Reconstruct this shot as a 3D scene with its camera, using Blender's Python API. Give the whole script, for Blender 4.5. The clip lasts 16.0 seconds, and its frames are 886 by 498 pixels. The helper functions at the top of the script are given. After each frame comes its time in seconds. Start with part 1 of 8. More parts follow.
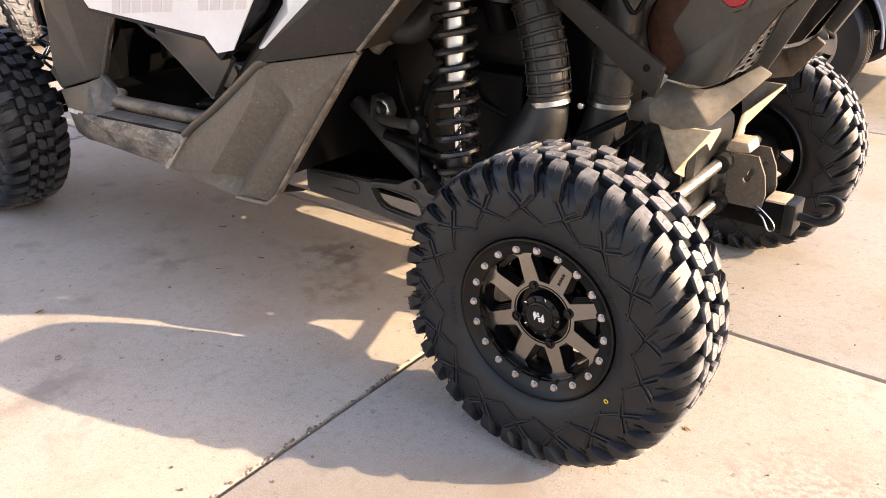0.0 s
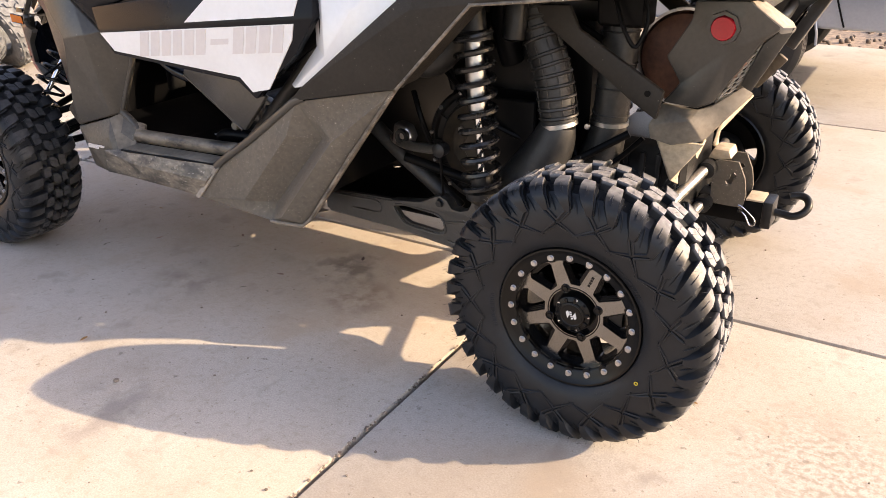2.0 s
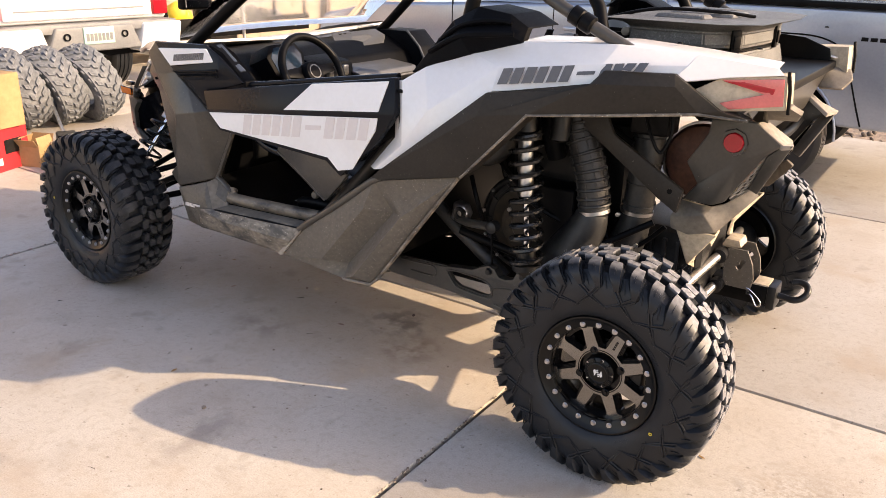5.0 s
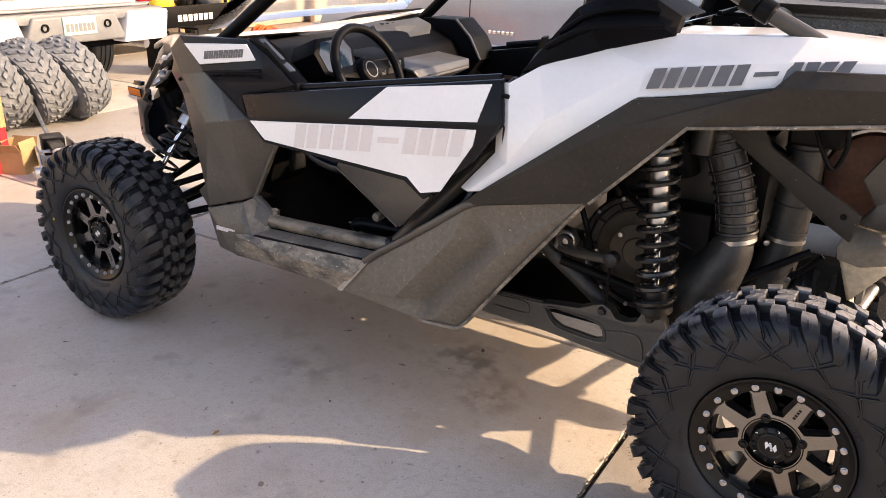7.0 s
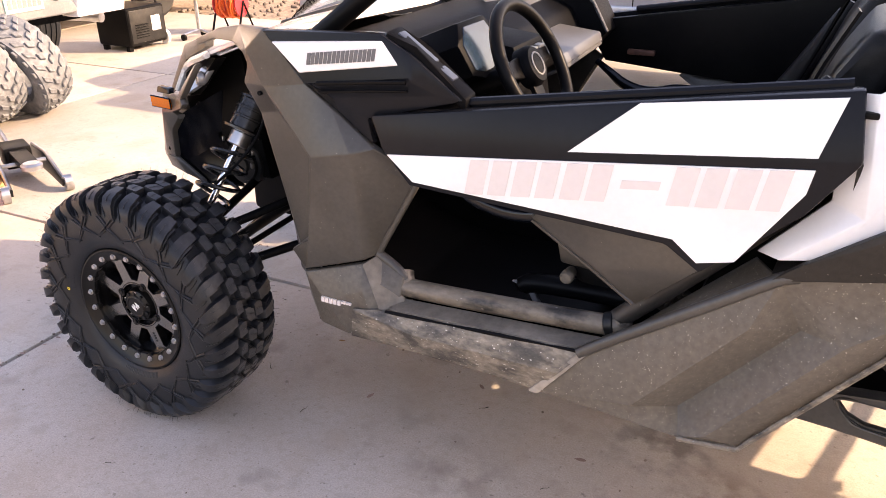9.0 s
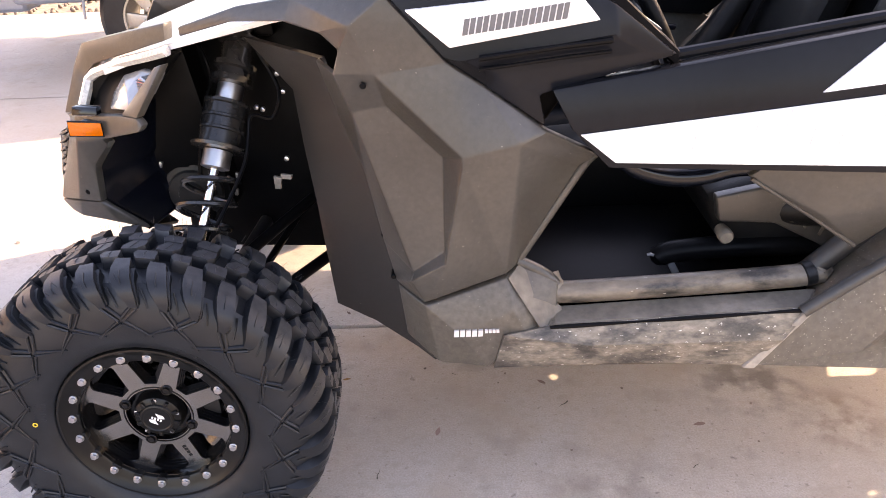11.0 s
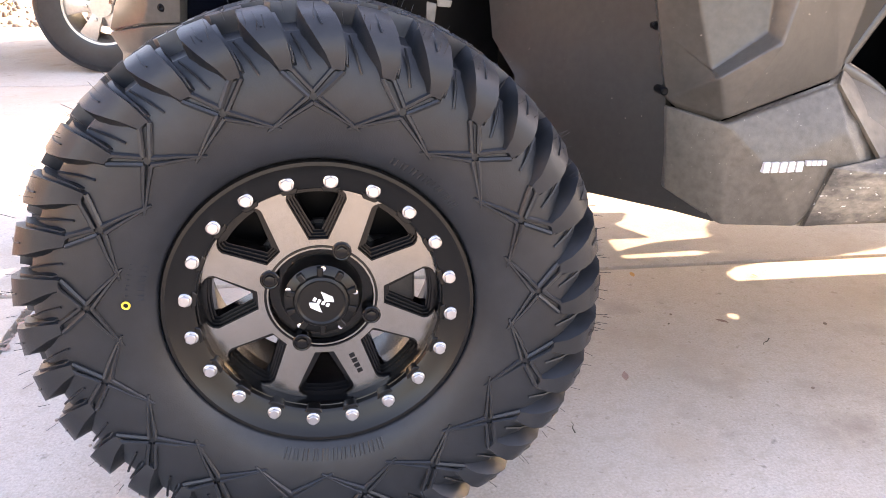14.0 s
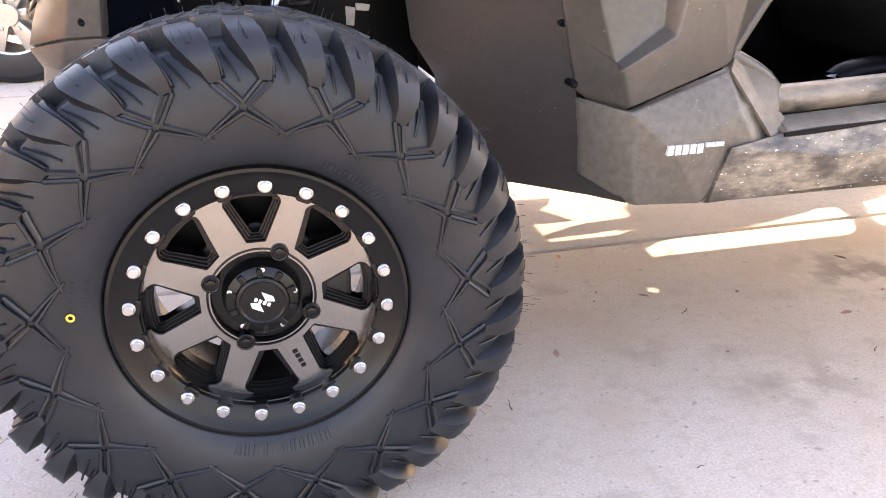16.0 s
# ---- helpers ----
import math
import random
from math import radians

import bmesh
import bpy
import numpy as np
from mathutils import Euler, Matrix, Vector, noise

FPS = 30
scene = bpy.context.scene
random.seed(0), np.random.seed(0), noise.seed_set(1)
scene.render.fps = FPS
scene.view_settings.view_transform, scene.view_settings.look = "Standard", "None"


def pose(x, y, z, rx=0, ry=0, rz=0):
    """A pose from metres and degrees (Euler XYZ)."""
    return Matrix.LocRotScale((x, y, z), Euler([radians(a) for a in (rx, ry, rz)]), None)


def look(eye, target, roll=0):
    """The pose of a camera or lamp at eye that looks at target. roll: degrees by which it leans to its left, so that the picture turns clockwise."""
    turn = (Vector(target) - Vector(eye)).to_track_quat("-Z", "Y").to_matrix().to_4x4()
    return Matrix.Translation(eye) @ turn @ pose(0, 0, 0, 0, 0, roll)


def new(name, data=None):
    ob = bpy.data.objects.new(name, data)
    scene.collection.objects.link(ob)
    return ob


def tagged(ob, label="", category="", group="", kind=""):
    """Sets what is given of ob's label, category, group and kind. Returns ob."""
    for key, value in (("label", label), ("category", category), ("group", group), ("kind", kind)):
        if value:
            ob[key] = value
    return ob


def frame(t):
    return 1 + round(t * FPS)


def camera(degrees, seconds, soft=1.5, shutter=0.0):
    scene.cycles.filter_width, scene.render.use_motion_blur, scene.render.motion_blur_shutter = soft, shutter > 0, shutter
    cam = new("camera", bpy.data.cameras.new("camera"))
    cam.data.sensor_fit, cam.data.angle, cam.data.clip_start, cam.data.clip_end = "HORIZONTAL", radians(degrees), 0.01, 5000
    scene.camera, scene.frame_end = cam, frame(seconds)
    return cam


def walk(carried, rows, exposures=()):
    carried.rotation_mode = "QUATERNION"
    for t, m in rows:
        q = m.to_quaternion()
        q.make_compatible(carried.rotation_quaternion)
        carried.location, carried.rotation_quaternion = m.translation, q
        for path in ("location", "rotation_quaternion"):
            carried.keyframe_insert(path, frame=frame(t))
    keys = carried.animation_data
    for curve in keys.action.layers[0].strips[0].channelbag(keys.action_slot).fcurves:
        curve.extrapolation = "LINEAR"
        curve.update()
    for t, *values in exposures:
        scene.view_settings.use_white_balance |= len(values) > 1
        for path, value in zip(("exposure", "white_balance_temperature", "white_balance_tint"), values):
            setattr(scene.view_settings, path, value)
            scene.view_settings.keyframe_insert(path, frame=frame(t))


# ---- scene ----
cam = camera(58.6, 16.0, 0.8)
PATH = [
    (0, (0.748, -1.341, 1.242), (-0.342, 0.114, 0.408), 0.4),
    (0.5, (0.734, -1.342, 1.246), (-0.325, 0.123, 0.39), 0.2),
    (1, (0.722, -1.382, 1.274), (-0.308, 0.099, 0.412), -0.1),
    (1.5, (0.753, -1.517, 1.331), (-0.245, -0.011, 0.473), -0.5),
    (2, (0.659, -1.652, 1.392), (-0.304, -0.117, 0.544), -1.0),
    (2.5, (0.503, -1.752, 1.476), (-0.424, -0.181, 0.656), -0.9),
    (3, (0.479, -1.817, 1.543), (-0.424, -0.213, 0.762), -0.4),
    (3.2, (0.476, -1.826, 1.544), (-0.427, -0.215, 0.776), -0.2),
    (5.3, (0.813, -2.025, 1.576), (-0.255, -0.489, 0.871), 1.5),
    (5.5, (0.807, -2.022, 1.575), (-0.266, -0.488, 0.872), 1.5),
    (6, (0.639, -1.966, 1.554), (-0.425, -0.425, 0.851), 1.5),
    (6.5, (0.396, -1.922, 1.557), (-0.634, -0.365, 0.838), 1.4),
    (7, (0.169, -1.804, 1.53), (-0.816, -0.228, 0.79), 1.2),
    (7.5, (-0.094, -1.731, 1.527), (-1.043, -0.145, 0.762), 0.9),
    (8, (-0.374, -1.683, 1.524), (-1.295, -0.095, 0.731), 0.4),
    (8.5, (-0.648, -1.505, 1.504), (-1.535, 0.09, 0.688), -0.2),
    (9, (-0.868, -1.388, 1.503), (-1.707, 0.214, 0.65), -1.0),
    (9.5, (-1.19, -1.347, 1.487), (-1.929, 0.283, 0.595), -2.0),
    (9.7, (-1.28, -1.336, 1.489), (-1.959, 0.309, 0.576), -2.4),
    (11.8, (-2.38, -1.27, 1.36), (-2.099, 0.468, 0.412), -0.3),
    (12, (-2.445, -1.297, 1.339), (-2.135, 0.44, 0.397), 0.4),
    (12.5, (-2.597, -1.251, 1.33), (-2.235, 0.485, 0.405), 2.7),
    (13, (-2.682, -1.077, 1.178), (-2.333, 0.68, 0.289), 3.5),
    (13.5, (-2.634, -0.98, 0.942), (-2.35, 0.815, 0.107), 2.0),
    (14, (-2.599, -0.926, 0.818), (-2.334, 0.905, 0.06), 0.7),
    (14.5, (-2.582, -0.933, 0.756), (-2.316, 0.92, 0.052), 0.0),
    (15, (-2.582, -0.944, 0.748), (-2.299, 0.909, 0.05), -0.4),
    (15.5, (-2.578, -0.943, 0.751), (-2.233, 0.887, 0.023), -0.6),
    (16, (-2.608, -0.98, 0.842), (-2.177, 0.812, 0.065), -0.8),
]
EXPOSURE = [(0.0, 0.98, 8100, 23), (3.0, 0.82, 8050, 23), (6.0, 0.60, 8000, 23), (8.0, 1.08, 8250, 27), (9.0, 1.30, 8450, 31), (9.5, 1.40, 8550, 34), (12.0, 2.20, 8250, 27), (13.0, 2.34, 8250, 27), (14.5, 2.50, 8250, 27), (16.0, 2.46, 8250, 27)]
walk(cam, [(t, look(eye, target, roll)) for t, eye, target, roll in PATH], EXPOSURE)

# ---- world, sun, exposure ----
SUN_WAY = Vector((-1.93, -0.86, -1.0)).normalized()
world = bpy.data.worlds.new("sky")
scene.world = world
world.use_nodes = True
wn = world.node_tree
sky = wn.nodes.new("ShaderNodeTexSky")
sky.sky_type = "NISHITA"
sky.sun_disc = False
sky.sun_elevation = math.asin(-SUN_WAY.z)
sky.sun_rotation = math.atan2(-SUN_WAY.x, -SUN_WAY.y)
sky.altitude = 400
sky.dust_density = 2.0
wn.nodes["Background"].inputs["Strength"].default_value = 0.26
wn.links.new(sky.outputs["Color"], wn.nodes["Background"].inputs["Color"])

sun = new("sun", bpy.data.lights.new("sun", "SUN"))
sun.data.energy = 4.6
sun.data.angle = radians(0.55)
sun.data.color = (1.0, 0.893, 0.665)
sun.matrix_basis = look((6, 3, 4), Vector((6, 3, 4)) + SUN_WAY)

# ---- materials ----


def material(name, base, rough=0.5, metal=0.0, grain=0.0, grain_scale=60.0, second=None, spread=0.5, patch_scale=4.0, edge=0.12,
             bump=0.0, bump_scale=120.0, coat=0.0, rough_vary=0.0, speck=None, speck_scale=90.0, speck_at=0.72, per_object=0.0, spec=0.5, stretch=None):
    """A surface with two scales of variation: fine grain and broad patches of a second colour, optional specks and bump."""
    m = bpy.data.materials.new(name)
    m.use_nodes = True
    nt = m.node_tree
    b = nt.nodes["Principled BSDF"]
    tc = nt.nodes.new("ShaderNodeTexCoord")
    geo = nt.nodes.new("ShaderNodeNewGeometry")
    where = geo.outputs["Position"] if not per_object else tc.outputs["Object"]
    if stretch:
        mul = nt.nodes.new("ShaderNodeVectorMath")
        mul.operation = "MULTIPLY"
        mul.inputs[1].default_value = stretch
        nt.links.new(where, mul.inputs[0])
        where = mul.outputs["Vector"]

    def noise_at(scale, detail=6.0, rough_=0.6):
        n = nt.nodes.new("ShaderNodeTexNoise")
        n.inputs["Scale"].default_value, n.inputs["Detail"].default_value, n.inputs["Roughness"].default_value = scale, detail, rough_
        nt.links.new(where, n.inputs["Vector"])
        return n.outputs["Fac"]

    def ramp(fac, lo, hi):
        r = nt.nodes.new("ShaderNodeMapRange")
        r.inputs["From Min"].default_value, r.inputs["From Max"].default_value = lo, hi
        nt.links.new(fac, r.inputs["Value"])
        return r.outputs["Result"]

    def mix(fac, a, c, mode="MIX"):
        x = nt.nodes.new("ShaderNodeMix")
        x.data_type, x.blend_type = "RGBA", mode
        for sock, val in ((x.inputs["Factor"], fac), (x.inputs["A"], a), (x.inputs["B"], c)):
            if isinstance(val, (int, float)):
                sock.default_value = val
            elif isinstance(val, tuple):
                sock.default_value = (*val, 1)
            else:
                nt.links.new(val, sock)
        return x.outputs["Result"]

    colour = tuple(base)
    made = None
    if second:
        made = mix(ramp(noise_at(patch_scale), spread - edge, spread + edge), colour, tuple(second))
        colour = made
    if grain:
        dark = mix(ramp(noise_at(grain_scale, 4.0), 0.3, 0.7), (1 - grain,) * 3, (1 + grain,) * 3)
        made = mix(1.0, colour, dark, "MULTIPLY")
        colour = made
    if speck:
        v = nt.nodes.new("ShaderNodeTexNoise")
        v.inputs["Scale"].default_value, v.inputs["Detail"].default_value = speck_scale, 2.0
        nt.links.new(where, v.inputs["Vector"])
        made = mix(ramp(v.outputs["Fac"], speck_at, speck_at + 0.02), colour, tuple(speck))
        colour = made
    if per_object:
        info = nt.nodes.new("ShaderNodeObjectInfo")
        shade = mix(info.outputs["Random"], (1 - per_object,) * 3, (1 + per_object,) * 3)
        made = mix(1.0, colour, shade, "MULTIPLY")
        colour = made
    if made is None:
        b.inputs["Base Color"].default_value = (*base, 1)
    else:
        nt.links.new(colour, b.inputs["Base Color"])
    b.inputs["Roughness"].default_value = rough
    if rough_vary:
        nt.links.new(ramp(noise_at(patch_scale * 3), 0.5 - 0.5 / max(rough_vary, 0.01) * rough, 0.5 + 0.5 / max(rough_vary, 0.01) * (1 - rough)), b.inputs["Roughness"])
    b.inputs["Metallic"].default_value = metal
    b.inputs["Coat Weight"].default_value = coat
    b.inputs["Specular IOR Level"].default_value = spec
    if bump:
        bp = nt.nodes.new("ShaderNodeBump")
        bp.inputs["Strength"].default_value = min(1.0, bump)
        bp.inputs["Distance"].default_value = 0.002
        nt.links.new(noise_at(bump_scale, 5.0), bp.inputs["Height"])
        nt.links.new(bp.outputs["Normal"], b.inputs["Normal"])
    return m


def glass(name, tint=(1, 1, 1), rough=0.02, weight=1.0):
    m = bpy.data.materials.new(name)
    m.use_nodes = True
    b = m.node_tree.nodes["Principled BSDF"]
    b.inputs["Base Color"].default_value = (*tint, 1)
    b.inputs["Roughness"].default_value = rough
    b.inputs["Transmission Weight"].default_value = weight
    b.inputs["IOR"].default_value = 1.45
    return m


PLASTIC = material("dark_moulded_plastic", (0.044, 0.0405, 0.0355), 0.28, grain=0.14, grain_scale=90, second=(0.068, 0.0615, 0.0525), patch_scale=3.5, spread=0.55, bump=0.14, bump_scale=900, speck=(0.22, 0.20, 0.17), speck_scale=150, speck_at=0.755)
DUSTY = material("dusty_scuffed_plastic", (0.088, 0.075, 0.060), 0.46, grain=0.20, grain_scale=70, second=(0.128, 0.108, 0.085), patch_scale=9, spread=0.52, edge=0.35, bump=0.35, bump_scale=600, speck=(0.50, 0.46, 0.40), speck_scale=260, speck_at=0.70)
ROCKER = material("worn_rocker_plastic", (0.066, 0.058, 0.048), 0.38, grain=0.22, grain_scale=80, second=(0.100, 0.086, 0.069), patch_scale=6, spread=0.5, edge=0.3, bump=0.25, bump_scale=700, speck=(0.40, 0.37, 0.32), speck_scale=330, speck_at=0.745)
SILL = material("mud_worn_plastic", (0.050, 0.044, 0.037), 0.40, grain=0.45, grain_scale=75, second=(0.200, 0.168, 0.130), patch_scale=16, spread=0.47, edge=0.09, bump=0.5, bump_scale=220, speck=(0.55, 0.51, 0.45), speck_scale=170, speck_at=0.685, stretch=(0.6, 1.0, 1.2))
MUDTUBE = material("mud_streaked_tube_paint", (0.022, 0.020, 0.018), 0.38, grain=0.3, grain_scale=45, second=(0.165, 0.136, 0.104), patch_scale=13, spread=0.45, edge=0.07, bump=0.35, bump_scale=300, speck=(0.34, 0.30, 0.25), speck_scale=70, speck_at=0.70, stretch=(0.5, 1.0, 1.0))
GRIME = material("dark_underside_plastic", (0.024, 0.0225, 0.0210), 0.46, grain=0.15, grain_scale=80, second=(0.030, 0.027, 0.024), patch_scale=4, spread=0.55, bump=0.25, bump_scale=700, speck=(0.20, 0.18, 0.15), speck_scale=140, speck_at=0.76)
FLARE = material("dark_flare_plastic", (0.022, 0.0195, 0.0168), 0.50, grain=0.15, grain_scale=80, second=(0.030, 0.026, 0.022), patch_scale=4, spread=0.55, bump=0.25, bump_scale=700, speck=(0.18, 0.16, 0.14), speck_scale=140, speck_at=0.74, spec=0.22)
# pale dust; on the rear bumper it also paints in sunlight
PALE_DUST_SUN = material("pale_dust_sun_on_plastic", (0.24, 0.21, 0.175), 0.65, grain=0.2, grain_scale=50, second=(0.32, 0.28, 0.235), patch_scale=9, bump=0.3, bump_scale=400)
TANDUST = material("tan_dust_on_plastic", (0.105, 0.090, 0.072), 0.6, grain=0.2, grain_scale=50, second=(0.19, 0.162, 0.130), patch_scale=7, spread=0.5, bump=0.3, bump_scale=400)
# dusty grey parts at the tail, lightened to cream for direct sun
SUNLIT_DUST = material("sunlit_dust_on_plate", (0.50, 0.42, 0.31), 0.7, grain=0.2, grain_scale=50, second=(0.40, 0.33, 0.24), patch_scale=8, bump=0.3, bump_scale=400)
# darker and duller than black vinyl, in place of shade over the dash
DASHBLACK = material("black_dash_vinyl", (0.0020, 0.0022, 0.0030), 0.50, grain=0.1, second=(0.0036, 0.0038, 0.0048), patch_scale=6, bump=0.2, bump_scale=600, spec=0.06)
GLOSS = material("satin_black_panel", (0.007, 0.0075, 0.0095), 0.26, grain=0.1, second=(0.009, 0.0100, 0.013), patch_scale=3, spec=0.14)
WETBLACK = material("glossy_blue_black_trim", (0.003, 0.004, 0.007), 0.14, grain=0.05, spec=0.35)
BLACK = material("black_frame_paint", (0.0026, 0.0028, 0.0034), 0.38, grain=0.15, second=(0.0055, 0.0053, 0.0055), patch_scale=5, spec=0.09)
DARKMETAL = material("oily_engine_metal", (0.0090, 0.0095, 0.0105), 0.36, 0.2, grain=0.25, grain_scale=40, second=(0.023, 0.0225, 0.0220), patch_scale=8, bump=0.3, bump_scale=200, spec=0.35)
BOXGREY = material("dusty_grey_moulded_box", (0.085, 0.085, 0.083), 0.55, grain=0.35, grain_scale=160, second=(0.125, 0.122, 0.115), patch_scale=9, bump=0.6, bump_scale=420, speck=(0.24, 0.235, 0.225), speck_scale=300, speck_at=0.62)
WHITE = material("glossy_white_body", (0.78, 0.77, 0.76), 0.22, coat=0.4, grain=0.02, second=(0.72, 0.70, 0.68), patch_scale=2.5)
DECAL = material("white_vinyl_decal", (0.80, 0.79, 0.78), 0.35, grain=0.02, second=(0.76, 0.74, 0.72), patch_scale=5)
GHOST = material("faint_grey_print", (0.66, 0.61, 0.59), 0.4, grain=0.03)
INK = material("charcoal_print", (0.10, 0.10, 0.105), 0.4, grain=0.1)
RUBBER = material("tyre_rubber", (0.0062, 0.0078, 0.0105), 0.31, grain=0.15, grain_scale=50, second=(0.0105, 0.0125, 0.0160), patch_scale=10, bump=0.15, bump_scale=500, per_object=0.05, spec=0.43)


def tread_material(name, start, amount, dust):
    """New tyre rubber; sun glare is painted on the lugs' running surface, dust being its grey."""
    m = material(name, (0.0066, 0.0082, 0.0108), 0.43, grain=0.15, grain_scale=50, second=(0.0105, 0.0125, 0.0160), patch_scale=10, bump=0.15, bump_scale=500, per_object=0.05, spec=0.36)
    nt = m.node_tree
    b = nt.nodes["Principled BSDF"]
    made = b.inputs["Base Color"].links[0].from_socket
    tc = nt.nodes.new("ShaderNodeTexCoord")
    flat = nt.nodes.new("ShaderNodeVectorMath")
    flat.operation = "MULTIPLY"
    flat.inputs[1].default_value = (1, 0, 1)
    nt.links.new(tc.outputs["Object"], flat.inputs[0])
    far = nt.nodes.new("ShaderNodeVectorMath")
    far.operation = "LENGTH"
    nt.links.new(flat.outputs["Vector"], far.inputs[0])
    # mask of the painted glare: the outermost millimetres of the lugs
    worn = nt.nodes.new("ShaderNodeMapRange")
    worn.inputs["From Min"].default_value, worn.inputs["From Max"].default_value, worn.inputs["To Max"].default_value = start, 0.3690, amount
    nt.links.new(far.outputs["Value"], worn.inputs["Value"])
    n = nt.nodes.new("ShaderNodeTexNoise")
    n.inputs["Scale"].default_value, n.inputs["Detail"].default_value = 60, 4
    nt.links.new(tc.outputs["Object"], n.inputs["Vector"])
    k = nt.nodes.new("ShaderNodeMath")
    k.operation = "MULTIPLY"
    nt.links.new(worn.outputs["Result"], k.inputs[0])
    nt.links.new(n.outputs["Fac"], k.inputs[1])
    q = nt.nodes.new("ShaderNodeMix")
    q.data_type = "RGBA"
    nt.links.new(k.outputs["Value"], q.inputs["Factor"])
    nt.links.new(made, q.inputs["A"])
    q.inputs["B"].default_value = (dust, dust, dust * 1.05, 1)
    nt.links.new(q.outputs["Result"], b.inputs["Base Color"])
    return m


# rear tyres carry strong painted sun glare, the shaded front pair little
SUNLIT_TREAD = tread_material("sunlit_buggy_tyre_rubber", 0.3600, 1.05, 0.36)
SHADED_TREAD = tread_material("shaded_buggy_tyre_rubber", 0.357, 0.40, 0.15)
RUBBER_OLD = material("dusty_grey_tyre_rubber", (0.105, 0.115, 0.128), 0.75, grain=0.3, grain_scale=25, second=(0.185, 0.195, 0.205), patch_scale=9, bump=0.35, bump_scale=150, per_object=0.08)
RIMBLACK = material("gloss_black_rim", (0.003, 0.003, 0.0035), 0.20, grain=0.05, spec=0.28)
RING = material("satin_black_ring", (0.0045, 0.0043, 0.0042), 0.30, grain=0.08, spec=0.25)
BRONZE = material("brushed_gunmetal_face", (0.255, 0.247, 0.238), 0.23, 0.95, grain=0.06, grain_scale=200, second=(0.235, 0.222, 0.207), patch_scale=12)
CHROME = material("polished_steel", (0.78, 0.78, 0.80), 0.14, 1.0, grain=0.03)
BOLTSTEEL = material("zinc_bolt_steel", (0.50, 0.49, 0.50), 0.28, 1.0, grain=0.06)
STEEL = material("dull_steel", (0.58, 0.585, 0.60), 0.34, 1.0, grain=0.15, second=(0.42, 0.41, 0.40), patch_scale=15)
ALLOY = material("cast_alloy", (0.42, 0.40, 0.37), 0.35, 0.9, grain=0.08)
RUST = material("heat_browned_steel", (0.13, 0.055, 0.035), 0.55, 0.4, grain=0.25, second=(0.07, 0.035, 0.028), patch_scale=7)
SPRING = material("black_coil_paint", (0.010, 0.0105, 0.0115), 0.26, grain=0.1, second=(0.020, 0.019, 0.018), patch_scale=20)
DUCT = material("ribbed_duct_rubber", (0.0125, 0.0127, 0.0130), 0.45, grain=0.35, grain_scale=60, second=(0.028, 0.0268, 0.0252), patch_scale=12, bump=0.4, bump_scale=250)
OILBROWN = material("oil_browned_casting", (0.030, 0.023, 0.016), 0.5, grain=0.3, grain_scale=50, second=(0.050, 0.038, 0.026), patch_scale=14, bump=0.3, bump_scale=200)
RED_LENS = material("red_lens", (0.36, 0.006, 0.014), 0.2, coat=0.15, grain=0.1, grain_scale=150)
PINK_LENS = material("pale_red_lens", (0.62, 0.14, 0.13), 0.18, coat=0.6, grain=0.08, grain_scale=150)
AMBER = material("amber_reflector", (0.66, 0.135, 0.001), 0.25, coat=0.15, grain=0.1, grain_scale=300)
RUNLIGHT = material("milky_running_light", (0.58, 0.55, 0.50), 0.25, coat=0.5, grain=0.25, grain_scale=140)
LAMP = material("clear_headlamp_shell", (0.36, 0.36, 0.36), 0.16, 0.5, coat=0.8, grain=0.1)
FOAM = material("dark_seat_vinyl", (0.006, 0.006, 0.0065), 0.40, grain=0.2, second=(0.012, 0.0115, 0.011), patch_scale=9, bump=0.3, bump_scale=300, spec=0.15)
DASHGREY = material("silver_grey_dash_panel", (0.066, 0.068, 0.071), 0.36, grain=0.06, second=(0.080, 0.081, 0.083), patch_scale=6)
SWITCHBLUE = material("blue_grey_switch_plate", (0.035, 0.045, 0.065), 0.3, grain=0.1)
SCREEN = material("gauge_glass", (0.008, 0.018, 0.034), 0.10, grain=0.06, grain_scale=40, second=(0.012, 0.026, 0.046), patch_scale=14, spec=0.5)
CLEAR = glass("clear_windshield", (0.97, 0.97, 0.96), 0.03)
CARDBOARD = material("brown_cardboard", (0.42, 0.27, 0.13), 0.8, grain=0.08, grain_scale=30, second=(0.36, 0.225, 0.105), patch_scale=5, bump=0.2, bump_scale=90)
REDBOX = material("red_printed_carton", (0.48, 0.022, 0.030), 0.55, grain=0.06, second=(0.42, 0.02, 0.03), patch_scale=4)
PAPER = material("white_print", (0.75, 0.74, 0.72), 0.6, grain=0.03)
TRUCKWHITE = material("white_truck_paint", (0.80, 0.80, 0.81), 0.25, coat=0.5, grain=0.02)
TRUCKSILVER = material("silver_truck_paint", (0.33, 0.37, 0.44), 0.28, 0.6, coat=0.8, grain=0.04, second=(0.30, 0.335, 0.40), patch_scale=2)
BUMPERGREY = material("grey_step_bumper", (0.16, 0.165, 0.17), 0.5, grain=0.1, second=(0.20, 0.20, 0.20), patch_scale=6)
WINDOWDARK = material("dark_vehicle_glass", (0.02, 0.022, 0.025), 0.05, coat=1.0, grain=0.02)
PLATE = material("pale_green_plate", (0.34, 0.52, 0.46), 0.4, grain=0.04)
ORANGE = material("orange_hose", (0.75, 0.12, 0.02), 0.4, grain=0.12)
YELLOW = material("yellow_plastic", (0.70, 0.50, 0.05), 0.45, grain=0.1)
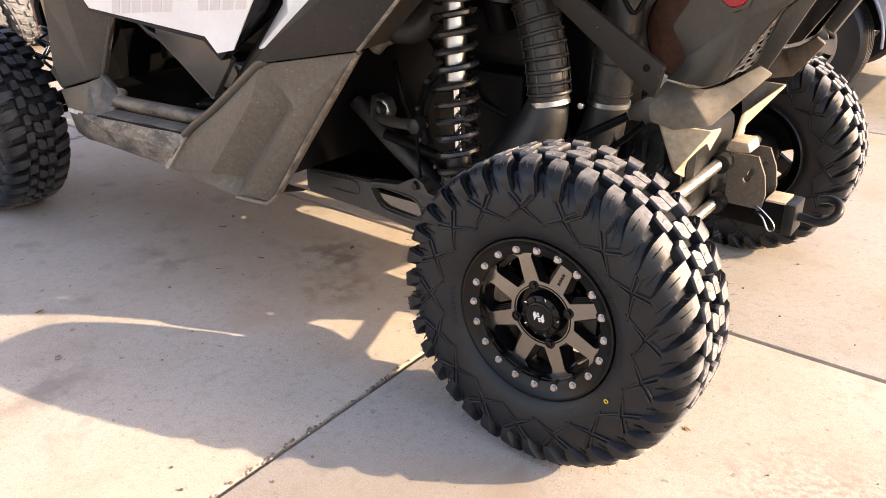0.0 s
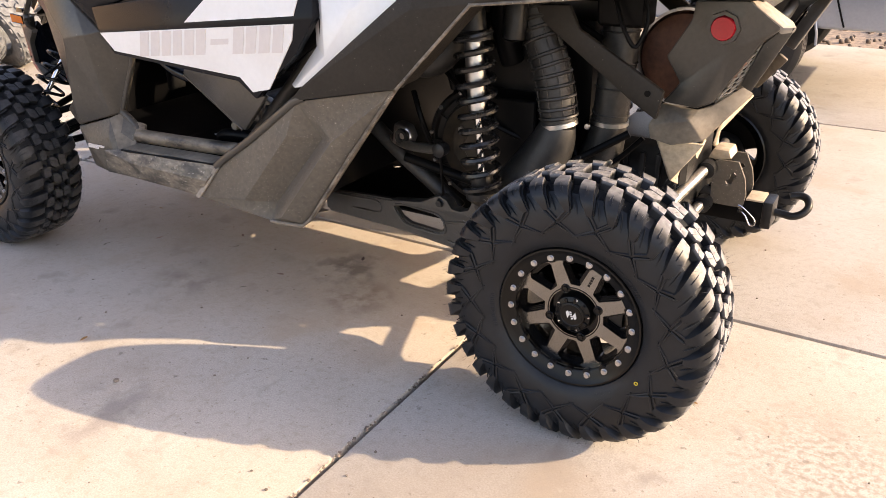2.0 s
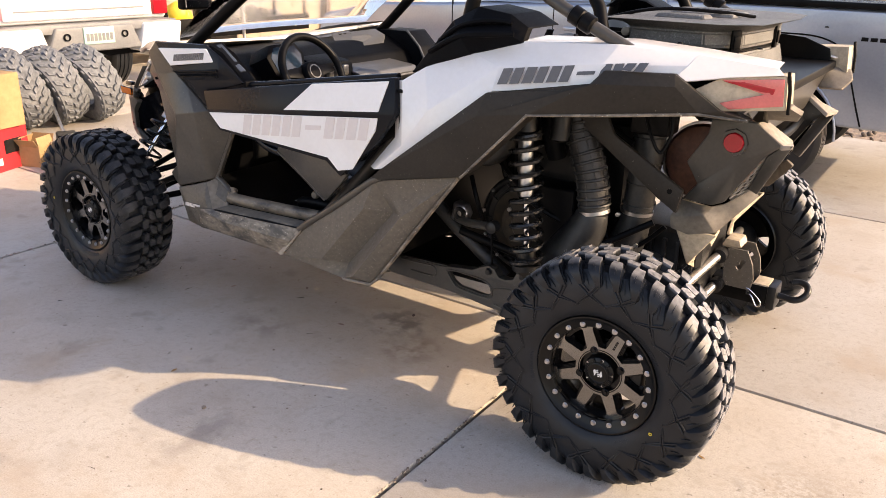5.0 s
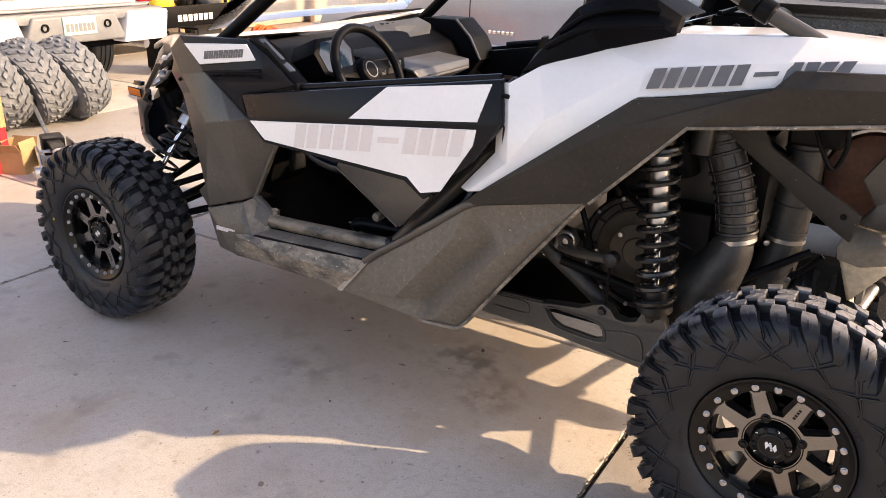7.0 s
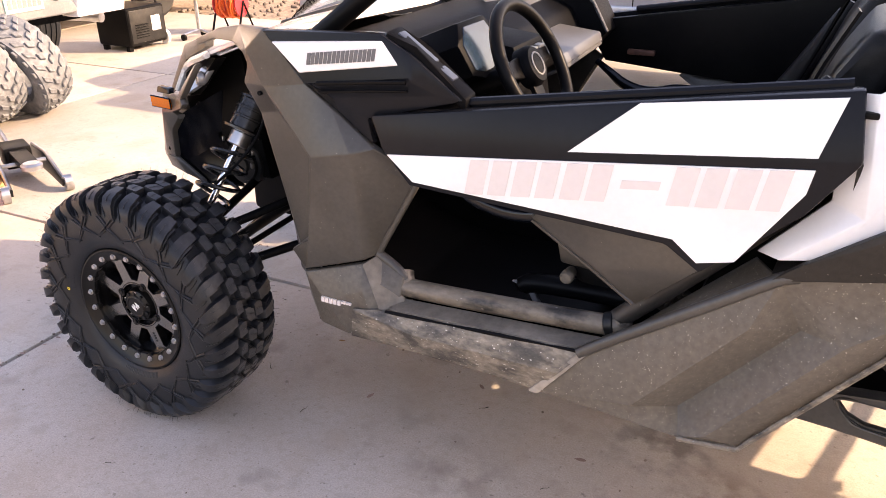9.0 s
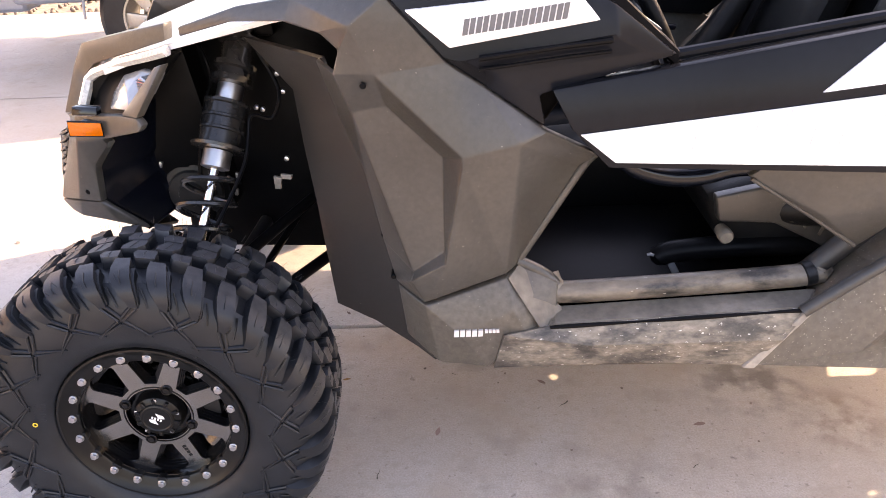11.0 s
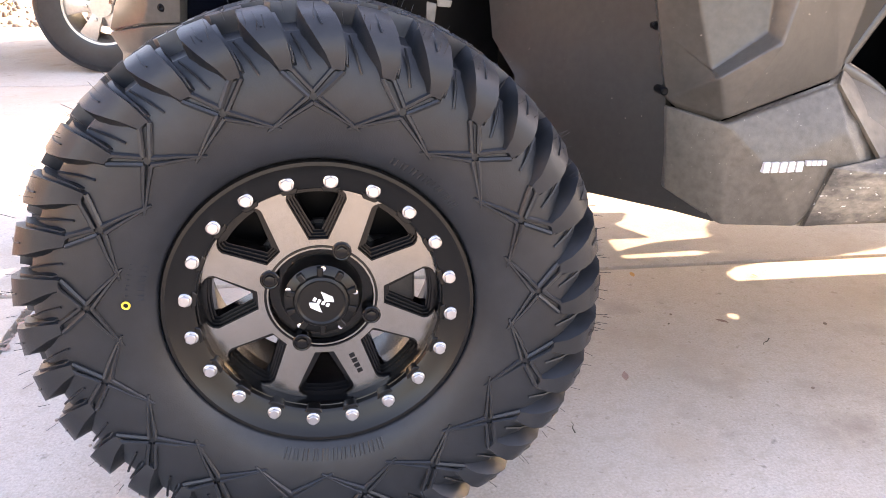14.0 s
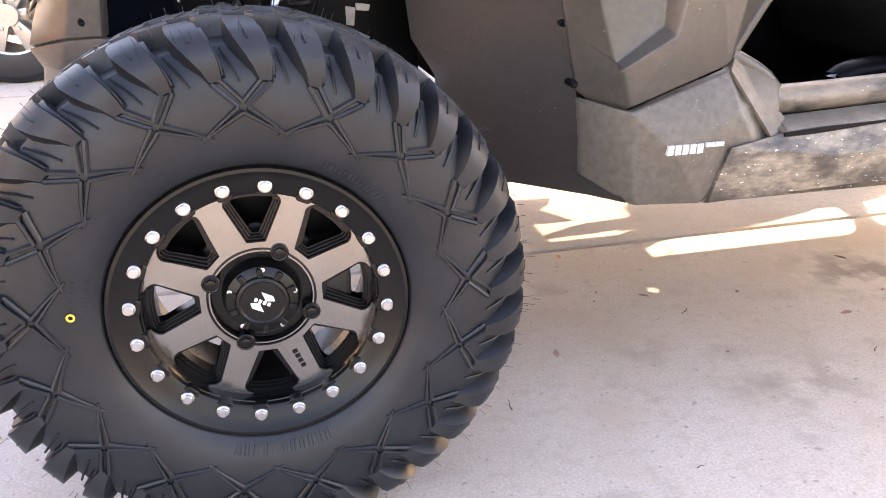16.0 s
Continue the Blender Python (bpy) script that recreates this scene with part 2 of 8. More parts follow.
STUCCO = material("tan_stucco", (0.42, 0.33, 0.25), 0.9, grain=0.12, grain_scale=60, second=(0.38, 0.30, 0.225), patch_scale=1.5, bump=0.6, bump_scale=80)
DOORTAN = material("tan_garage_door_paint", (0.36, 0.28, 0.21), 0.6, grain=0.05, second=(0.33, 0.26, 0.195), patch_scale=1.2)
BROWNTRIM = material("brown_trim_paint", (0.10, 0.065, 0.05), 0.6, grain=0.1)
LEAF = material("dry_leaf", (0.36, 0.19, 0.06), 0.7, grain=0.2, per_object=0.3)
PALELEAF = material("bleached_leaf_litter", (0.24, 0.165, 0.14), 0.75, grain=0.25, per_object=0.7)
TWIG = material("dark_twig_debris", (0.05, 0.045, 0.03), 0.8, grain=0.2, per_object=0.4)
PEBBLE = material("small_stone", (0.20, 0.16, 0.13), 0.85, grain=0.25, grain_scale=25, per_object=0.4)
SAGE = material("dry_shrub_leaf", (0.14, 0.13, 0.05), 0.8, grain=0.3, grain_scale=20, second=(0.24, 0.20, 0.06), patch_scale=10)
CRACK = material("dirt_in_joint", (0.045, 0.036, 0.028), 0.95, grain=0.4, grain_scale=70, second=(0.13, 0.10, 0.075), patch_scale=25, bump=0.8, bump_scale=150)


def concrete_material():
    """Broom-finished driveway concrete with tan stains, pits and dark drips."""
    m = material("driveway_concrete", (0.475, 0.445, 0.405), 0.88, grain=0.17, grain_scale=190, second=(0.43, 0.385, 0.335), patch_scale=1.6, spread=0.52,
                 bump=0.42, bump_scale=240)
    nt = m.node_tree
    b = nt.nodes["Principled BSDF"]
    made = b.inputs["Base Color"].links[0].from_socket
    geo = nt.nodes.new("ShaderNodeNewGeometry")

    def layer(made, scale, detail, lo, hi, colour, amount):
        n = nt.nodes.new("ShaderNodeTexNoise")
        n.inputs["Scale"].default_value, n.inputs["Detail"].default_value = scale, detail
        nt.links.new(geo.outputs["Position"], n.inputs["Vector"])
        r = nt.nodes.new("ShaderNodeMapRange")
        r.inputs["From Min"].default_value, r.inputs["From Max"].default_value, r.inputs["To Max"].default_value = lo, hi, amount
        nt.links.new(n.outputs["Fac"], r.inputs["Value"])
        x = nt.nodes.new("ShaderNodeMix")
        x.data_type = "RGBA"
        nt.links.new(r.outputs["Result"], x.inputs["Factor"])
        nt.links.new(made, x.inputs["A"])
        x.inputs["B"].default_value = (*colour, 1)
        return x.outputs["Result"]

    made = layer(made, 0.9, 8, 0.55, 0.72, (0.34, 0.26, 0.19), 0.35)
    made = layer(made, 5.5, 9, 0.62, 0.72, (0.22, 0.19, 0.16), 0.45)
    made = layer(made, 28.0, 3, 0.68, 0.74, (0.12, 0.105, 0.09), 0.6)
    made = layer(made, 75.0, 2, 0.66, 0.72, (0.20, 0.17, 0.14), 0.55)
    made = layer(made, 2.3, 10, 0.56, 0.66, (0.40, 0.315, 0.235), 0.5)
    made = layer(made, 13.0, 5, 0.66, 0.74, (0.56, 0.52, 0.46), 0.5)
    made = layer(made, 40.0, 8, 0.50, 0.68, (0.36, 0.315, 0.265), 0.45)
    made = layer(made, 3.6, 12, 0.57, 0.68, (0.31, 0.265, 0.22), 0.30)
    made = layer(made, 0.55, 6, 0.50, 0.66, (0.40, 0.33, 0.26), 0.45)
    made = layer(made, 7.5, 12, 0.60, 0.70, (0.30, 0.25, 0.20), 0.28)
    made = layer(made, 260.0, 2, 0.62, 0.70, (0.28, 0.25, 0.22), 0.25)

    def stain(made, x, y, radius, colour, amount, scale=9.0):
        """An irregular stain round one spot of the slab."""
        d = nt.nodes.new("ShaderNodeVectorMath")
        d.operation = "DISTANCE"
        nt.links.new(geo.outputs["Position"], d.inputs[0])
        d.inputs[1].default_value = (x, y, 0.0)
        near = nt.nodes.new("ShaderNodeMapRange")
        near.inputs["From Min"].default_value, near.inputs["From Max"].default_value = radius, radius * 0.25
        nt.links.new(d.outputs["Value"], near.inputs["Value"])
        n = nt.nodes.new("ShaderNodeTexNoise")
        n.inputs["Scale"].default_value, n.inputs["Detail"].default_value = scale, 8
        nt.links.new(geo.outputs["Position"], n.inputs["Vector"])
        r = nt.nodes.new("ShaderNodeMapRange")
        r.inputs["From Min"].default_value, r.inputs["From Max"].default_value, r.inputs["To Max"].default_value = 0.44, 0.60, amount
        nt.links.new(n.outputs["Fac"], r.inputs["Value"])
        k = nt.nodes.new("ShaderNodeMath")
        k.operation = "MULTIPLY"
        nt.links.new(near.outputs["Result"], k.inputs[0])
        nt.links.new(r.outputs["Result"], k.inputs[1])
        q = nt.nodes.new("ShaderNodeMix")
        q.data_type = "RGBA"
        nt.links.new(k.outputs["Value"], q.inputs["Factor"])
        nt.links.new(made, q.inputs["A"])
        q.inputs["B"].default_value = (*colour, 1)
        return q.outputs["Result"]

    made = stain(made, -1.20, -0.56, 0.22, (0.20, 0.18, 0.17), 0.55)
    made = stain(made, -0.97, 0.36, 0.16, (0.17, 0.11, 0.07), 0.65, 14)
    made = stain(made, -1.15, 0.53, 0.22, (0.13, 0.115, 0.10), 0.7, 12)
    made = stain(made, -1.64, 0.14, 0.20, (0.22, 0.18, 0.15), 0.5, 12)
    made = stain(made, 0.66, 0.20, 0.34, (0.27, 0.22, 0.17), 0.65, 55)
    nt.links.new(made, b.inputs["Base Color"])
    return m


CONCRETE = concrete_material()
GRAVEL = material("desert_gravel", (0.34, 0.26, 0.20), 0.95, grain=0.35, grain_scale=30, second=(0.22, 0.17, 0.13), patch_scale=14, bump=1.0, bump_scale=40)

# ---- helpers for shapes ----


def finish(bm, smooth=35):
    """Consistent outward normals, smooth shading with sharp edges past an angle."""
    bmesh.ops.recalc_face_normals(bm, faces=bm.faces)
    for f in bm.faces:
        f.smooth = True
    for e in bm.edges:
        if len(e.link_faces) == 2 and e.calc_face_angle(0) > radians(smooth):
            e.smooth = False
    return bm


def mesh_of(name, bm, mat, smooth=35):
    finish(bm, smooth)
    me = bpy.data.meshes.new(name)
    bm.to_mesh(me)
    bm.free()
    me.materials.append(mat)
    return me


def part(name, bm, mat, parent=None, label="", smooth=35):
    """One bmesh as one mesh object under a thing or a part."""
    ob = new(name, mesh_of(name, bm, mat, smooth))
    ob.parent = parent
    if label:
        ob["label"] = label
    return ob


def thing(name, label, category, at=(0, 0, 0), turn=0.0, group="", kind=""):
    ob = new(name)
    ob.empty_display_size = 0.1
    ob.matrix_basis = pose(*at, 0, 0, turn)
    return tagged(ob, label, category, group, kind)


def box(bm, lo, hi, bevel=0.0, seg=2):
    """A box between two corners, with rounded edges."""
    lo, hi = Vector(lo), Vector(hi)
    made = bmesh.ops.create_cube(bm, size=1.0, matrix=Matrix.Translation((lo + hi) / 2) @ Matrix.Diagonal((*(hi - lo), 1)))
    if bevel:
        edges = list({e for v in made["verts"] for e in v.link_edges})
        bmesh.ops.bevel(bm, geom=edges, offset=bevel, segments=seg, affect="EDGES", profile=0.6)
    return bm


def prism(bm, outline, depth, bevel=0.0, seg=2):
    """A plate: a closed outline of 3D points, pushed along the depth vector, edges rounded."""
    depth = Vector(depth)
    a = [bm.verts.new(p) for p in outline]
    b = [bm.verts.new(Vector(p) + depth) for p in outline]
    n = len(outline)
    faces = [bm.faces.new(a), bm.faces.new(b[::-1])]
    faces += [bm.faces.new((a[i], b[i], b[(i + 1) % n], a[(i + 1) % n])) for i in range(n)]
    bmesh.ops.recalc_face_normals(bm, faces=faces)
    if bevel:
        bmesh.ops.bevel(bm, geom=list({e for f in faces for e in f.edges}), offset=bevel, segments=seg, affect="EDGES", profile=0.6)
    return bm


def smoothed(points, steps=6, closed=False):
    """Catmull-Rom through points."""
    pts = [Vector(p) for p in points]
    n = len(pts)
    out = []
    for i in range(n if closed else n - 1):
        p0, p1, p2, p3 = (pts[(i + k) % n] if closed else pts[min(max(i + k, 0), n - 1)] for k in (-1, 0, 1, 2))
        for s in range(steps):
            t = s / steps
            out.append(0.5 * (2 * p1 + (p2 - p0) * t + (2 * p0 - 5 * p1 + 4 * p2 - p3) * t * t + (3 * p1 - p0 - 3 * p2 + p3) * t ** 3))
    if not closed:
        out.append(pts[-1])
    return out


def sweep(bm, points, radius, seg=12, closed=False, cap=True):
    """A round tube along points; radius is a number or a function of 0..1."""
    pts = [Vector(p) for p in points]
    n = len(pts)
    rings, up = [], Vector((0.13, 0.37, 0.92))
    for i, p in enumerate(pts):
        ahead = (pts[(i + 1) % n] - pts[i - 1]) if closed else (pts[min(i + 1, n - 1)] - pts[max(i - 1, 0)])
        ahead.normalize()
        side = ahead.cross(up)
        if side.length < 1e-3:
            side = ahead.cross(Vector((1, 0, 0)))
        side.normalize()
        up = side.cross(ahead)
        r = radius(i / max(n - 1, 1)) if callable(radius) else radius
        rings.append([bm.verts.new(p + r * (math.cos(a) * side + math.sin(a) * up)) for a in (2 * math.pi * k / seg for k in range(seg))])
    for i in range(n if closed else n - 1):
        a, b = rings[i], rings[(i + 1) % n]
        for k in range(seg):
            bm.faces.new((a[k], a[(k + 1) % seg], b[(k + 1) % seg], b[k]))
    if cap and not closed:
        bm.faces.new(rings[0][::-1])
        bm.faces.new(rings[-1])
    return bm


def tube(points, radius, seg=12, smooth=0):
    bm = bmesh.new()
    return sweep(bm, smoothed(points, smooth) if smooth else points, radius, seg)


def lathe(bm, profile, seg=48, axis="y", centre=(0, 0, 0), closed=False):
    """Turns a profile of (radius, along) about an axis through centre."""
    c = Vector(centre)
    rings = []
    for r, along in profile:
        ring = []
        for k in range(seg):
            a = 2 * math.pi * k / seg
            u, v = r * math.cos(a), r * math.sin(a)
            ring.append(bm.verts.new(c + Vector({"y": (u, along, v), "z": (u, v, along), "x": (along, u, v)}[axis])))
        rings.append(ring)
    for a, b in zip(rings, rings[1:] + (rings[:1] if closed else [])):
        for k in range(seg):
            bm.faces.new((a[k], a[(k + 1) % seg], b[(k + 1) % seg], b[k]))
    if not closed:
        for ring, r in ((rings[0], profile[0][0]), (rings[-1], profile[-1][0])):
            if r > 1e-4:
                bm.faces.new(ring)
    return bm


def move(bm, matrix):
    bmesh.ops.transform(bm, matrix=matrix, verts=bm.verts)
    return bm


def flip(bm, middle):
    """The mirror image over the plane y = middle."""
    for v in bm.verts:
        v.co.y = 2 * middle - v.co.y
    bmesh.ops.reverse_faces(bm, faces=bm.faces)
    return bm


def shell(points, faces, depth, bevel=0.004, seg=2):
    """A moulded panel: named corner points, facets between them, given a wall thickness along depth, edges softened."""
    bm = bmesh.new()
    at = {k: bm.verts.new(p) for k, p in points.items()}
    back = {k: bm.verts.new(Vector(p) + Vector(depth)) for k, p in points.items()}
    edges = {}
    for f in faces:
        names = f.split()
        bm.faces.new([at[k] for k in names])
        bm.faces.new([back[k] for k in names][::-1])
        for a, b in zip(names, names[1:] + names[:1]):
            key = (min(a, b), max(a, b))
            edges[key] = edges.get(key, 0) + 1
    for a, b in edges:
        if edges[(a, b)] == 1:
            bm.faces.new((at[b], at[a], back[a], back[b]))
    for v in [v for v in bm.verts if not v.link_faces]:
        bm.verts.remove(v)
    bmesh.ops.recalc_face_normals(bm, faces=bm.faces)
    if bevel:
        sharp = [e for e in bm.edges if len(e.link_faces) == 2 and e.calc_face_angle(0) > radians(4)]
        bmesh.ops.bevel(bm, geom=sharp, offset=bevel, segments=seg, affect="EDGES", profile=0.55, clamp_overlap=True)
    return bm


def slotted_plate(outline, slot, y, depth):
    """A steel plate in the xz plane with one rounded slot cut through it."""
    bm = bmesh.new()
    edges = []
    for loop_ in (outline, slot):
        vs = [bm.verts.new((x, y, z)) for x, z in loop_]
        edges += [bm.edges.new((vs[i], vs[(i + 1) % len(vs)])) for i in range(len(vs))]
    bmesh.ops.triangle_fill(bm, edges=edges, use_beauty=True)
    got = bmesh.ops.extrude_face_region(bm, geom=list(bm.faces))
    bmesh.ops.translate(bm, verts=[v for v in got["geom"] if isinstance(v, bmesh.types.BMVert)], vec=(0, depth, 0))
    bmesh.ops.recalc_face_normals(bm, faces=bm.faces)
    return bm


def coil(points_from, points_to, radius, wire, turns, seg=14):
    """A coil spring between two points."""
    a, b = Vector(points_from), Vector(points_to)
    axis = (b - a).normalized()
    u = axis.cross(Vector((0, 1, 0))).normalized()
    v = axis.cross(u)
    n = int(turns * seg)
    return sweep(bmesh.new(), [a + (b - a) * (i / n) + radius * (math.cos(2 * math.pi * i / seg) * u + math.sin(2 * math.pi * i / seg) * v) for i in range(n + 1)], wire, 7)


def along(a, b, profile, seg=24):
    """A turned shape along the line from a to b; profile of (radius, 0..1)."""
    a, b = Vector(a), Vector(b)
    length = (b - a).length
    m = Matrix.Translation(a) @ (b - a).to_track_quat("Z", "Y").to_matrix().to_4x4()
    return move(lathe(bmesh.new(), [(r, t * length) for r, t in profile], seg, "z"), m)


# ---- ground ----
JOINT_X = [-8.94, -6.12, -3.30, -0.48, 2.34, 5.16]
JOINT_Y = [-7.19, -4.5, -1.815, 0.875, 3.565, 6.255]
GAP = 0.018

ground = thing("ground", "desert gravel ground around a pale concrete driveway", "ground", kind="structure")
bm = bmesh.new()
box(bm, (-400, -400, -0.30), (400, 400, -0.075))
part("gravel_sheet", bm, GRAVEL, ground)
bm = bmesh.new()
box(bm, (-11.7, -9.85, -0.074), (7.95, 6.25, -0.026))
part("joint_bed", bm, CRACK, ground, "dirt packed into the slab joints")

driveway = thing("driveway", "sunlit pale tan concrete driveway of large jointed slabs", "driveway", kind="structure")
rng = random.Random(4)
xs = [-11.76] + JOINT_X + [7.98]
ys = [-9.88] + JOINT_Y
for i in range(len(xs) - 1):
    for j in range(len(ys) - 1):
        bm = bmesh.new()
        box(bm, (xs[i] + GAP / 2, ys[j] + GAP / 2, -0.073), (xs[i + 1] - GAP / 2, ys[j + 1] - GAP / 2, 0.0), 0.008, 2)
        part("slab", bm, CONCRETE, driveway)

# small gravel past the driveway's far edge
bm = bmesh.new()
for k in range(1500):
    x, y, r = rng.uniform(-9, 4.5), 6.28 + rng.random() ** 2 * 3.0, rng.uniform(0.012, 0.04)
    bmesh.ops.create_icosphere(bm, subdivisions=1, radius=r, matrix=pose(x, y, -0.075 + r * 0.45, rng.uniform(0, 90), rng.uniform(0, 90), 0) @ Matrix.Diagonal((1, rng.uniform(0.6, 1), rng.uniform(0.5, 0.8), 1)))
tagged(part("gravel", bm, PEBBLE, None, smooth=80), "loose brown gravel beside the concrete driveway", "gravel", kind="stuff")


def shrub(at, size, seed, label):
    r = random.Random(seed)
    ob = thing("dry_shrub", label, "shrub", at, group="shrubs in the gravel")
    bm, stems = bmesh.new(), bmesh.new()
    for k in range(26):
        a, lean = r.uniform(0, 6.28), r.uniform(0.2, 1.0)
        tip = Vector((math.cos(a) * lean, math.sin(a) * lean, r.uniform(0.5, 1.0))) * size
        sweep(stems, [(0, 0, -0.05), tip * 0.5 + Vector((0, 0, 0.05 * size)), tip], lambda s: 0.006 * (1.1 - s), 5)
        for q in range(16):
            p = tip * r.uniform(0.35, 1.0) + Vector((r.gauss(0, 0.06), r.gauss(0, 0.06), r.gauss(0, 0.05))) * size
            m = Matrix.Translation(p) @ Euler((r.uniform(0, 6), r.uniform(0, 6), r.uniform(0, 6))).to_matrix().to_4x4()
            w, h = 0.012 * size * 2, 0.03 * size * 2
            bm.faces.new([bm.verts.new(m @ Vector(c)) for c in ((-w, 0, 0), (0, -h * 0.2, 0.002), (w, 0, 0), (0, h, 0))])
    part("stems", stems, TWIG, ob)
    part("foliage", bm, SAGE, ob)


shrub((0.6, 7.6, -0.07), 0.35, 1, "low dry yellow-green shrub in desert gravel")
shrub((-5.9, 7.4, -0.07), 0.4, 2, "low dry yellow-green shrub in desert gravel")
shrub((1.8, 8.2, -0.07), 0.5, 3, "low dry yellow-green shrub in desert gravel")
shrub((-1.2, 8.6, -0.07), 0.45, 5, "low dry yellow-green shrub in desert gravel")


# ---- house and garage at the driveway's end ----
house = thing("house", "tan stucco house wall with a wide tan garage door", "house")
bm = bmesh.new()
box(bm, (-10.6, -6.0, -0.07), (-10.3, 4.9, 3.2))
box(bm, (-10.6, 10.1, -0.07), (-10.3, 13.0, 3.2))
box(bm, (-10.6, 4.9, 2.25), (-10.3, 10.1, 3.2))
box(bm, (-10.9, -6.0, -0.07), (-10.62, 13.0, 3.2))
part("wall", bm, STUCCO, house)
bm = bmesh.new()
box(bm, (-11.6, -6.6, 3.2), (-9.8, 13.6, 3.36), 0.02)
part("roof", bm, BROWNTRIM, house)
bm = bmesh.new()
for a, b in (((4.9, 0), (5.02, 2.25)), ((9.98, 0), (10.1, 2.25)), ((4.9, 2.13), (10.1, 2.25))):
    box(bm, (-10.30, a[0], a[1] - 0.06), (-10.27, b[0], b[1]), 0.004)
part("door_trim", bm, BROWNTRIM, house)
gdoor = part("garage_door", box(bmesh.new(), (-10.47, 5.02, -0.06), (-10.43, 9.98, 2.13)), DOORTAN, house)
for r_ in range(4):
    for c_ in range(6):
        y0, z0 = 5.08 + c_ * 0.82, -0.02 + r_ * 0.54
        part("panel", box(bmesh.new(), (-10.43, y0, z0), (-10.415, y0 + 0.74, z0 + 0.46), 0.006), DOORTAN, gdoor)


# ---- vehicles in the background ----


def plain_wheel(parent, at, radius, width, rim_r, spokes, outward=-1):
    """A road wheel with grooved tyre and spoked alloy rim, turned about y."""
    x, y, z = at
    prof = [(rim_r, -0.5), (rim_r + 0.02, -0.52), (radius * 0.9, -0.50), (radius * 0.975, -0.42), (radius, -0.36)]
    for g in (-0.2, 0.0, 0.2):
        prof += [(radius, g - 0.035), (radius - 0.009, g - 0.03), (radius - 0.009, g + 0.03), (radius, g + 0.035)]
    prof += [(radius, 0.36), (radius * 0.975, 0.42), (radius * 0.9, 0.5), (rim_r + 0.02, 0.52), (rim_r, 0.5)]
    bm = lathe(bmesh.new(), [(r, a * width) for r, a in prof], 56, closed=True)
    wheel = part("wheel", move(bm, Matrix.Translation(at)), RUBBER, parent, "black road tyre on a silver alloy rim", smooth=28)
    bm = lathe(bmesh.new(), [(rim_r + 0.003, -0.48 * width), (rim_r - 0.012, -0.47 * width), (rim_r - 0.03, -0.1 * width), (rim_r - 0.03, 0.45 * width), (rim_r + 0.003, 0.48 * width)], 40)
    bmesh.ops.delete(bm, geom=[f for f in bm.faces if len(f.verts) > 4], context="FACES_ONLY")
    face = outward * 0.40 * width
    for k in range(spokes):
        a = 2 * math.pi * k / spokes
        ca, sa = math.cos(a), math.sin(a)

        def at_(r, w):
            return (ca * r - sa * w, face, sa * r + ca * w)
        prism(bm, [at_(0.03, -0.022), at_(rim_r * 0.95, -0.052), at_(rim_r * 0.95, 0.052), at_(0.03, 0.022)], (0, -outward * 0.03, 0), 0.004)
    lathe(bm, [(0.06, face - 0.03), (0.06, face + 0.004), (0.05, face + outward * 0.014), (0.0005, face + outward * 0.016)], 24)
    for k in range(6):
        a = 2 * math.pi * k / 6
        lathe(bm, [(0.011, face), (0.011, face + outward * 0.022), (0.0005, face + outward * 0.024)], 8, centre=(0.085 * math.cos(a), 0, 0.085 * math.sin(a)))
    part("rim", move(bm, Matrix.Translation(at)), ALLOY, wheel)
    bm = lathe(bmesh.new(), [(0.13, -outward * 0.1 * width), (0.13, -outward * 0.2 * width)], 28)
    part("brake_disc", move(bm, Matrix.Translation(at)), STEEL, wheel)


def arch_outline(x0, x1, z0, z1, wheels, arch_r, wheel_z, step=10):
    """The lower side outline of a vehicle between two ends, with round wheel arches, as (x, z)."""
    out = [(x0, z0)]
    for wx in wheels:
        for k in range(step + 1):
            a = math.pi - math.pi * k / step
            out.append((wx + arch_r * math.cos(a), max(z0, wheel_z + arch_r * math.sin(a))))
    out.append((x1, z0))
    return out


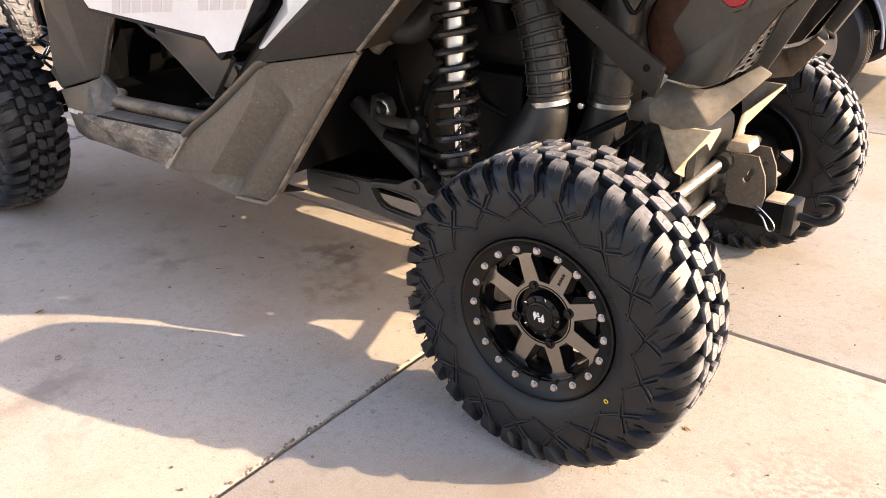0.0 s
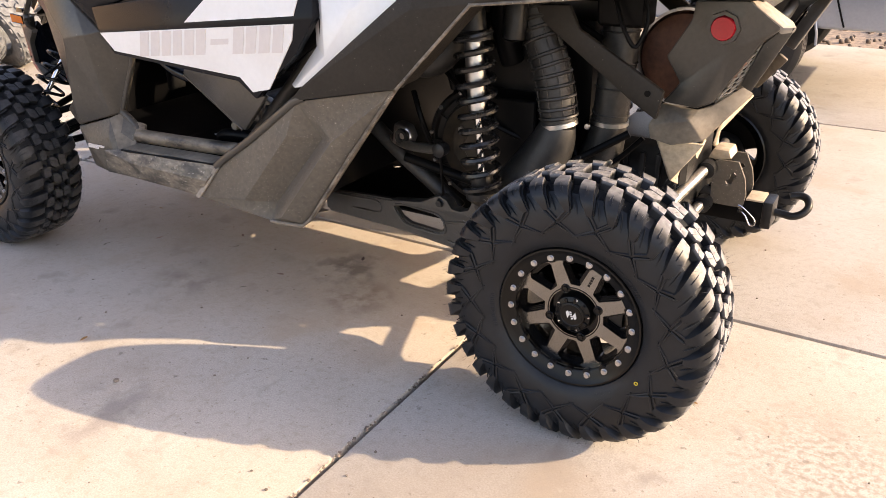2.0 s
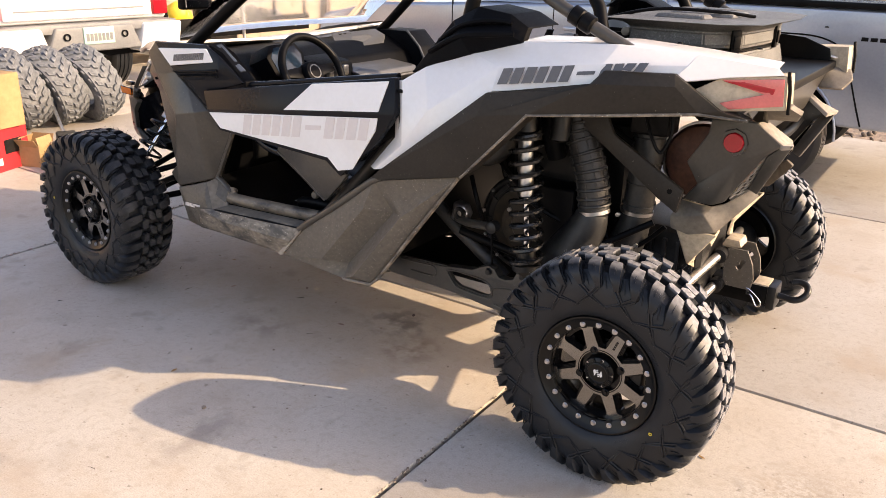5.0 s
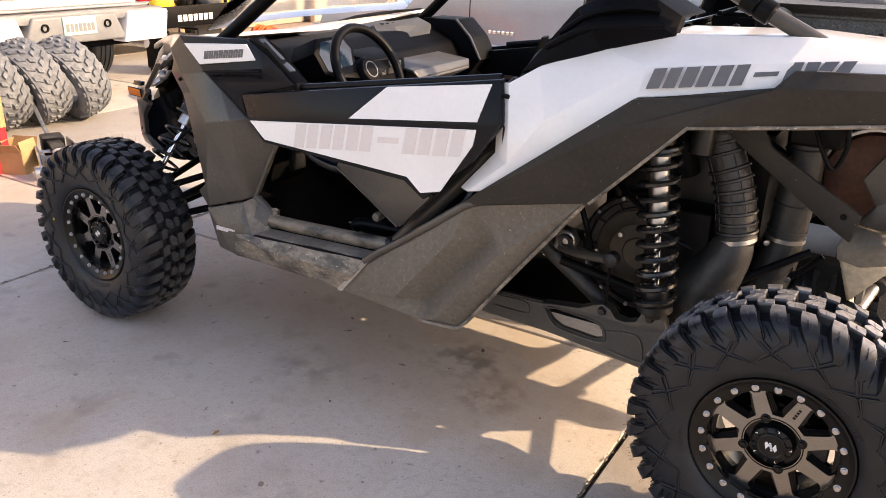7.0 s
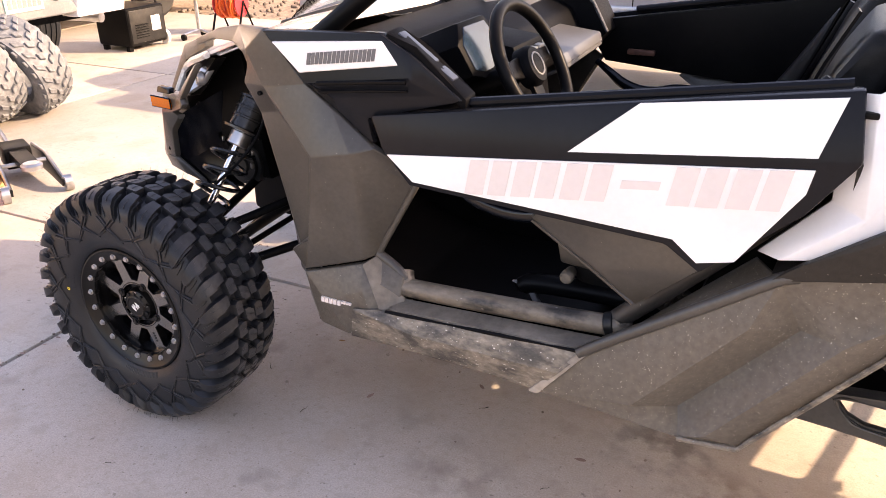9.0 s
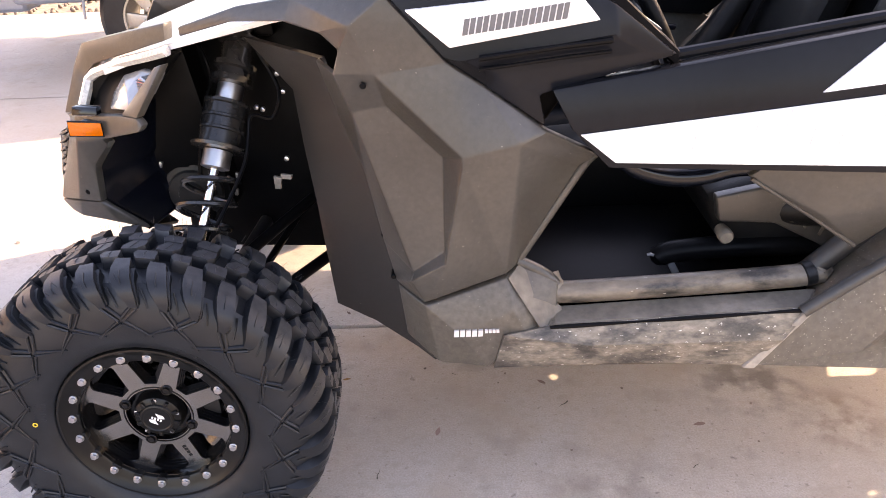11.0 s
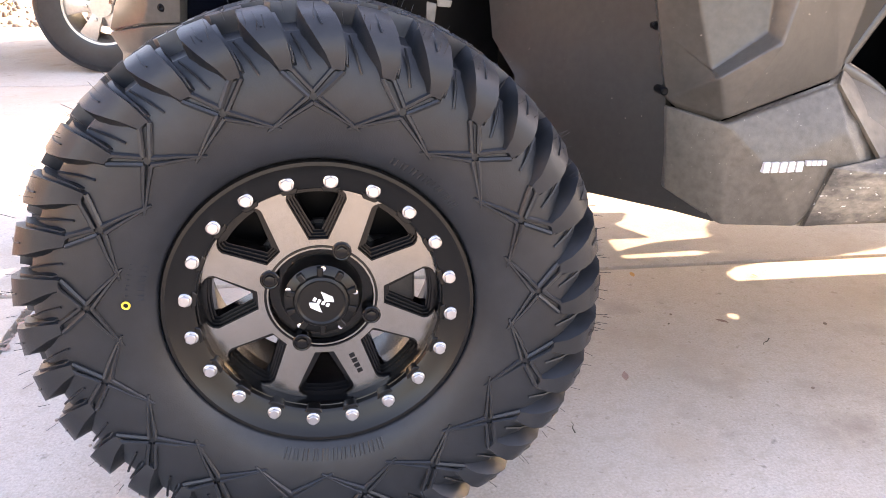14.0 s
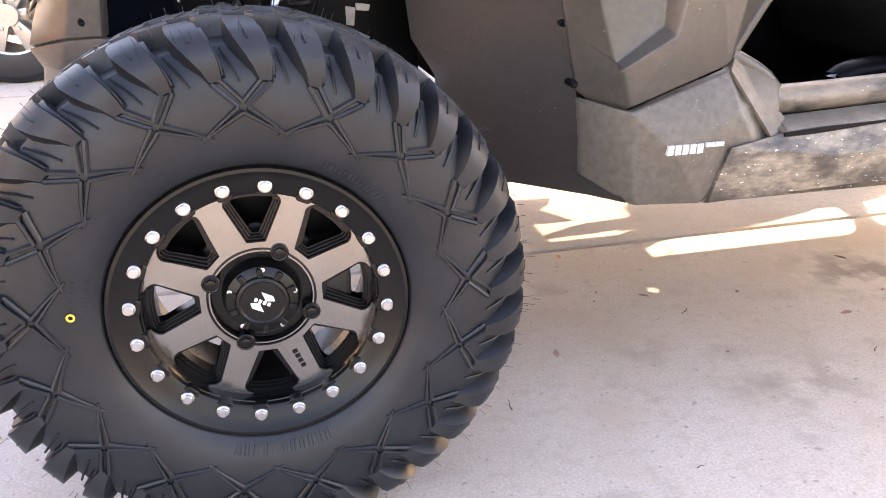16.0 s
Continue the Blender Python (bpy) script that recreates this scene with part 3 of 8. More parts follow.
def silver_pickup():
    """A double-cab pickup parked alongside, nose towards -x."""
    car = thing("pickup_truck", "dusty silver double-cab pickup truck parked on the driveway", "truck", (0, 0, 0))
    front, rear, near, far = -3.86, -0.47, 3.92, 5.72
    low, rail, hood = 0.50, 1.27, 1.10
    bm = bmesh.new()
    lower = arch_outline(-4.75, 0.72, low, rail, (front, rear), 0.44, 0.40)
    upper = [(0.72, rail), (-1.28, rail + 0.0), (-1.30, 1.22), (-3.05, 1.16), (-3.35, 1.14), (-4.2, hood), (-4.72, 0.98), (-4.82, 0.72)]
    prism(bm, [(x, near, z) for x, z in lower + upper], (0, far - near, 0), 0.03, 3)
    part("body", bm, TRUCKSILVER, car)
    bm = bmesh.new()
    cab = [(-1.30, 1.20), (-1.32, 1.72), (-1.55, 1.80), (-2.45, 1.80), (-3.15, 1.17)]
    a = [bm.verts.new((x, near + 0.04 + (0.16 if z > 1.5 else 0.0), z)) for x, z in cab]
    b = [bm.verts.new((x, far - 0.04 - (0.16 if z > 1.5 else 0.0), z)) for x, z in cab]
    bm.faces.new(a)
    bm.faces.new(b[::-1])
    for i in range(len(cab)):
        j = (i + 1) % len(cab)
        bm.faces.new((a[i], b[i], b[j], a[j]))
    bmesh.ops.bevel(bm, geom=list(bm.edges), offset=0.03, segments=2, affect="EDGES")
    part("cab", bm, TRUCKSILVER, car)
    for x0, x1, x2, x3 in ((-1.40, -2.05, -2.05, -1.42), (-2.13, -2.95, -2.50, -2.13)):
        bm = bmesh.new()
        prism(bm, [(x0, near + 0.036, 1.24), (x1, near + 0.036, 1.24), (x2, near + 0.17, 1.68), (x3, near + 0.17, 1.68)], (0, 0.02, 0), 0.01)
        part("side_window", bm, WINDOWDARK, car)
    for x in (-2.22, -1.34, -3.20):
        part("door_seam", box(bmesh.new(), (x - 0.004, near - 0.002, 0.56), (x + 0.004, near + 0.01, 1.18)), BLACK, car)
    part("bed_rail", box(bmesh.new(), (-1.26, near - 0.012, rail + 0.002), (0.73, near + 0.075, rail + 0.045), 0.012), BLACK, car, "black plastic bed rail cap")
    part("far_bed_rail", box(bmesh.new(), (-1.26, far - 0.07, rail + 0.002), (0.73, far + 0.012, rail + 0.045), 0.012), BLACK, car, "black plastic bed rail cap")
    part("body_moulding", box(bmesh.new(), (-3.28, near - 0.018, 0.66), (-1.1, near + 0.01, 0.715), 0.008), TRUCKSILVER, car)
    for wx in (front, rear):
        pts = [(wx + 0.455 * math.cos(math.pi * k / 20), near - 0.001, 0.40 + 0.455 * math.sin(math.pi * k / 20)) for k in range(21)]
        part("fender_lip", sweep(bmesh.new(), pts, 0.009, 8), TRUCKSILVER, car)
    flare = [(-0.93, 0.50), (-0.88, 0.66), (-0.79, 0.89), (-0.69, 1.035), (-0.56, 1.085), (-0.425, 1.092), (-0.264, 1.088), (-0.150, 1.060), (-0.075, 1.010), (-0.011, 0.891), (0.081, 0.640), (0.128, 0.52)]
    part("flare_seam", tube([(x, near - 0.001, z) for x, z in flare], 0.006, 8, 4), BLACK, car, "dark seam round the wheel flare")
    part("inner_body", box(bmesh.new(), (-4.6, near + 0.30, 0.46), (-0.05, far - 0.30, 0.72)), BLACK, car)
    part("rear_bumper", box(bmesh.new(), (0.66, near + 0.03, 0.50), (0.86, far - 0.03, 0.72), 0.04, 3), BUMPERGREY, car, "dull grey rear bumper")
    part("front_bumper", box(bmesh.new(), (-4.97, near + 0.05, 0.44), (-4.70, far - 0.05, 0.75), 0.06, 3), TRUCKSILVER, car)
    part("door_handle", box(bmesh.new(), (-2.12, near - 0.03, 0.99), (-1.98, near, 1.02), 0.01), TRUCKSILVER, car)
    part("door_handle", box(bmesh.new(), (-1.26, near - 0.03, 0.99), (-1.14, near, 1.02), 0.01), TRUCKSILVER, car)
    # name badges as plain bars
    for k in range(6):
        x = -3.02 + 0.040 * k
        part("badge", box(bmesh.new(), (x, near - 0.008, 0.80), (x + 0.030, near + 0.004, 0.826), 0.002), CHROME, car, "chrome badge bar")
    for k in range(5):
        x = 0.03 + 0.055 * k
        part("badge", box(bmesh.new(), (x, near - 0.004, 1.075), (x + 0.042, near + 0.004, 1.10), 0.002), BLACK, car, "dark decal bar")
    for wx in (front, rear):
        plain_wheel(car, (wx, near + 0.13, 0.375), 0.375, 0.25, 0.215, 6, -1)
        plain_wheel(car, (wx, far - 0.13, 0.375), 0.375, 0.25, 0.215, 6, 1)


def white_pickup():
    """The rear of a full-size white pickup, tail towards +x."""
    car = thing("pickup_truck", "white full-size pickup truck seen from its tailgate", "truck", (0, 0, 0))
    x, y0, y1 = -6.72, 1.60, 3.62
    bm = bmesh.new()
    side = [(x, 0.84), (x, 1.38), (x - 2.2, 1.40), (x - 2.25, 1.95), (x - 3.4, 1.95), (x - 3.75, 1.2), (x - 3.75, 0.55)] + [(x - 1.0 - 0.5 * math.cos(a), 0.42 + 0.5 * math.sin(a)) for a in (math.pi * (1 - k / 8) for k in range(9))][::-1] + [(x - 0.4, 0.62)]
    prism(bm, [(px, y0 + 0.02, pz) for px, pz in side], (0, y1 - y0 - 0.04, 0), 0.03, 3)
    part("body", bm, TRUCKWHITE, car)
    bm = bmesh.new()
    box(bm, (x - 0.02, y0 + 0.22, 0.86), (x + 0.035, y1 - 0.22, 1.37), 0.02, 3)
    gate = part("tailgate", bm, TRUCKWHITE, car)
    part("gate_trim", box(bmesh.new(), (x + 0.03, y0 + 0.32, 0.935), (x + 0.041, y1 - 0.32, 0.95), 0.004), BUMPERGREY, gate)
    for a, b in ((y0 + 0.02, y0 + 0.20), (y1 - 0.20, y1 - 0.02)):
        lampo = part("tail_lamp", box(bmesh.new(), (x - 0.05, a, 0.86), (x + 0.04, b, 1.30), 0.02, 3), RED_LENS, car, "tall red tail lamp")
        part("clear_lens", box(bmesh.new(), (x + 0.036, a + 0.03, 1.0), (x + 0.045, b - 0.03, 1.08), 0.004), PINK_LENS, lampo)
    bm = bmesh.new()
    prism(bm, [(x + 0.02, y0 + 0.60, 0.80), (x + 0.02, y1 - 0.60, 0.80), (x + 0.02, y1 - 0.50, 0.56), (x + 0.02, y0 + 0.50, 0.56)], (0.20, 0, 0), 0.025, 3)
    box(bm, (x + 0.0, y0 + 0.04, 0.74), (x + 0.19, y1 - 0.04, 0.82), 0.015)
    bumper = part("bumper", bm, BUMPERGREY, car, "grey step bumper")
    for s, a, b in ((1, y0 + 0.0, y0 + 0.46), (-1, y1 - 0.46, y1 - 0.0)):
        bm = bmesh.new()
        inner = b if s > 0 else a
        outer = a if s > 0 else b
        prism(bm, [(x + 0.02, outer, 0.80), (x + 0.02, inner, 0.80), (x + 0.02, inner + s * 0.08, 0.52), (x + 0.02, outer + s * 0.05, 0.52)], (0.215, 0, 0), 0.03, 3)
        part("bumper_corner", bm, TRUCKWHITE, bumper, "white painted bumper corner")
    plate = part("number_plate", box(bmesh.new(), (x + 0.21, 2.47, 0.63), (x + 0.232, 2.80, 0.79), 0.006), PLATE, car, "pale green number plate")
    for k in range(7):
        part("plate_bar", box(bmesh.new(), (x + 0.231, 2.495 + 0.042 * k, 0.66), (x + 0.2345, 2.525 + 0.042 * k, 0.73)), BUMPERGREY, plate)
    for yy in (2.30, 2.92):
        part("bumper_socket", lathe(bmesh.new(), [(0.035, x + 0.20), (0.035, x + 0.235), (0.024, x + 0.235), (0.024, x + 0.215)], 20, "x", (0, yy, 0.71)), BLACK, car)
    bm = bmesh.new()
    for d in ((0.0, -0.04, -0.04, 0.04, -0.03), (0.0, -0.04, 0.03, 0.04, 0.04), (0.0, -0.04, -0.04, -0.03, 0.04), (0.0, 0.03, -0.04, 0.04, 0.04)):
        box(bm, (x + 0.05, 2.62 + d[1], 0.49 + d[2]), (x + 0.26, 2.62 + d[3], 0.49 + d[4]), 0.004)
    part("hitch_receiver", bm, BLACK, car)
    bm = tube([(x - 0.9, 3.2, 0.46), (x - 0.2, 3.34, 0.48), (x + 0.10, 3.42, 0.47)], 0.045, 16, 4)
    part("tailpipe", bm, STEEL, car, "pale steel tailpipe")
    for yy, o in ((1.78, -1), (3.44, 1)):
        plain_wheel(car, (x - 1.0, yy, 0.40), 0.40, 0.27, 0.23, 6, o)
    part("axle", tube([(x - 1.0, 1.8, 0.40), (x - 1.0, 3.4, 0.40)], 0.06), BLACK, car)
    part("underbody", box(bmesh.new(), (x - 3.6, y0 + 0.35, 0.48), (x + 0.02, y1 - 0.35, 0.80)), BLACK, car)


silver_pickup()
white_pickup()


def trail_tyre_meshes(radius, width, lug_depth):
    """A knobbly quad tyre about y: a carcass and six rows of angled lugs, one mesh for each row."""
    bm = bmesh.new()
    w = width / 2
    prof = [(radius * 0.50, -w * 0.75), (radius * 0.62, -w * 0.98), (radius * 0.80, -w), (radius * 0.92, -w * 0.92), (radius - lug_depth, -w * 0.6), (radius - lug_depth * 0.8, 0),
            (radius - lug_depth, w * 0.6), (radius * 0.92, w * 0.92), (radius * 0.80, w), (radius * 0.62, w * 0.98), (radius * 0.50, w * 0.75), (radius * 0.54, w * 0.4), (radius * 0.54, -w * 0.4)]
    lathe(bm, prof, 48, closed=True)
    carcass = mesh_of("loose_tyre", bm, RUBBER_OLD, 30)
    rows = []
    for y, slant, ln, off, top in ((-0.18, 0.5, 0.26, 0.0, 1.0), (0.18, -0.5, 0.26, 0.5, 1.0), (-0.60, 0.9, 0.36, 0.5, 0.985), (0.60, -0.9, 0.36, 0.0, 0.985), (-0.92, 0.3, 0.26, 0.15, 0.925), (0.92, -0.3, 0.26, 0.65, 0.925)):
        bm = bmesh.new()
        r1, r0 = radius * top, radius * top - lug_depth * 1.6
        pts = [(du * 0.020 + slant * dv * 0.020, (y + dv * ln * 0.5) * w) for du, dv in ((-1, -1), (1, -1), (1, 1), (-1, 1))]
        lo = [bm.verts.new((u * 1.2, v, r0)) for u, v in pts]
        hi = [bm.verts.new((u, v, r1 - 0.012 * (abs(v) / w) ** 2)) for u, v in pts]
        bm.faces.new(hi)
        for i in range(4):
            bm.faces.new((lo[i], lo[(i + 1) % 4], hi[(i + 1) % 4], hi[i]))
        bmesh.ops.bevel(bm, geom=[e for e in bm.edges if len(e.link_faces) == 2], offset=0.004, segments=1, affect="EDGES")
        rows.append((mesh_of("lug", bm, RUBBER_OLD, 30), off))
    return carcass, rows


LOOSE_R, LUGS_ROUND = 0.355, 22
carcass_, lug_rows = trail_tyre_meshes(LOOSE_R, 0.27, 0.020)
for tx, ty, lean, turn, roll in ((-6.14, 1.55, 21, -4, 12), (-6.10, 1.86, 21, -2, 130), (-6.04, 2.17, 22, 2, 250), (-6.20, 1.22, 19, -6, 70)):
    m = pose(tx, ty, 0.0, 0, 0, turn) @ pose(0, 0, LOOSE_R, lean, 0, 0) @ pose(0, 0, 0, 0, roll, 0)
    turns = [(me_, Matrix.Rotation(-2 * math.pi * (k + off) / LUGS_ROUND, 4, "Y")) for me_, off in lug_rows for k in range(LUGS_ROUND)]
    low = min((m @ r_ @ v.co).z for me_, r_ in turns for v in me_.vertices)
    ob = new("loose_tyre", carcass_)
    ob.matrix_basis = Matrix.Translation((0, 0, -low)) @ m
    tagged(ob, "dusty grey knobbly off-road tyre standing on concrete, leaning", "tyre", "row of loose tyres behind the truck")
    for me_, r_ in turns:
        lug_ = new("lug", me_)
        lug_.parent = ob
        lug_.matrix_basis = r_


def carton(name, label, size, mat, at, turn, flaps=False):
    """A cardboard box; with flaps it stands open."""
    ob = thing(name, label, "box", at, turn)
    sx, sy, sz = size
    bm = bmesh.new()
    t = 0.006
    box(bm, (-sx / 2, -sy / 2, 0), (sx / 2, sy / 2, t))
    for lo, hi in (((-sx / 2, -sy / 2, t), (sx / 2, -sy / 2 + t, sz)), ((-sx / 2, sy / 2 - t, t), (sx / 2, sy / 2, sz)), ((-sx / 2, -sy / 2 + t, t), (-sx / 2 + t, sy / 2 - t, sz)), ((sx / 2 - t, -sy / 2 + t, t), (sx / 2, sy / 2 - t, sz))):
        box(bm, lo, hi, 0.0015, 1)
    if not flaps:
        box(bm, (-sx / 2, -sy / 2, sz), (sx / 2, sy / 2, sz + t), 0.0015, 1)
    body = part("body", bm, mat, ob)
    if flaps:
        for side in range(4):
            fb = bmesh.new()
            L = (sx if side % 2 == 0 else sy) * 0.96
            box(fb, (-L / 2, 0, 0), (L / 2, 0.004, min(sx, sy) * 0.42), 0.001, 1)
            d = (sy if side % 2 == 0 else sx) / 2
            move(fb, pose(0, 0, 0, 0, 0, 90 * side) @ pose(0, -d, sz - 0.002, (35, -12, 20, -25)[side], 0, 0))
            part("flap", fb, mat, ob)
    return ob


red = carton("red_carton", "red printed product carton with white panels on concrete", (0.62, 0.50, 0.30), REDBOX, (-5.22, 0.66, 0), 20)
for lo, hi, mat_ in (((0.310, -0.20, 0.05), (0.3135, -0.02, 0.10), PAPER), ((0.310, 0.02, 0.12), (0.3135, 0.18, 0.22), DARKMETAL), ((0.310, -0.2, 0.2), (0.3135, -0.05, 0.23), PAPER),
                     ((-0.2, -0.2535, 0.06), (0.02, -0.250, 0.2), DARKMETAL), ((0.08, -0.2535, 0.2), (0.26, -0.250, 0.235), PAPER), ((0.13, -0.2535, 0.04), (0.26, -0.250, 0.07), PAPER)):
    part("print", box(bmesh.new(), lo, hi), mat_, red, "plain printed patch")
carton("cardboard_carton", "plain brown cardboard box resting on a red carton", (0.60, 0.42, 0.37), CARDBOARD, (-5.20, 0.70, 0.307), 14)
carton("open_cardboard_box", "small open brown cardboard box with raised flaps", (0.19, 0.17, 0.15), CARDBOARD, (-4.95, 1.01, 0), 24, True)


def floor_jack():
    jack = thing("floor_jack", "low black trolley jack with steel handle on concrete", "jack", (-4.83, 1.215, 0), -25)
    for s in (-1, 1):
        part("side_frame", prism(bmesh.new(), [(-0.28, s * 0.10, 0.05), (0.28, s * 0.12, 0.03), (0.30, s * 0.12, 0.07), (0.0, s * 0.11, 0.15), (-0.26, s * 0.10, 0.14)], (0, s * 0.012, 0), 0.004), DARKMETAL, jack)
        part("frame_edge", tube([(-0.27, s * 0.112, 0.14), (0.0, s * 0.122, 0.155), (0.29, s * 0.132, 0.075)], 0.010, 8), STEEL, jack)
        for x, r in ((0.27, 0.045), (-0.27, 0.035)):
            part("wheel", lathe(bmesh.new(), [(0.001, -0.022), (r * 0.5, -0.022), (r * 0.5, -0.016), (r, -0.020), (r, 0.018), (r * 0.3, 0.018)], 20, centre=(x, s * 0.155, r)), STEEL, jack)
    part("lift_arm", prism(bmesh.new(), [(-0.1, -0.05, 0.12), (0.26, -0.04, 0.14), (0.26, -0.04, 0.17), (-0.1, -0.05, 0.18)], (0, 0.09, 0), 0.006), BLACK, jack)
    part("pump_body", box(bmesh.new(), (-0.24, -0.07, 0.07), (-0.06, 0.07, 0.19), 0.012), BLACK, jack)
    part("cross_bar", tube([(0.05, -0.11, 0.13), (0.05, 0.11, 0.13)], 0.012, 8), STEEL, jack)
    part("saddle", lathe(bmesh.new(), [(0.05, 0.15), (0.055, 0.175), (0.04, 0.185), (0.0005, 0.18)], 20, "z", (0.26, 0, 0)), STEEL, jack)
    part("handle", tube([(-0.20, 0, 0.11), (-0.34, 0, 0.14), (-0.98, 0, 0.24)], 0.014, 10), STEEL, jack, "bare steel jack handle")


floor_jack()


def generator():
    g = thing("generator", "black portable inverter generator with white wheels and labels", "generator", (-7.34, 4.36, 0), 0)
    g.matrix_basis = g.matrix_basis @ Matrix.Diagonal((0.80, 0.80, 0.94, 1))
    part("housing", box(bmesh.new(), (-0.28, -0.30, 0.05), (0.28, 0.30, 0.44), 0.035, 3), BLACK, g)
    part("end_frame", prism(bmesh.new(), [(0.265, -0.27, 0.08), (0.265, 0.27, 0.08), (0.265, 0.27, 0.41), (0.265, -0.27, 0.41)], (0.022, 0, 0), 0.01), DARKMETAL, g)
    for k in range(6):
        part("vent_slat", box(bmesh.new(), (0.284, -0.2, 0.13 + 0.025 * k), (0.294, 0.0, 0.142 + 0.025 * k), 0.002), BLACK, g)
    part("label_panel", box(bmesh.new(), (-0.05, 0.299, 0.18), (0.14, 0.304, 0.33)), PAPER, g, "white label panel")
    part("label_panel", box(bmesh.new(), (0.286, 0.06, 0.18), (0.291, 0.2, 0.33)), PAPER, g, "white label panel")
    part("handle", tube([(-0.2, -0.26, 0.43), (-0.2, -0.26, 0.50), (0.2, -0.26, 0.50), (0.2, -0.26, 0.43)], 0.016, 10), BLACK, g)
    part("handle", tube([(-0.2, 0.26, 0.43), (-0.2, 0.26, 0.50), (0.2, 0.26, 0.50), (0.2, 0.26, 0.43)], 0.016, 10), BLACK, g)
    for x in (-0.2, 0.2):
        part("wheel", lathe(bmesh.new(), [(0.02, -0.02), (0.075, -0.02), (0.075, 0.02), (0.02, 0.02)], 24, centre=(x, 0.335, 0.075)), PAPER, g, "white wheel")
        part("foot", box(bmesh.new(), (x - 0.03, -0.29, 0), (x + 0.03, -0.23, 0.055), 0.004), BLACK, g)


generator()


def hose_reel():
    h = thing("hose_reel", "orange cord wound on a red reel stand", "reel", (-7.0, 5.45, 0), 100)
    bm = bmesh.new()
    r = random.Random(2)
    for k in range(16):
        rad, y = 0.11 + 0.015 * (k % 4), -0.09 + 0.06 * (k // 4) + r.uniform(-0.01, 0.01)
        sweep(bm, [(rad * math.cos(a), y + 0.012 * math.sin(3 * a + k), 0.30 + rad * math.sin(a) * r.uniform(0.95, 1.05)) for a in (6.2832 * i / 24 for i in range(24))], 0.009, 6, True)
    part("cord", bm, ORANGE, h)
    for s in (-1, 1):
        part("flange", lathe(bmesh.new(), [(0.02, s * 0.13), (0.14, s * 0.13), (0.14, s * 0.14), (0.02, s * 0.14)], 28, centre=(0, 0, 0.30)), REDBOX, h)
        part("stand", tube([(-0.16, s * 0.16, 0.012), (0, s * 0.16, 0.32), (0.16, s * 0.16, 0.012), (-0.16, s * 0.16, 0.012)], 0.012, 8), BLACK, h)
    c = thing("caster_stand", "steel post on a wheeled caster base", "stand", (-7.02, 4.95, 0))
    part("post", tube([(0, 0, 0.08), (0, 0, 1.3)], 0.02, 10), STEEL, c)
    for k in range(3):
        a = 2.1 * k
        part("leg", tube([(0, 0, 0.10), (0.16 * math.cos(a), 0.16 * math.sin(a), 0.06)], 0.014, 8), STEEL, c)
        part("caster", lathe(bmesh.new(), [(0.01, -0.014), (0.032, -0.014), (0.032, 0.014), (0.01, 0.014)], 16, centre=(0.17 * math.cos(a), 0.17 * math.sin(a), 0.032)), BLACK, c)


hose_reel()


def trailer():
    """A black open utility trailer with mesh sides loaded with yard tools."""
    t = thing("utility_trailer", "black steel utility trailer loaded with clutter", "trailer", (0, 0, 0))
    x0, x1, y0, y1 = -9.9, -8.3, 4.1, 7.4
    part("deck", box(bmesh.new(), (x0, y0, 0.42), (x1, y1, 0.50), 0.01), BLACK, t)
    part("side_board", box(bmesh.new(), (x1, y0, 0.36), (x1 + 0.04, y1, 0.62), 0.006), BLACK, t)
    for k in range(6):
        y = y0 + 0.05 + k * (y1 - y0 - 0.1) / 5
        part("upright", box(bmesh.new(), (x1 - 0.035, y - 0.02, 0.50), (x1 - 0.001, y + 0.02, 1.15), 0.004), BLACK, t)
    part("top_rail", box(bmesh.new(), (x1 - 0.04, y0, 1.15), (x1 + 0.005, y1, 1.19), 0.006), BLACK, t)
    for k in range(7):
        y = 5.20 + 0.085 * k
        part("sign_bar", box(bmesh.new(), (x1 + 0.04, y, 0.43), (x1 + 0.043, y + 0.06, 0.51)), PAPER, t, "white sign bar")
    for s in (x0 + 0.2, x1 - 0.3):
        part("wheel", lathe(bmesh.new(), [(0.1, -0.08), (0.24, -0.09), (0.28, -0.06), (0.28, 0.06), (0.24, 0.09), (0.1, 0.08)], 32, "x", (s, 5.9, 0.28)), RUBBER, t)
    part("tongue", tube([(x1 - 0.2, y0, 0.44), (x1 - 0.2, y0 - 0.7, 0.44)], 0.04, 8), BLACK, t)
    part("tongue_jack", tube([(x1 - 0.2, y0 - 0.5, 0.002), (x1 - 0.2, y0 - 0.5, 0.6)], 0.03, 8), BLACK, t)


trailer()
r = random.Random(11)
for k in range(14):
    y = 4.35 + k * 0.21
    bm = bmesh.new()
    s = r.uniform(0.10, 0.2)
    bmesh.ops.create_icosphere(bm, subdivisions=2, radius=s)
    for v in bm.verts:
        v.co *= 1 + 0.35 * noise.noise(v.co * 6 + Vector((k, 0, 0)))
    low = min(v.co.z for v in bm.verts)
    ob = part("tool_bag", bm, (YELLOW, BLACK, DARKMETAL, BUMPERGREY, YELLOW)[k % 5], None)
    ob.location = (-8.62 + r.uniform(-0.2, 0.05), y, 0.501 - low)
    tagged(ob, "lumpy bundle of yard gear on the trailer deck", "bundle", "clutter on the trailer")


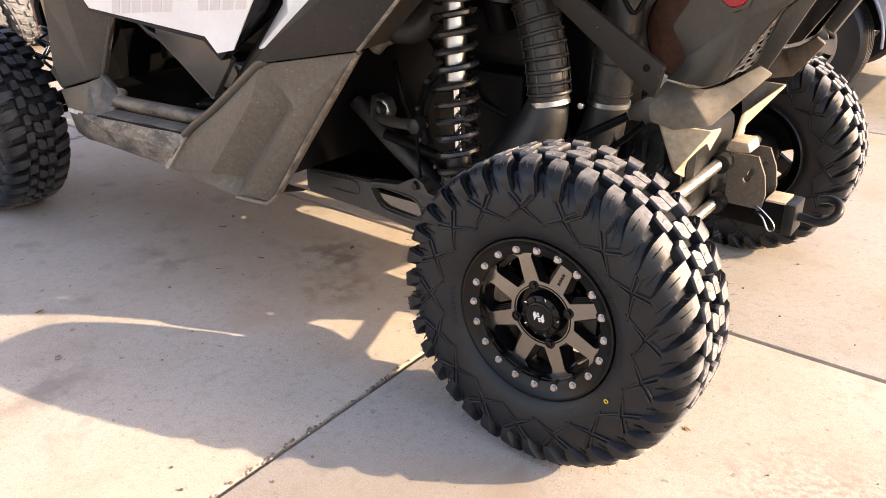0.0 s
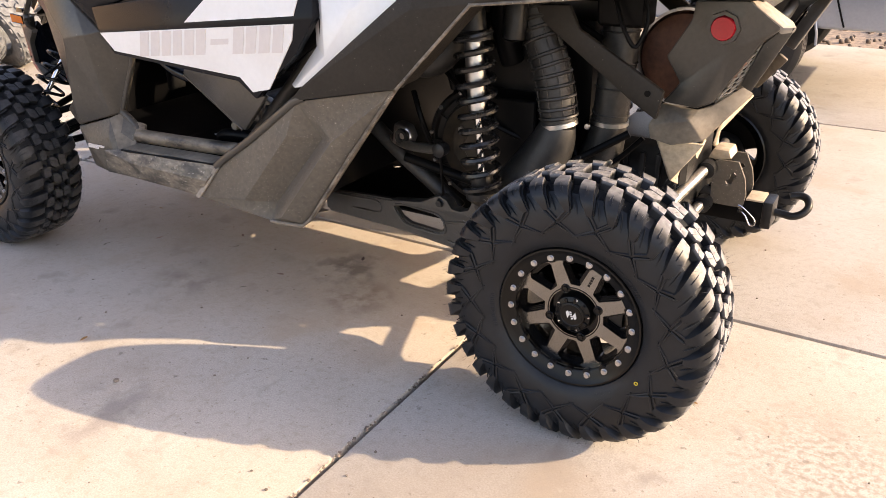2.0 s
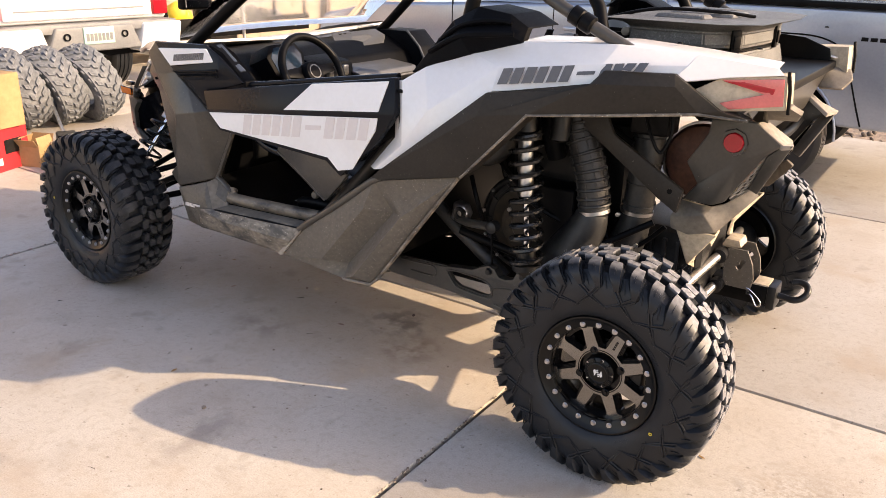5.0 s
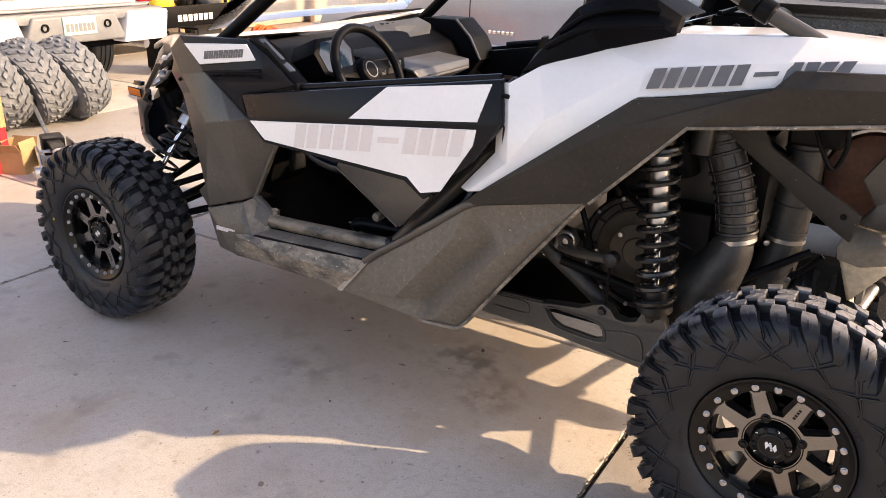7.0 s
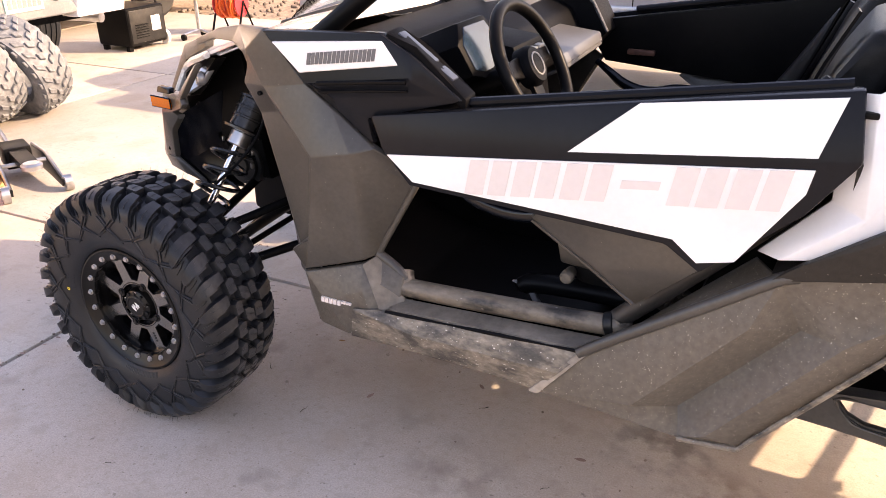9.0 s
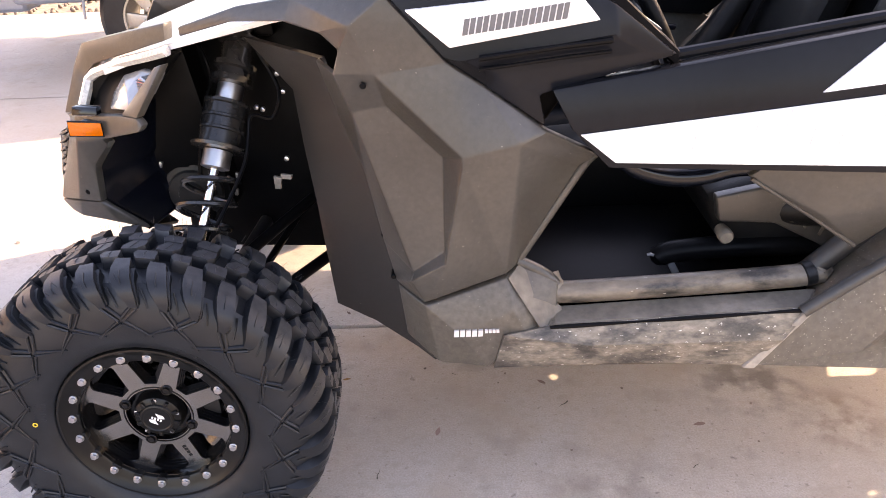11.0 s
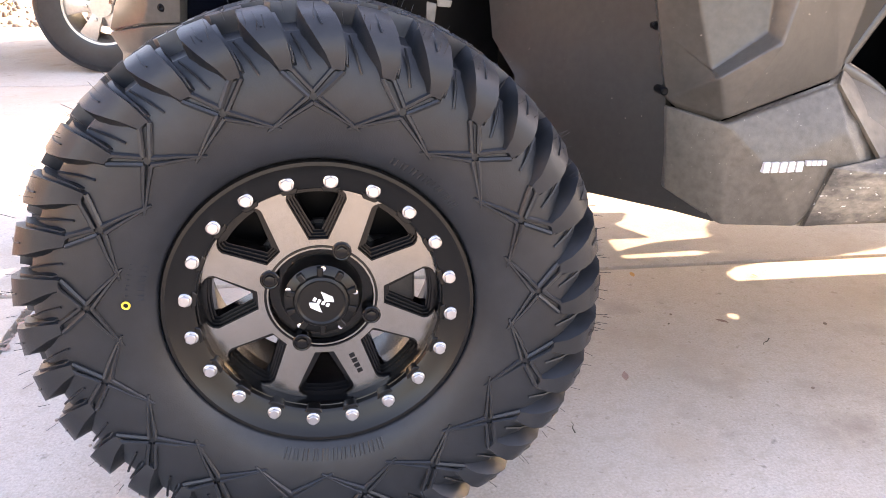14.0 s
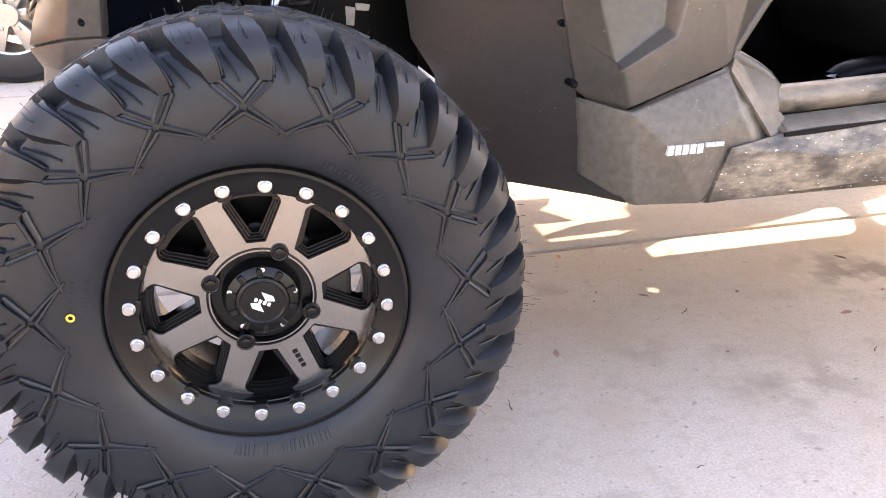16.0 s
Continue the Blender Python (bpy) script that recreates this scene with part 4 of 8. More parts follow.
# ---- litter on the concrete ----
def leaf_mesh():
    bm = bmesh.new()
    rim = [(0, -1), (0.35, -0.5), (0.42, 0.1), (0.2, 0.7), (0, 1.1), (-0.25, 0.6), (-0.4, 0.0), (-0.3, -0.55)]
    c = bm.verts.new((0, 0, 0.10))
    vs = [bm.verts.new((x, y, 0.05 + 0.35 * abs(x) + 0.12 * y * y)) for x, y in rim]
    for i in range(8):
        bm.faces.new((c, vs[i], vs[(i + 1) % 8]))
    return mesh_of("fallen_leaf", bm, LEAF)


def twig_mesh():
    return mesh_of("twig", sweep(bmesh.new(), [(-1, 0, 0.08), (-0.3, 0.12, 0.1), (0.4, -0.08, 0.09), (1, 0.1, 0.08)], lambda s: 0.07 * (1.2 - s), 5), TWIG)


def stone_mesh():
    bm = bmesh.new()
    bmesh.ops.create_icosphere(bm, subdivisions=1, radius=1)
    for v in bm.verts:
        v.co = Vector((v.co.x * 1.2, v.co.y, v.co.z * 0.7 + 0.62)) * (1 + 0.2 * noise.noise(v.co * 2))
    return mesh_of("pebble", bm, PEBBLE)


leafm, twigm, stonem = leaf_mesh(), twig_mesh(), stone_mesh()
rl = random.Random(21)


def litter(name, me, x, y, size, label, cat, group):
    ob = new(name, me)
    ob.matrix_basis = pose(x, y, 0.001, 0, 0, rl.uniform(0, 360)) @ Matrix.Scale(size, 4)
    tagged(ob, label, cat, group)


for x, y in ((0.27, 0.33), (-1.86, 0.82), (-2.32, 0.59), (-1.60, -0.35), (0.75, 1.9), (-3.2, -0.9)):
    litter("fallen_leaf", leafm, x, y, rl.uniform(0.011, 0.018), "small curled brown leaf on concrete", "leaf", "fallen leaves")
for x, y in ((-2.55, -0.25), (-2.2, 0.2), (-1.95, -0.05), (-2.9, -0.4), (-1.7, 0.45), (-2.1, -0.5), (-1.4, 0.2), (-2.45, 0.35), (0.6, 2.0), (-2.0, 0.6), (-1.3, -0.9), (-2.7, 0.75)):
    litter("twig", twigm, x, y, rl.uniform(0.008, 0.02), "short dark twig lying on concrete", "twig", "twigs and stems")
for k in range(90):
    x, y = rl.uniform(-3.4, 1.0), rl.uniform(-1.0, 1.6)
    litter("pebble", stonem, x, y, rl.uniform(0.0015, 0.0045), "tiny brown grit stone on concrete", "pebble", "grit on the driveway")
litter("pebble", stonem, -1.29, -0.46, 0.009, "dark grit stone on concrete", "pebble", "grit on the driveway")
for k in range(120):
    if k % 2:
        x, y = -0.48 + rl.uniform(-0.006, 0.006), rl.uniform(-0.9, 0.6)
    else:
        x, y = -3.30 + rl.uniform(-0.006, 0.006), rl.uniform(-0.6, 1.8)
    litter("pebble", stonem, x, y, rl.uniform(0.003, 0.006), "grit stone caught in a slab joint", "pebble", "grit on the driveway")

# bleached leaf flakes caught along one joint and scattered near it
flake = leaf_mesh()
flake.materials[0] = PALELEAF
for k in range(130):
    y = rl.uniform(-0.75, 1.75)
    litter("leaf_flake", flake, -3.286 + rl.gauss(0, 0.008), y, rl.uniform(0.006, 0.013), "pale dried leaf flake caught in a slab joint", "leaf", "leaf flakes in the joints")
for k in range(30):
    litter("leaf_flake", flake, rl.uniform(-4.4, -3.35), 0.875 + rl.gauss(0, 0.006), rl.uniform(0.006, 0.011), "pale dried leaf flake caught in a slab joint", "leaf", "leaf flakes in the joints")
for x, y in ((-3.05, 0.32), (-3.55, 1.05), (-3.75, 1.55), (-3.15, 1.30), (-3.6, 2.3), (-2.35, 0.95), (-1.75, 0.55), (-1.55, 0.78), (-1.35, 0.35), (-2.05, 0.35), (-1.15, 0.62), (-1.9, 1.1)):
    litter("leaf_flake", flake, x, y, rl.uniform(0.010, 0.018), "pale dried leaf flake on concrete", "leaf", "fallen leaves")

# ---- the buggy's wheels ----
MID = 0.84  # the buggy's middle plane


def sidewall_y(r):
    """How far the sidewall stands out at a radius (positive numbers)."""
    table = ((0.196, 0.104), (0.225, 0.118), (0.265, 0.1245), (0.305, 0.1225), (0.335, 0.113), (0.356, 0.098))
    for (r0, y0), (r1, y1) in zip(table, table[1:]):
        if r <= r1:
            return y0 + (y1 - y0) * max(0.0, r - r0) / (r1 - r0)
    return table[-1][1]


def polar(deg, r, y):
    """A point at an angle clockwise from the top as seen from outside (towards +y), radius r and place y along the axle."""
    a = radians(deg)
    return Vector((r * math.sin(a), y, r * math.cos(a)))


def tyre_bmesh():
    """Carcass, 34 shoulder lugs a side that run down the sidewall into 17 raised crosses, two rows of centre blocks."""
    bm = bmesh.new()
    half = [(0.196, -0.100), (0.200, -0.106), (0.225, -0.118), (0.265, -0.1245), (0.305, -0.1215), (0.329, -0.111), (0.341, -0.097), (0.3445, -0.06)]
    lathe(bm, half + [(0.3455, 0.0)] + [(r, -y) for r, y in half[::-1]] + [(0.190, 0.08), (0.190, -0.08)], 102, closed=True)
    crosses = 17
    turn = 360 / crosses
    pitch = turn / 2

    def block(corner_rows):
        """A lug from rows of (left deg, right deg, top radius, top y, base radius, base y) along its length."""
        tops, bases = [], []
        for (dl, dr, rt, yt, rb, yb) in corner_rows:
            tops.append((bm.verts.new(polar(dl, rt, yt)), bm.verts.new(polar(dr, rt, yt))))
            bases.append((bm.verts.new(polar(dl - 0.5, rb, yb)), bm.verts.new(polar(dr + 0.5, rb, yb))))
        for i in range(len(tops) - 1):
            bm.faces.new((tops[i][0], tops[i][1], tops[i + 1][1], tops[i + 1][0]))
            bm.faces.new((tops[i][0], tops[i + 1][0], bases[i + 1][0], bases[i][0]))
            bm.faces.new((tops[i][1], bases[i][1], bases[i + 1][1], tops[i + 1][1]))
        for i in (0, -1):
            bm.faces.new((tops[i][0], bases[i][0], bases[i][1], tops[i][1]))

    for s in (-1, 1):
        lean = -s  # the lugs sweep back towards the rim
        off = 0.8 if s < 0 else 0.8 + pitch / 2
        for k in range(2 * crosses):
            d = off + pitch * (k + 0.5)
            long = k % 2 == 0

            def lug(f0, f1, rows):
                """Rows of (lean in degrees, width factor, top radius, top y, base radius, base y)."""
                block([(d + lean * sk + f0 * wf, d + lean * sk + f1 * wf, rt, s * yt, rb, s * yb) for sk, wf, rt, yt, rb, yb in rows])

            # a broad shoulder lug that narrows down the sidewall to the ear of a cross
            lug(-2.75, 2.75, [(-5.6, 0.80, 0.3685, 0.052 if long else 0.062, 0.342, 0.050), (-4.8, 1.0, 0.3672, 0.086, 0.340, 0.082), (-3.9, 1.06, 0.3595, 0.1100, 0.335, 0.100),
                              (-2.6, 1.0, 0.3460, 0.1245, 0.324, 0.109), (-1.6, 0.90, 0.3345, 0.1290, 0.318, 0.113), (-0.6, 0.68, 0.3200, 0.1300, 0.311, 0.117), (0.0, 0.46, 0.3045, 0.1268, 0.301, 0.1205)])
            # a lower step along one flank
            rows = [(-5.2, 1.0, 0.3600, 0.076, 0.340, 0.072), (-4.2, 1.0, 0.3520, 0.1040, 0.333, 0.097), (-2.9, 0.95, 0.3380, 0.1190, 0.320, 0.109), (-1.6, 0.8, 0.3230, 0.1240, 0.312, 0.115), (-0.4, 0.55, 0.3110, 0.1245, 0.305, 0.119)]
            lug(*((2.5, 4.1) if lean > 0 else (-4.1, -2.5)), rows)
            # a fine rib in the gap and a fine sipe line on the lug
            g = d + pitch / 2
            sweep(bm, [polar(g + lean * q, r, s * (sidewall_y(r) + 0.0004)) for q, r in ((-3.6, 0.340), (-1.9, 0.322), (-0.3, 0.302))], 0.0017, 5)
            sweep(bm, [polar(d + lean * q, r, s * y) for q, r, y in ((-4.7, 0.3655, 0.0930), (-4.0, 0.3585, 0.1120), (-3.3, 0.3510, 0.1205))], 0.0011, 4)
            # an inner row of hooked blocks, half a pitch on
            q = d + pitch * 0.5 - lean * 5.4
            w = 3.4 if long else 3.0
            block([(q - w * 0.8, q + w * 0.9, 0.3692, s * 0.0215, 0.344, s * 0.0220), (q - w, q + w, 0.3694, s * 0.034, 0.344, s * 0.034), (q - w * 0.6, q + w * 1.05, 0.3688, s * (0.052 if long else 0.046), 0.342, s * 0.051)])
            sweep(bm, [polar(q + j, 0.3692, s * yy) for j, yy in ((0.3, 0.026), (-0.2, 0.034), (0.4, 0.046))], 0.0011, 4)
            if s < 0:  # the middle row
                q = d - lean * 5.0
                block([(q - 3.3, q + 1.4, 0.3698, -0.0160, 0.344, -0.0165), (q - 3.4, q + 3.3, 0.3700, -0.003, 0.344, -0.003), (q - 1.2, q + 3.3, 0.3698, 0.0160, 0.344, 0.0165)])
                sweep(bm, [polar(q + j, 0.3699, yy) for j, yy in ((-0.8, -0.014), (0.0, 0.0), (0.8, 0.014))], 0.0011, 4)
        # moulding hairs on the shoulder
        hr = random.Random(7)
        for k in range(110):
            a0, r0 = hr.uniform(0, 360), hr.uniform(0.350, 0.367)
            y0 = s * (0.1275 - (r0 - 0.350) * 1.2)
            sweep(bm, [polar(a0, r0 - 0.003, y0 * 0.985), polar(a0 + hr.uniform(-0.5, 0.5), r0 + hr.uniform(0.006, 0.014), y0 * hr.uniform(1.0, 1.06))], 0.00035, 3)
        # raised crosses round the sidewall: two hollow ears under the lugs, two long spikes that cross the neighbours' spikes
        for k in range(crosses):
            d = off + k * turn
            on = lambda a, r: polar(d + a, r, s * (sidewall_y(r) + 0.0014))
            for w in (-1, 1):
                sweep(bm, [on(0.0, 0.2795), on(4.1 * w, 0.3040), on(5.5 * w, 0.3070), on(6.5 * w, 0.3025), on(1.1 * w, 0.2735)], 0.0033, 6)
                sweep(bm, [on(0.0, 0.2675), on(5.0 * w, 0.2540), on(12.4 * w, 0.2385)], lambda q: 0.0034 - 0.0018 * q, 6)
                sweep(bm, [on(1.1 * w, 0.2735), on(6.0 * w, 0.2570), on(12.4 * w, 0.2385)], lambda q: 0.0034 - 0.0018 * q, 6)
        # raised maker's marks as plain bars
        for start, count, r0, r1 in ((160, 11, 0.206, 0.221), (25, 8, 0.210, 0.219), (278, 4, 0.212, 0.232)):
            for k in range(count):
                a = start + 3.4 * k
                for da in (0.0, 1.5):
                    sweep(bm, [polar(a + da, r0, s * (sidewall_y(r0) - 0.0004)), polar(a + da + 0.3, r1, s * (sidewall_y(r1) - 0.0004))], 0.0016, 6)
    return bm


TYRE_MESH = mesh_of("tyre", tyre_bmesh(), SUNLIT_TREAD, 32)
SHADED_TYRE = TYRE_MESH.copy()
SHADED_TYRE.materials[0] = SHADED_TREAD


def spoke_layer(step, y, depth):
    """Eight spokes between eight tapered openings; each deeper layer stands a step further into the openings."""
    bm = bmesh.new()
    half = [(0.0125 - step * 0.8, 0.081 + step * 0.8), (0.0375 - step, 0.1335), (0.0368 - step, 0.1395), (0.0330 - step, 0.1450), (0.0270 - step, 0.1490)]
    for k in range(8):
        mid = 22.5 + 45 * k
        edge = [(22.5 - math.degrees(math.atan2(w, r)), math.hypot(w, r)) for w, r in half]
        edge = [(22.5, (0.081 + step * 0.8))] + edge
        left = [(-a, r) for a, r in edge]
        arc = [(a, 0.1525) for a in (-11, -5, 0, 5, 11)]
        inner = [(a, 0.068) for a in (22.5, 12, 0, -12, -22.5)]
        pts = [polar(mid + a, r, y) for a, r in left + arc + edge[::-1] + inner]
        prism(bm, pts, (0, depth, 0))
    if step > 0.002:  # the lip that closes the openings towards the rim
        lathe(bm, [(0.1525, y), (0.1490 - step * 0.9, y), (0.1490 - step * 0.9, y + depth), (0.1525, y + depth)], 64, closed=True)
    return bm


def wheel_meshes():
    made = {}
    bm = lathe(bmesh.new(), [(0.196, -0.098), (0.1965, -0.085), (0.176, -0.070), (0.170, -0.02), (0.168, 0.07), (0.190, 0.098), (0.196, 0.100), (0.198, 0.104), (0.192, 0.108), (0.160, 0.075), (0.160, -0.02), (0.1515, -0.045), (0.1535, -0.082)], 72, closed=True)
    made["wheel"] = mesh_of("wheel", bm, RIMBLACK, 30)
    bm = lathe(bmesh.new(), [(0.1965, -0.0850), (0.1965, -0.1000), (0.1935, -0.1060), (0.1890, -0.1065), (0.1850, -0.1035), (0.1720, -0.0955), (0.1600, -0.0925), (0.1560, -0.0895), (0.1540, -0.078), (0.188, -0.076)], 96, closed=True)
    made["beadlock_ring"] = mesh_of("beadlock_ring", bm, RING, 30)
    made["ring_pad"] = mesh_of("ring_pad", prism(bmesh.new(), [polar(q, rr, -0.0935) for q, rr in ((-4.4, 0.1600), (-3.0, 0.1530), (3.0, 0.1530), (4.4, 0.1600))], (0, 0.016, 0), 0.001, 1), RING, 30)
    made["spoke_face"] = mesh_of("spoke_face", spoke_layer(0.0, -0.0670, 0.0030), BRONZE, 30)
    made["spoke_chamfer"] = mesh_of("spoke_chamfer", spoke_layer(0.0012, -0.0655, 0.0030), RIMBLACK, 30)
    made["spoke_step"] = mesh_of("spoke_step", spoke_layer(0.0042, -0.0610, 0.0045), RIMBLACK, 30)
    made["spoke_ledge"] = mesh_of("spoke_ledge", spoke_layer(0.0072, -0.0560, 0.0045), RIMBLACK, 30)
    made["spoke_base"] = mesh_of("spoke_base", spoke_layer(0.0102, -0.0510, 0.022), RIMBLACK, 30)
    bm = lathe(bmesh.new(), [(0.0735, -0.0660), (0.0730, -0.0682), (0.0708, -0.0686), (0.0695, -0.0660), (0.0670, -0.0520), (0.030, -0.0500), (0.030, -0.040), (0.0735, -0.045)], 64, closed=True)
    for k in range(4):
        lathe(bm, [(0.0125, -0.0600), (0.0125, -0.0690), (0.0112, -0.0700), (0.0098, -0.0695), (0.0092, -0.0680), (0.0005, -0.0680)], 20, centre=tuple(polar(24 + 90 * k, 0.0700, 0)))
    made["hub_dish"] = mesh_of("hub_dish", bm, RIMBLACK, 40)
    bm = lathe(bmesh.new(), [(0.054, -0.048), (0.0530, -0.058), (0.0480, -0.0725), (0.0440, -0.0750), (0.0365, -0.0775), (0.0345, -0.0810), (0.0310, -0.0825), (0.0285, -0.0808), (0.0005, -0.0808)], 56)
    made["hub_cap"] = mesh_of("hub_cap", bm, RING, 30)
    bm = prism(bmesh.new(), [polar(q, rr, -0.0805) for q, rr in ((-6, 0.0350), (6, 0.0350), (5, 0.0470), (-5, 0.0470))], (0, 0.02, 0), 0.001, 1)
    made["cap_rib"] = mesh_of("cap_rib", bm, RING, 30)
    bm = bmesh.new()
    for w in (-1, 1):  # the maker's mark as two slanted white shapes
        prism(bm, [(w * 0.004, -0.0822, w * 0.004), (w * 0.020, -0.0822, w * 0.010), (w * 0.013, -0.0822, w * 0.018), (w * -0.010, -0.0822, w * 0.018), (w * -0.003, -0.0822, w * 0.012)], (0, 0.002, 0))
    for k in range(4):
        box(bm, (-0.016 + 0.0085 * k, -0.0822, -0.0035), (-0.0105 + 0.0085 * k, -0.080, 0.0035))
    move(bm, Matrix.Rotation(radians(28), 4, "Y") @ Matrix.Diagonal((0.72, 1, 0.72, 1)))
    made["cap_mark"] = mesh_of("cap_mark", bm, PAPER)
    bm = lathe(bmesh.new(), [(0.0090, -0.0940), (0.0090, -0.0962), (0.0080, -0.0970), (0.0070, -0.0970)], 20)
    pts = [polar(60 * q, 0.0074, 0) for q in range(6)]
    prism(bm, [(p.x, -0.1015, p.z) for p in pts], (0, 0.0072, 0), 0.0008, 1)
    made["bolt"] = mesh_of("bolt", bm, BOLTSTEEL, 30)
    pts = [polar(60 * q, 0.0075, 0) for q in range(6)]
    bm = prism(bmesh.new(), [(p.x, -0.0720, p.z) for p in pts], (0, 0.02, 0), 0.002, 2)
    lathe(bm, [(0.0100, -0.0600), (0.0100, -0.050)], 20)
    made["lug_nut"] = mesh_of("lug_nut", bm, RIMBLACK, 30)
    bm = lathe(bmesh.new(), [(0.0034, -0.070), (0.0034, -0.0778), (0.0005, -0.0785)], 10)
    made["cap_screw"] = mesh_of("cap_screw", bm, CHROME, 30)
    bm = lathe(bmesh.new(), [(0.0054, -0.0006), (0.0054, 0.0006), (0.0030, 0.0006), (0.0030, -0.0006)], 18, closed=True)
    made["paint_dot"] = mesh_of("paint_dot", bm, YELLOW)
    bm = lathe(bmesh.new(), [(0.03, -0.028), (0.094, -0.028), (0.094, -0.020), (0.03, -0.020)], 48, closed=True)
    lathe(bm, [(0.036, -0.055), (0.045, 0.0), (0.05, 0.06), (0.0005, 0.07)], 24)
    made["brake_disc"] = mesh_of("brake_disc", bm, DARKMETAL, 30)
    # added black half disc that darkens the upper openings, for knuckle and arms
    bm = bmesh.new()
    arc = [math.radians(a) for a in range(-80, 81, 8)]
    prism(bm, [(0.149 * math.sin(a), 0.012, 0.149 * math.cos(a)) for a in arc] + [(0.05 * math.sin(a), 0.012, 0.05 * math.cos(a)) for a in arc[::-1]], (0, 0.004, 0))
    made["dust_shield"] = mesh_of("dust_shield", bm, BLACK)
    bm = bmesh.new()
    box(bm, (0.055, -0.045, -0.055), (0.125, 0.02, 0.055), 0.012)
    made["caliper"] = mesh_of("caliper", bm, DARKMETAL, 30)
    bm = bmesh.new()
    for k in range(4):
        box(bm, (-0.0035, -0.0680, 0.093 + 0.0085 * k), (0.0035, -0.0665, 0.0985 + 0.0085 * k))
    made["spoke_mark"] = mesh_of("spoke_mark", bm, RIMBLACK)
    return made


WHEEL = wheel_meshes()


def buggy_wheel(parent, x, y, z, outward, spin, dot, tyre_mesh):
    """One wheel of the buggy: rim with tyre, ring, bolts, spokes and hub as its parts."""
    base = pose(x, y, z, 0, 0, 0 if outward < 0 else 180)
    w = new("wheel", WHEEL["wheel"])
    w.parent = parent
    w.matrix_basis = base
    w["label"] = "black off-road tyre on a gunmetal eight-spoke beadlock rim"

    def sub(name, me, m=Matrix.Identity(4), label=""):
        ob = new(name, me)
        ob.parent = w
        ob.matrix_basis = m
        if label:
            ob["label"] = label

    turn = Matrix.Rotation(radians(spin), 4, "Y")
    sub("tyre", tyre_mesh, turn, "new black mud-terrain tyre with raised crosses on the sidewall")
    for n in ("beadlock_ring", "spoke_face", "spoke_chamfer", "spoke_step", "spoke_ledge", "spoke_base", "hub_dish", "hub_cap", "cap_mark"):
        sub(n, WHEEL[n], turn)
    for k in range(20):
        sub("ring_pad", WHEEL["ring_pad"], Matrix.Rotation(radians(6.4 + 18 * k + spin), 4, "Y"))
        sub("bolt", WHEEL["bolt"], Matrix.Translation(polar(6.4 + 18 * k + spin, 0.1670, 0)))
    for k in range(10):
        sub("cap_rib", WHEEL["cap_rib"], Matrix.Rotation(radians(36 * k + spin), 4, "Y"))
    for k in range(4):
        sub("lug_nut", WHEEL["lug_nut"], Matrix.Translation(polar(24 + 90 * k + spin, 0.0700, 0)))
    for k in range(5):
        sub("cap_screw", WHEEL["cap_screw"], Matrix.Translation(polar(5 + 72 * k + spin, 0.0450, 0)))
    sub("spoke_mark", WHEEL["spoke_mark"], Matrix.Rotation(radians(157.5 + spin), 4, "Y"))
    r = 0.230
    sub("paint_dot", WHEEL["paint_dot"], Matrix.Translation(polar(dot, r, -sidewall_y(r) - 0.0030)), "yellow paint ring")
    sub("brake_disc", WHEEL["brake_disc"])
    sub("caliper", WHEEL["caliper"])
    sub("dust_shield", WHEEL["dust_shield"])
    return w

# ---- the side-by-side buggy, nose towards -x, built on its middle plane ----
buggy = thing("side_by_side_buggy", "white and black two-seat off-road side-by-side buggy on concrete", "buggy", (0, 0, 0))


def both(name, make, mat, label="", smooth=35, far=True):
    """A part on the near side and its mirror image on the far side."""
    ob = part(name, make(), mat, buggy, label, smooth)
    if far:
        part(name, flip(make(), MID), mat, buggy, label, smooth)
    return ob


for x, y, z, spin_, dot_, tyre_ in ((-2.622, 0.080, 0.3685, 0, 277, SHADED_TYRE), (-0.004, 0.103, 0.3685, -135, 121, TYRE_MESH)):
    buggy_wheel(buggy, x, y, z, -1, spin_, dot_, tyre_)
    buggy_wheel(buggy, x - 0.02, 2 * MID - y + 0.03, z, 1, spin_ + 40, 60, tyre_)


# ---- doors ----
def door_y(x, z):
    """The door skin: a crease runs along it, the upper band leans in, the lower one tucks under."""
    crease = 0.950 + (x + 1.77) * 0.107
    return 0.056 + (z - crease) * 0.22 if z > crease else 0.056 + (crease - z) * -0.05


def on_door(pts, lift=0.0):
    return [(x, door_y(x, z) - lift, z) for x, z in pts]


def door_skin():
    P = {k: (x, door_y(x, z), z) for k, x, z in (
        ("a", -1.812, 1.020), ("b", -0.840, 1.172), ("c", -0.822, 1.0515), ("d", -0.897, 0.945), ("e", -1.062, 0.800), ("f", -1.132, 0.846), ("g", -1.706, 0.876), ("h", -1.775, 0.9495))}
    return shell(P, ["a b c h", "h c d e f g"], (0, 0.035, 0), 0.006)


door = both("door", door_skin, GLOSS, "satin black door skin with white panels")


def decal(outline, lift=0.004):
    return lambda: prism(bmesh.new(), on_door(outline, lift), (0, 0.0035, 0))


both("upper_door_panel", decal([(-1.211, 1.112), (-0.862, 1.158), (-0.892, 1.054), (-1.341, 1.005)]), DECAL, "white panel on the door")
both("lower_door_panel", decal([(-1.760, 0.942), (-0.892, 1.033), (-0.900, 0.988), (-1.000, 0.838), (-1.068, 0.822), (-1.118, 0.862), (-1.695, 0.888)]), DECAL, "white panel on the door")


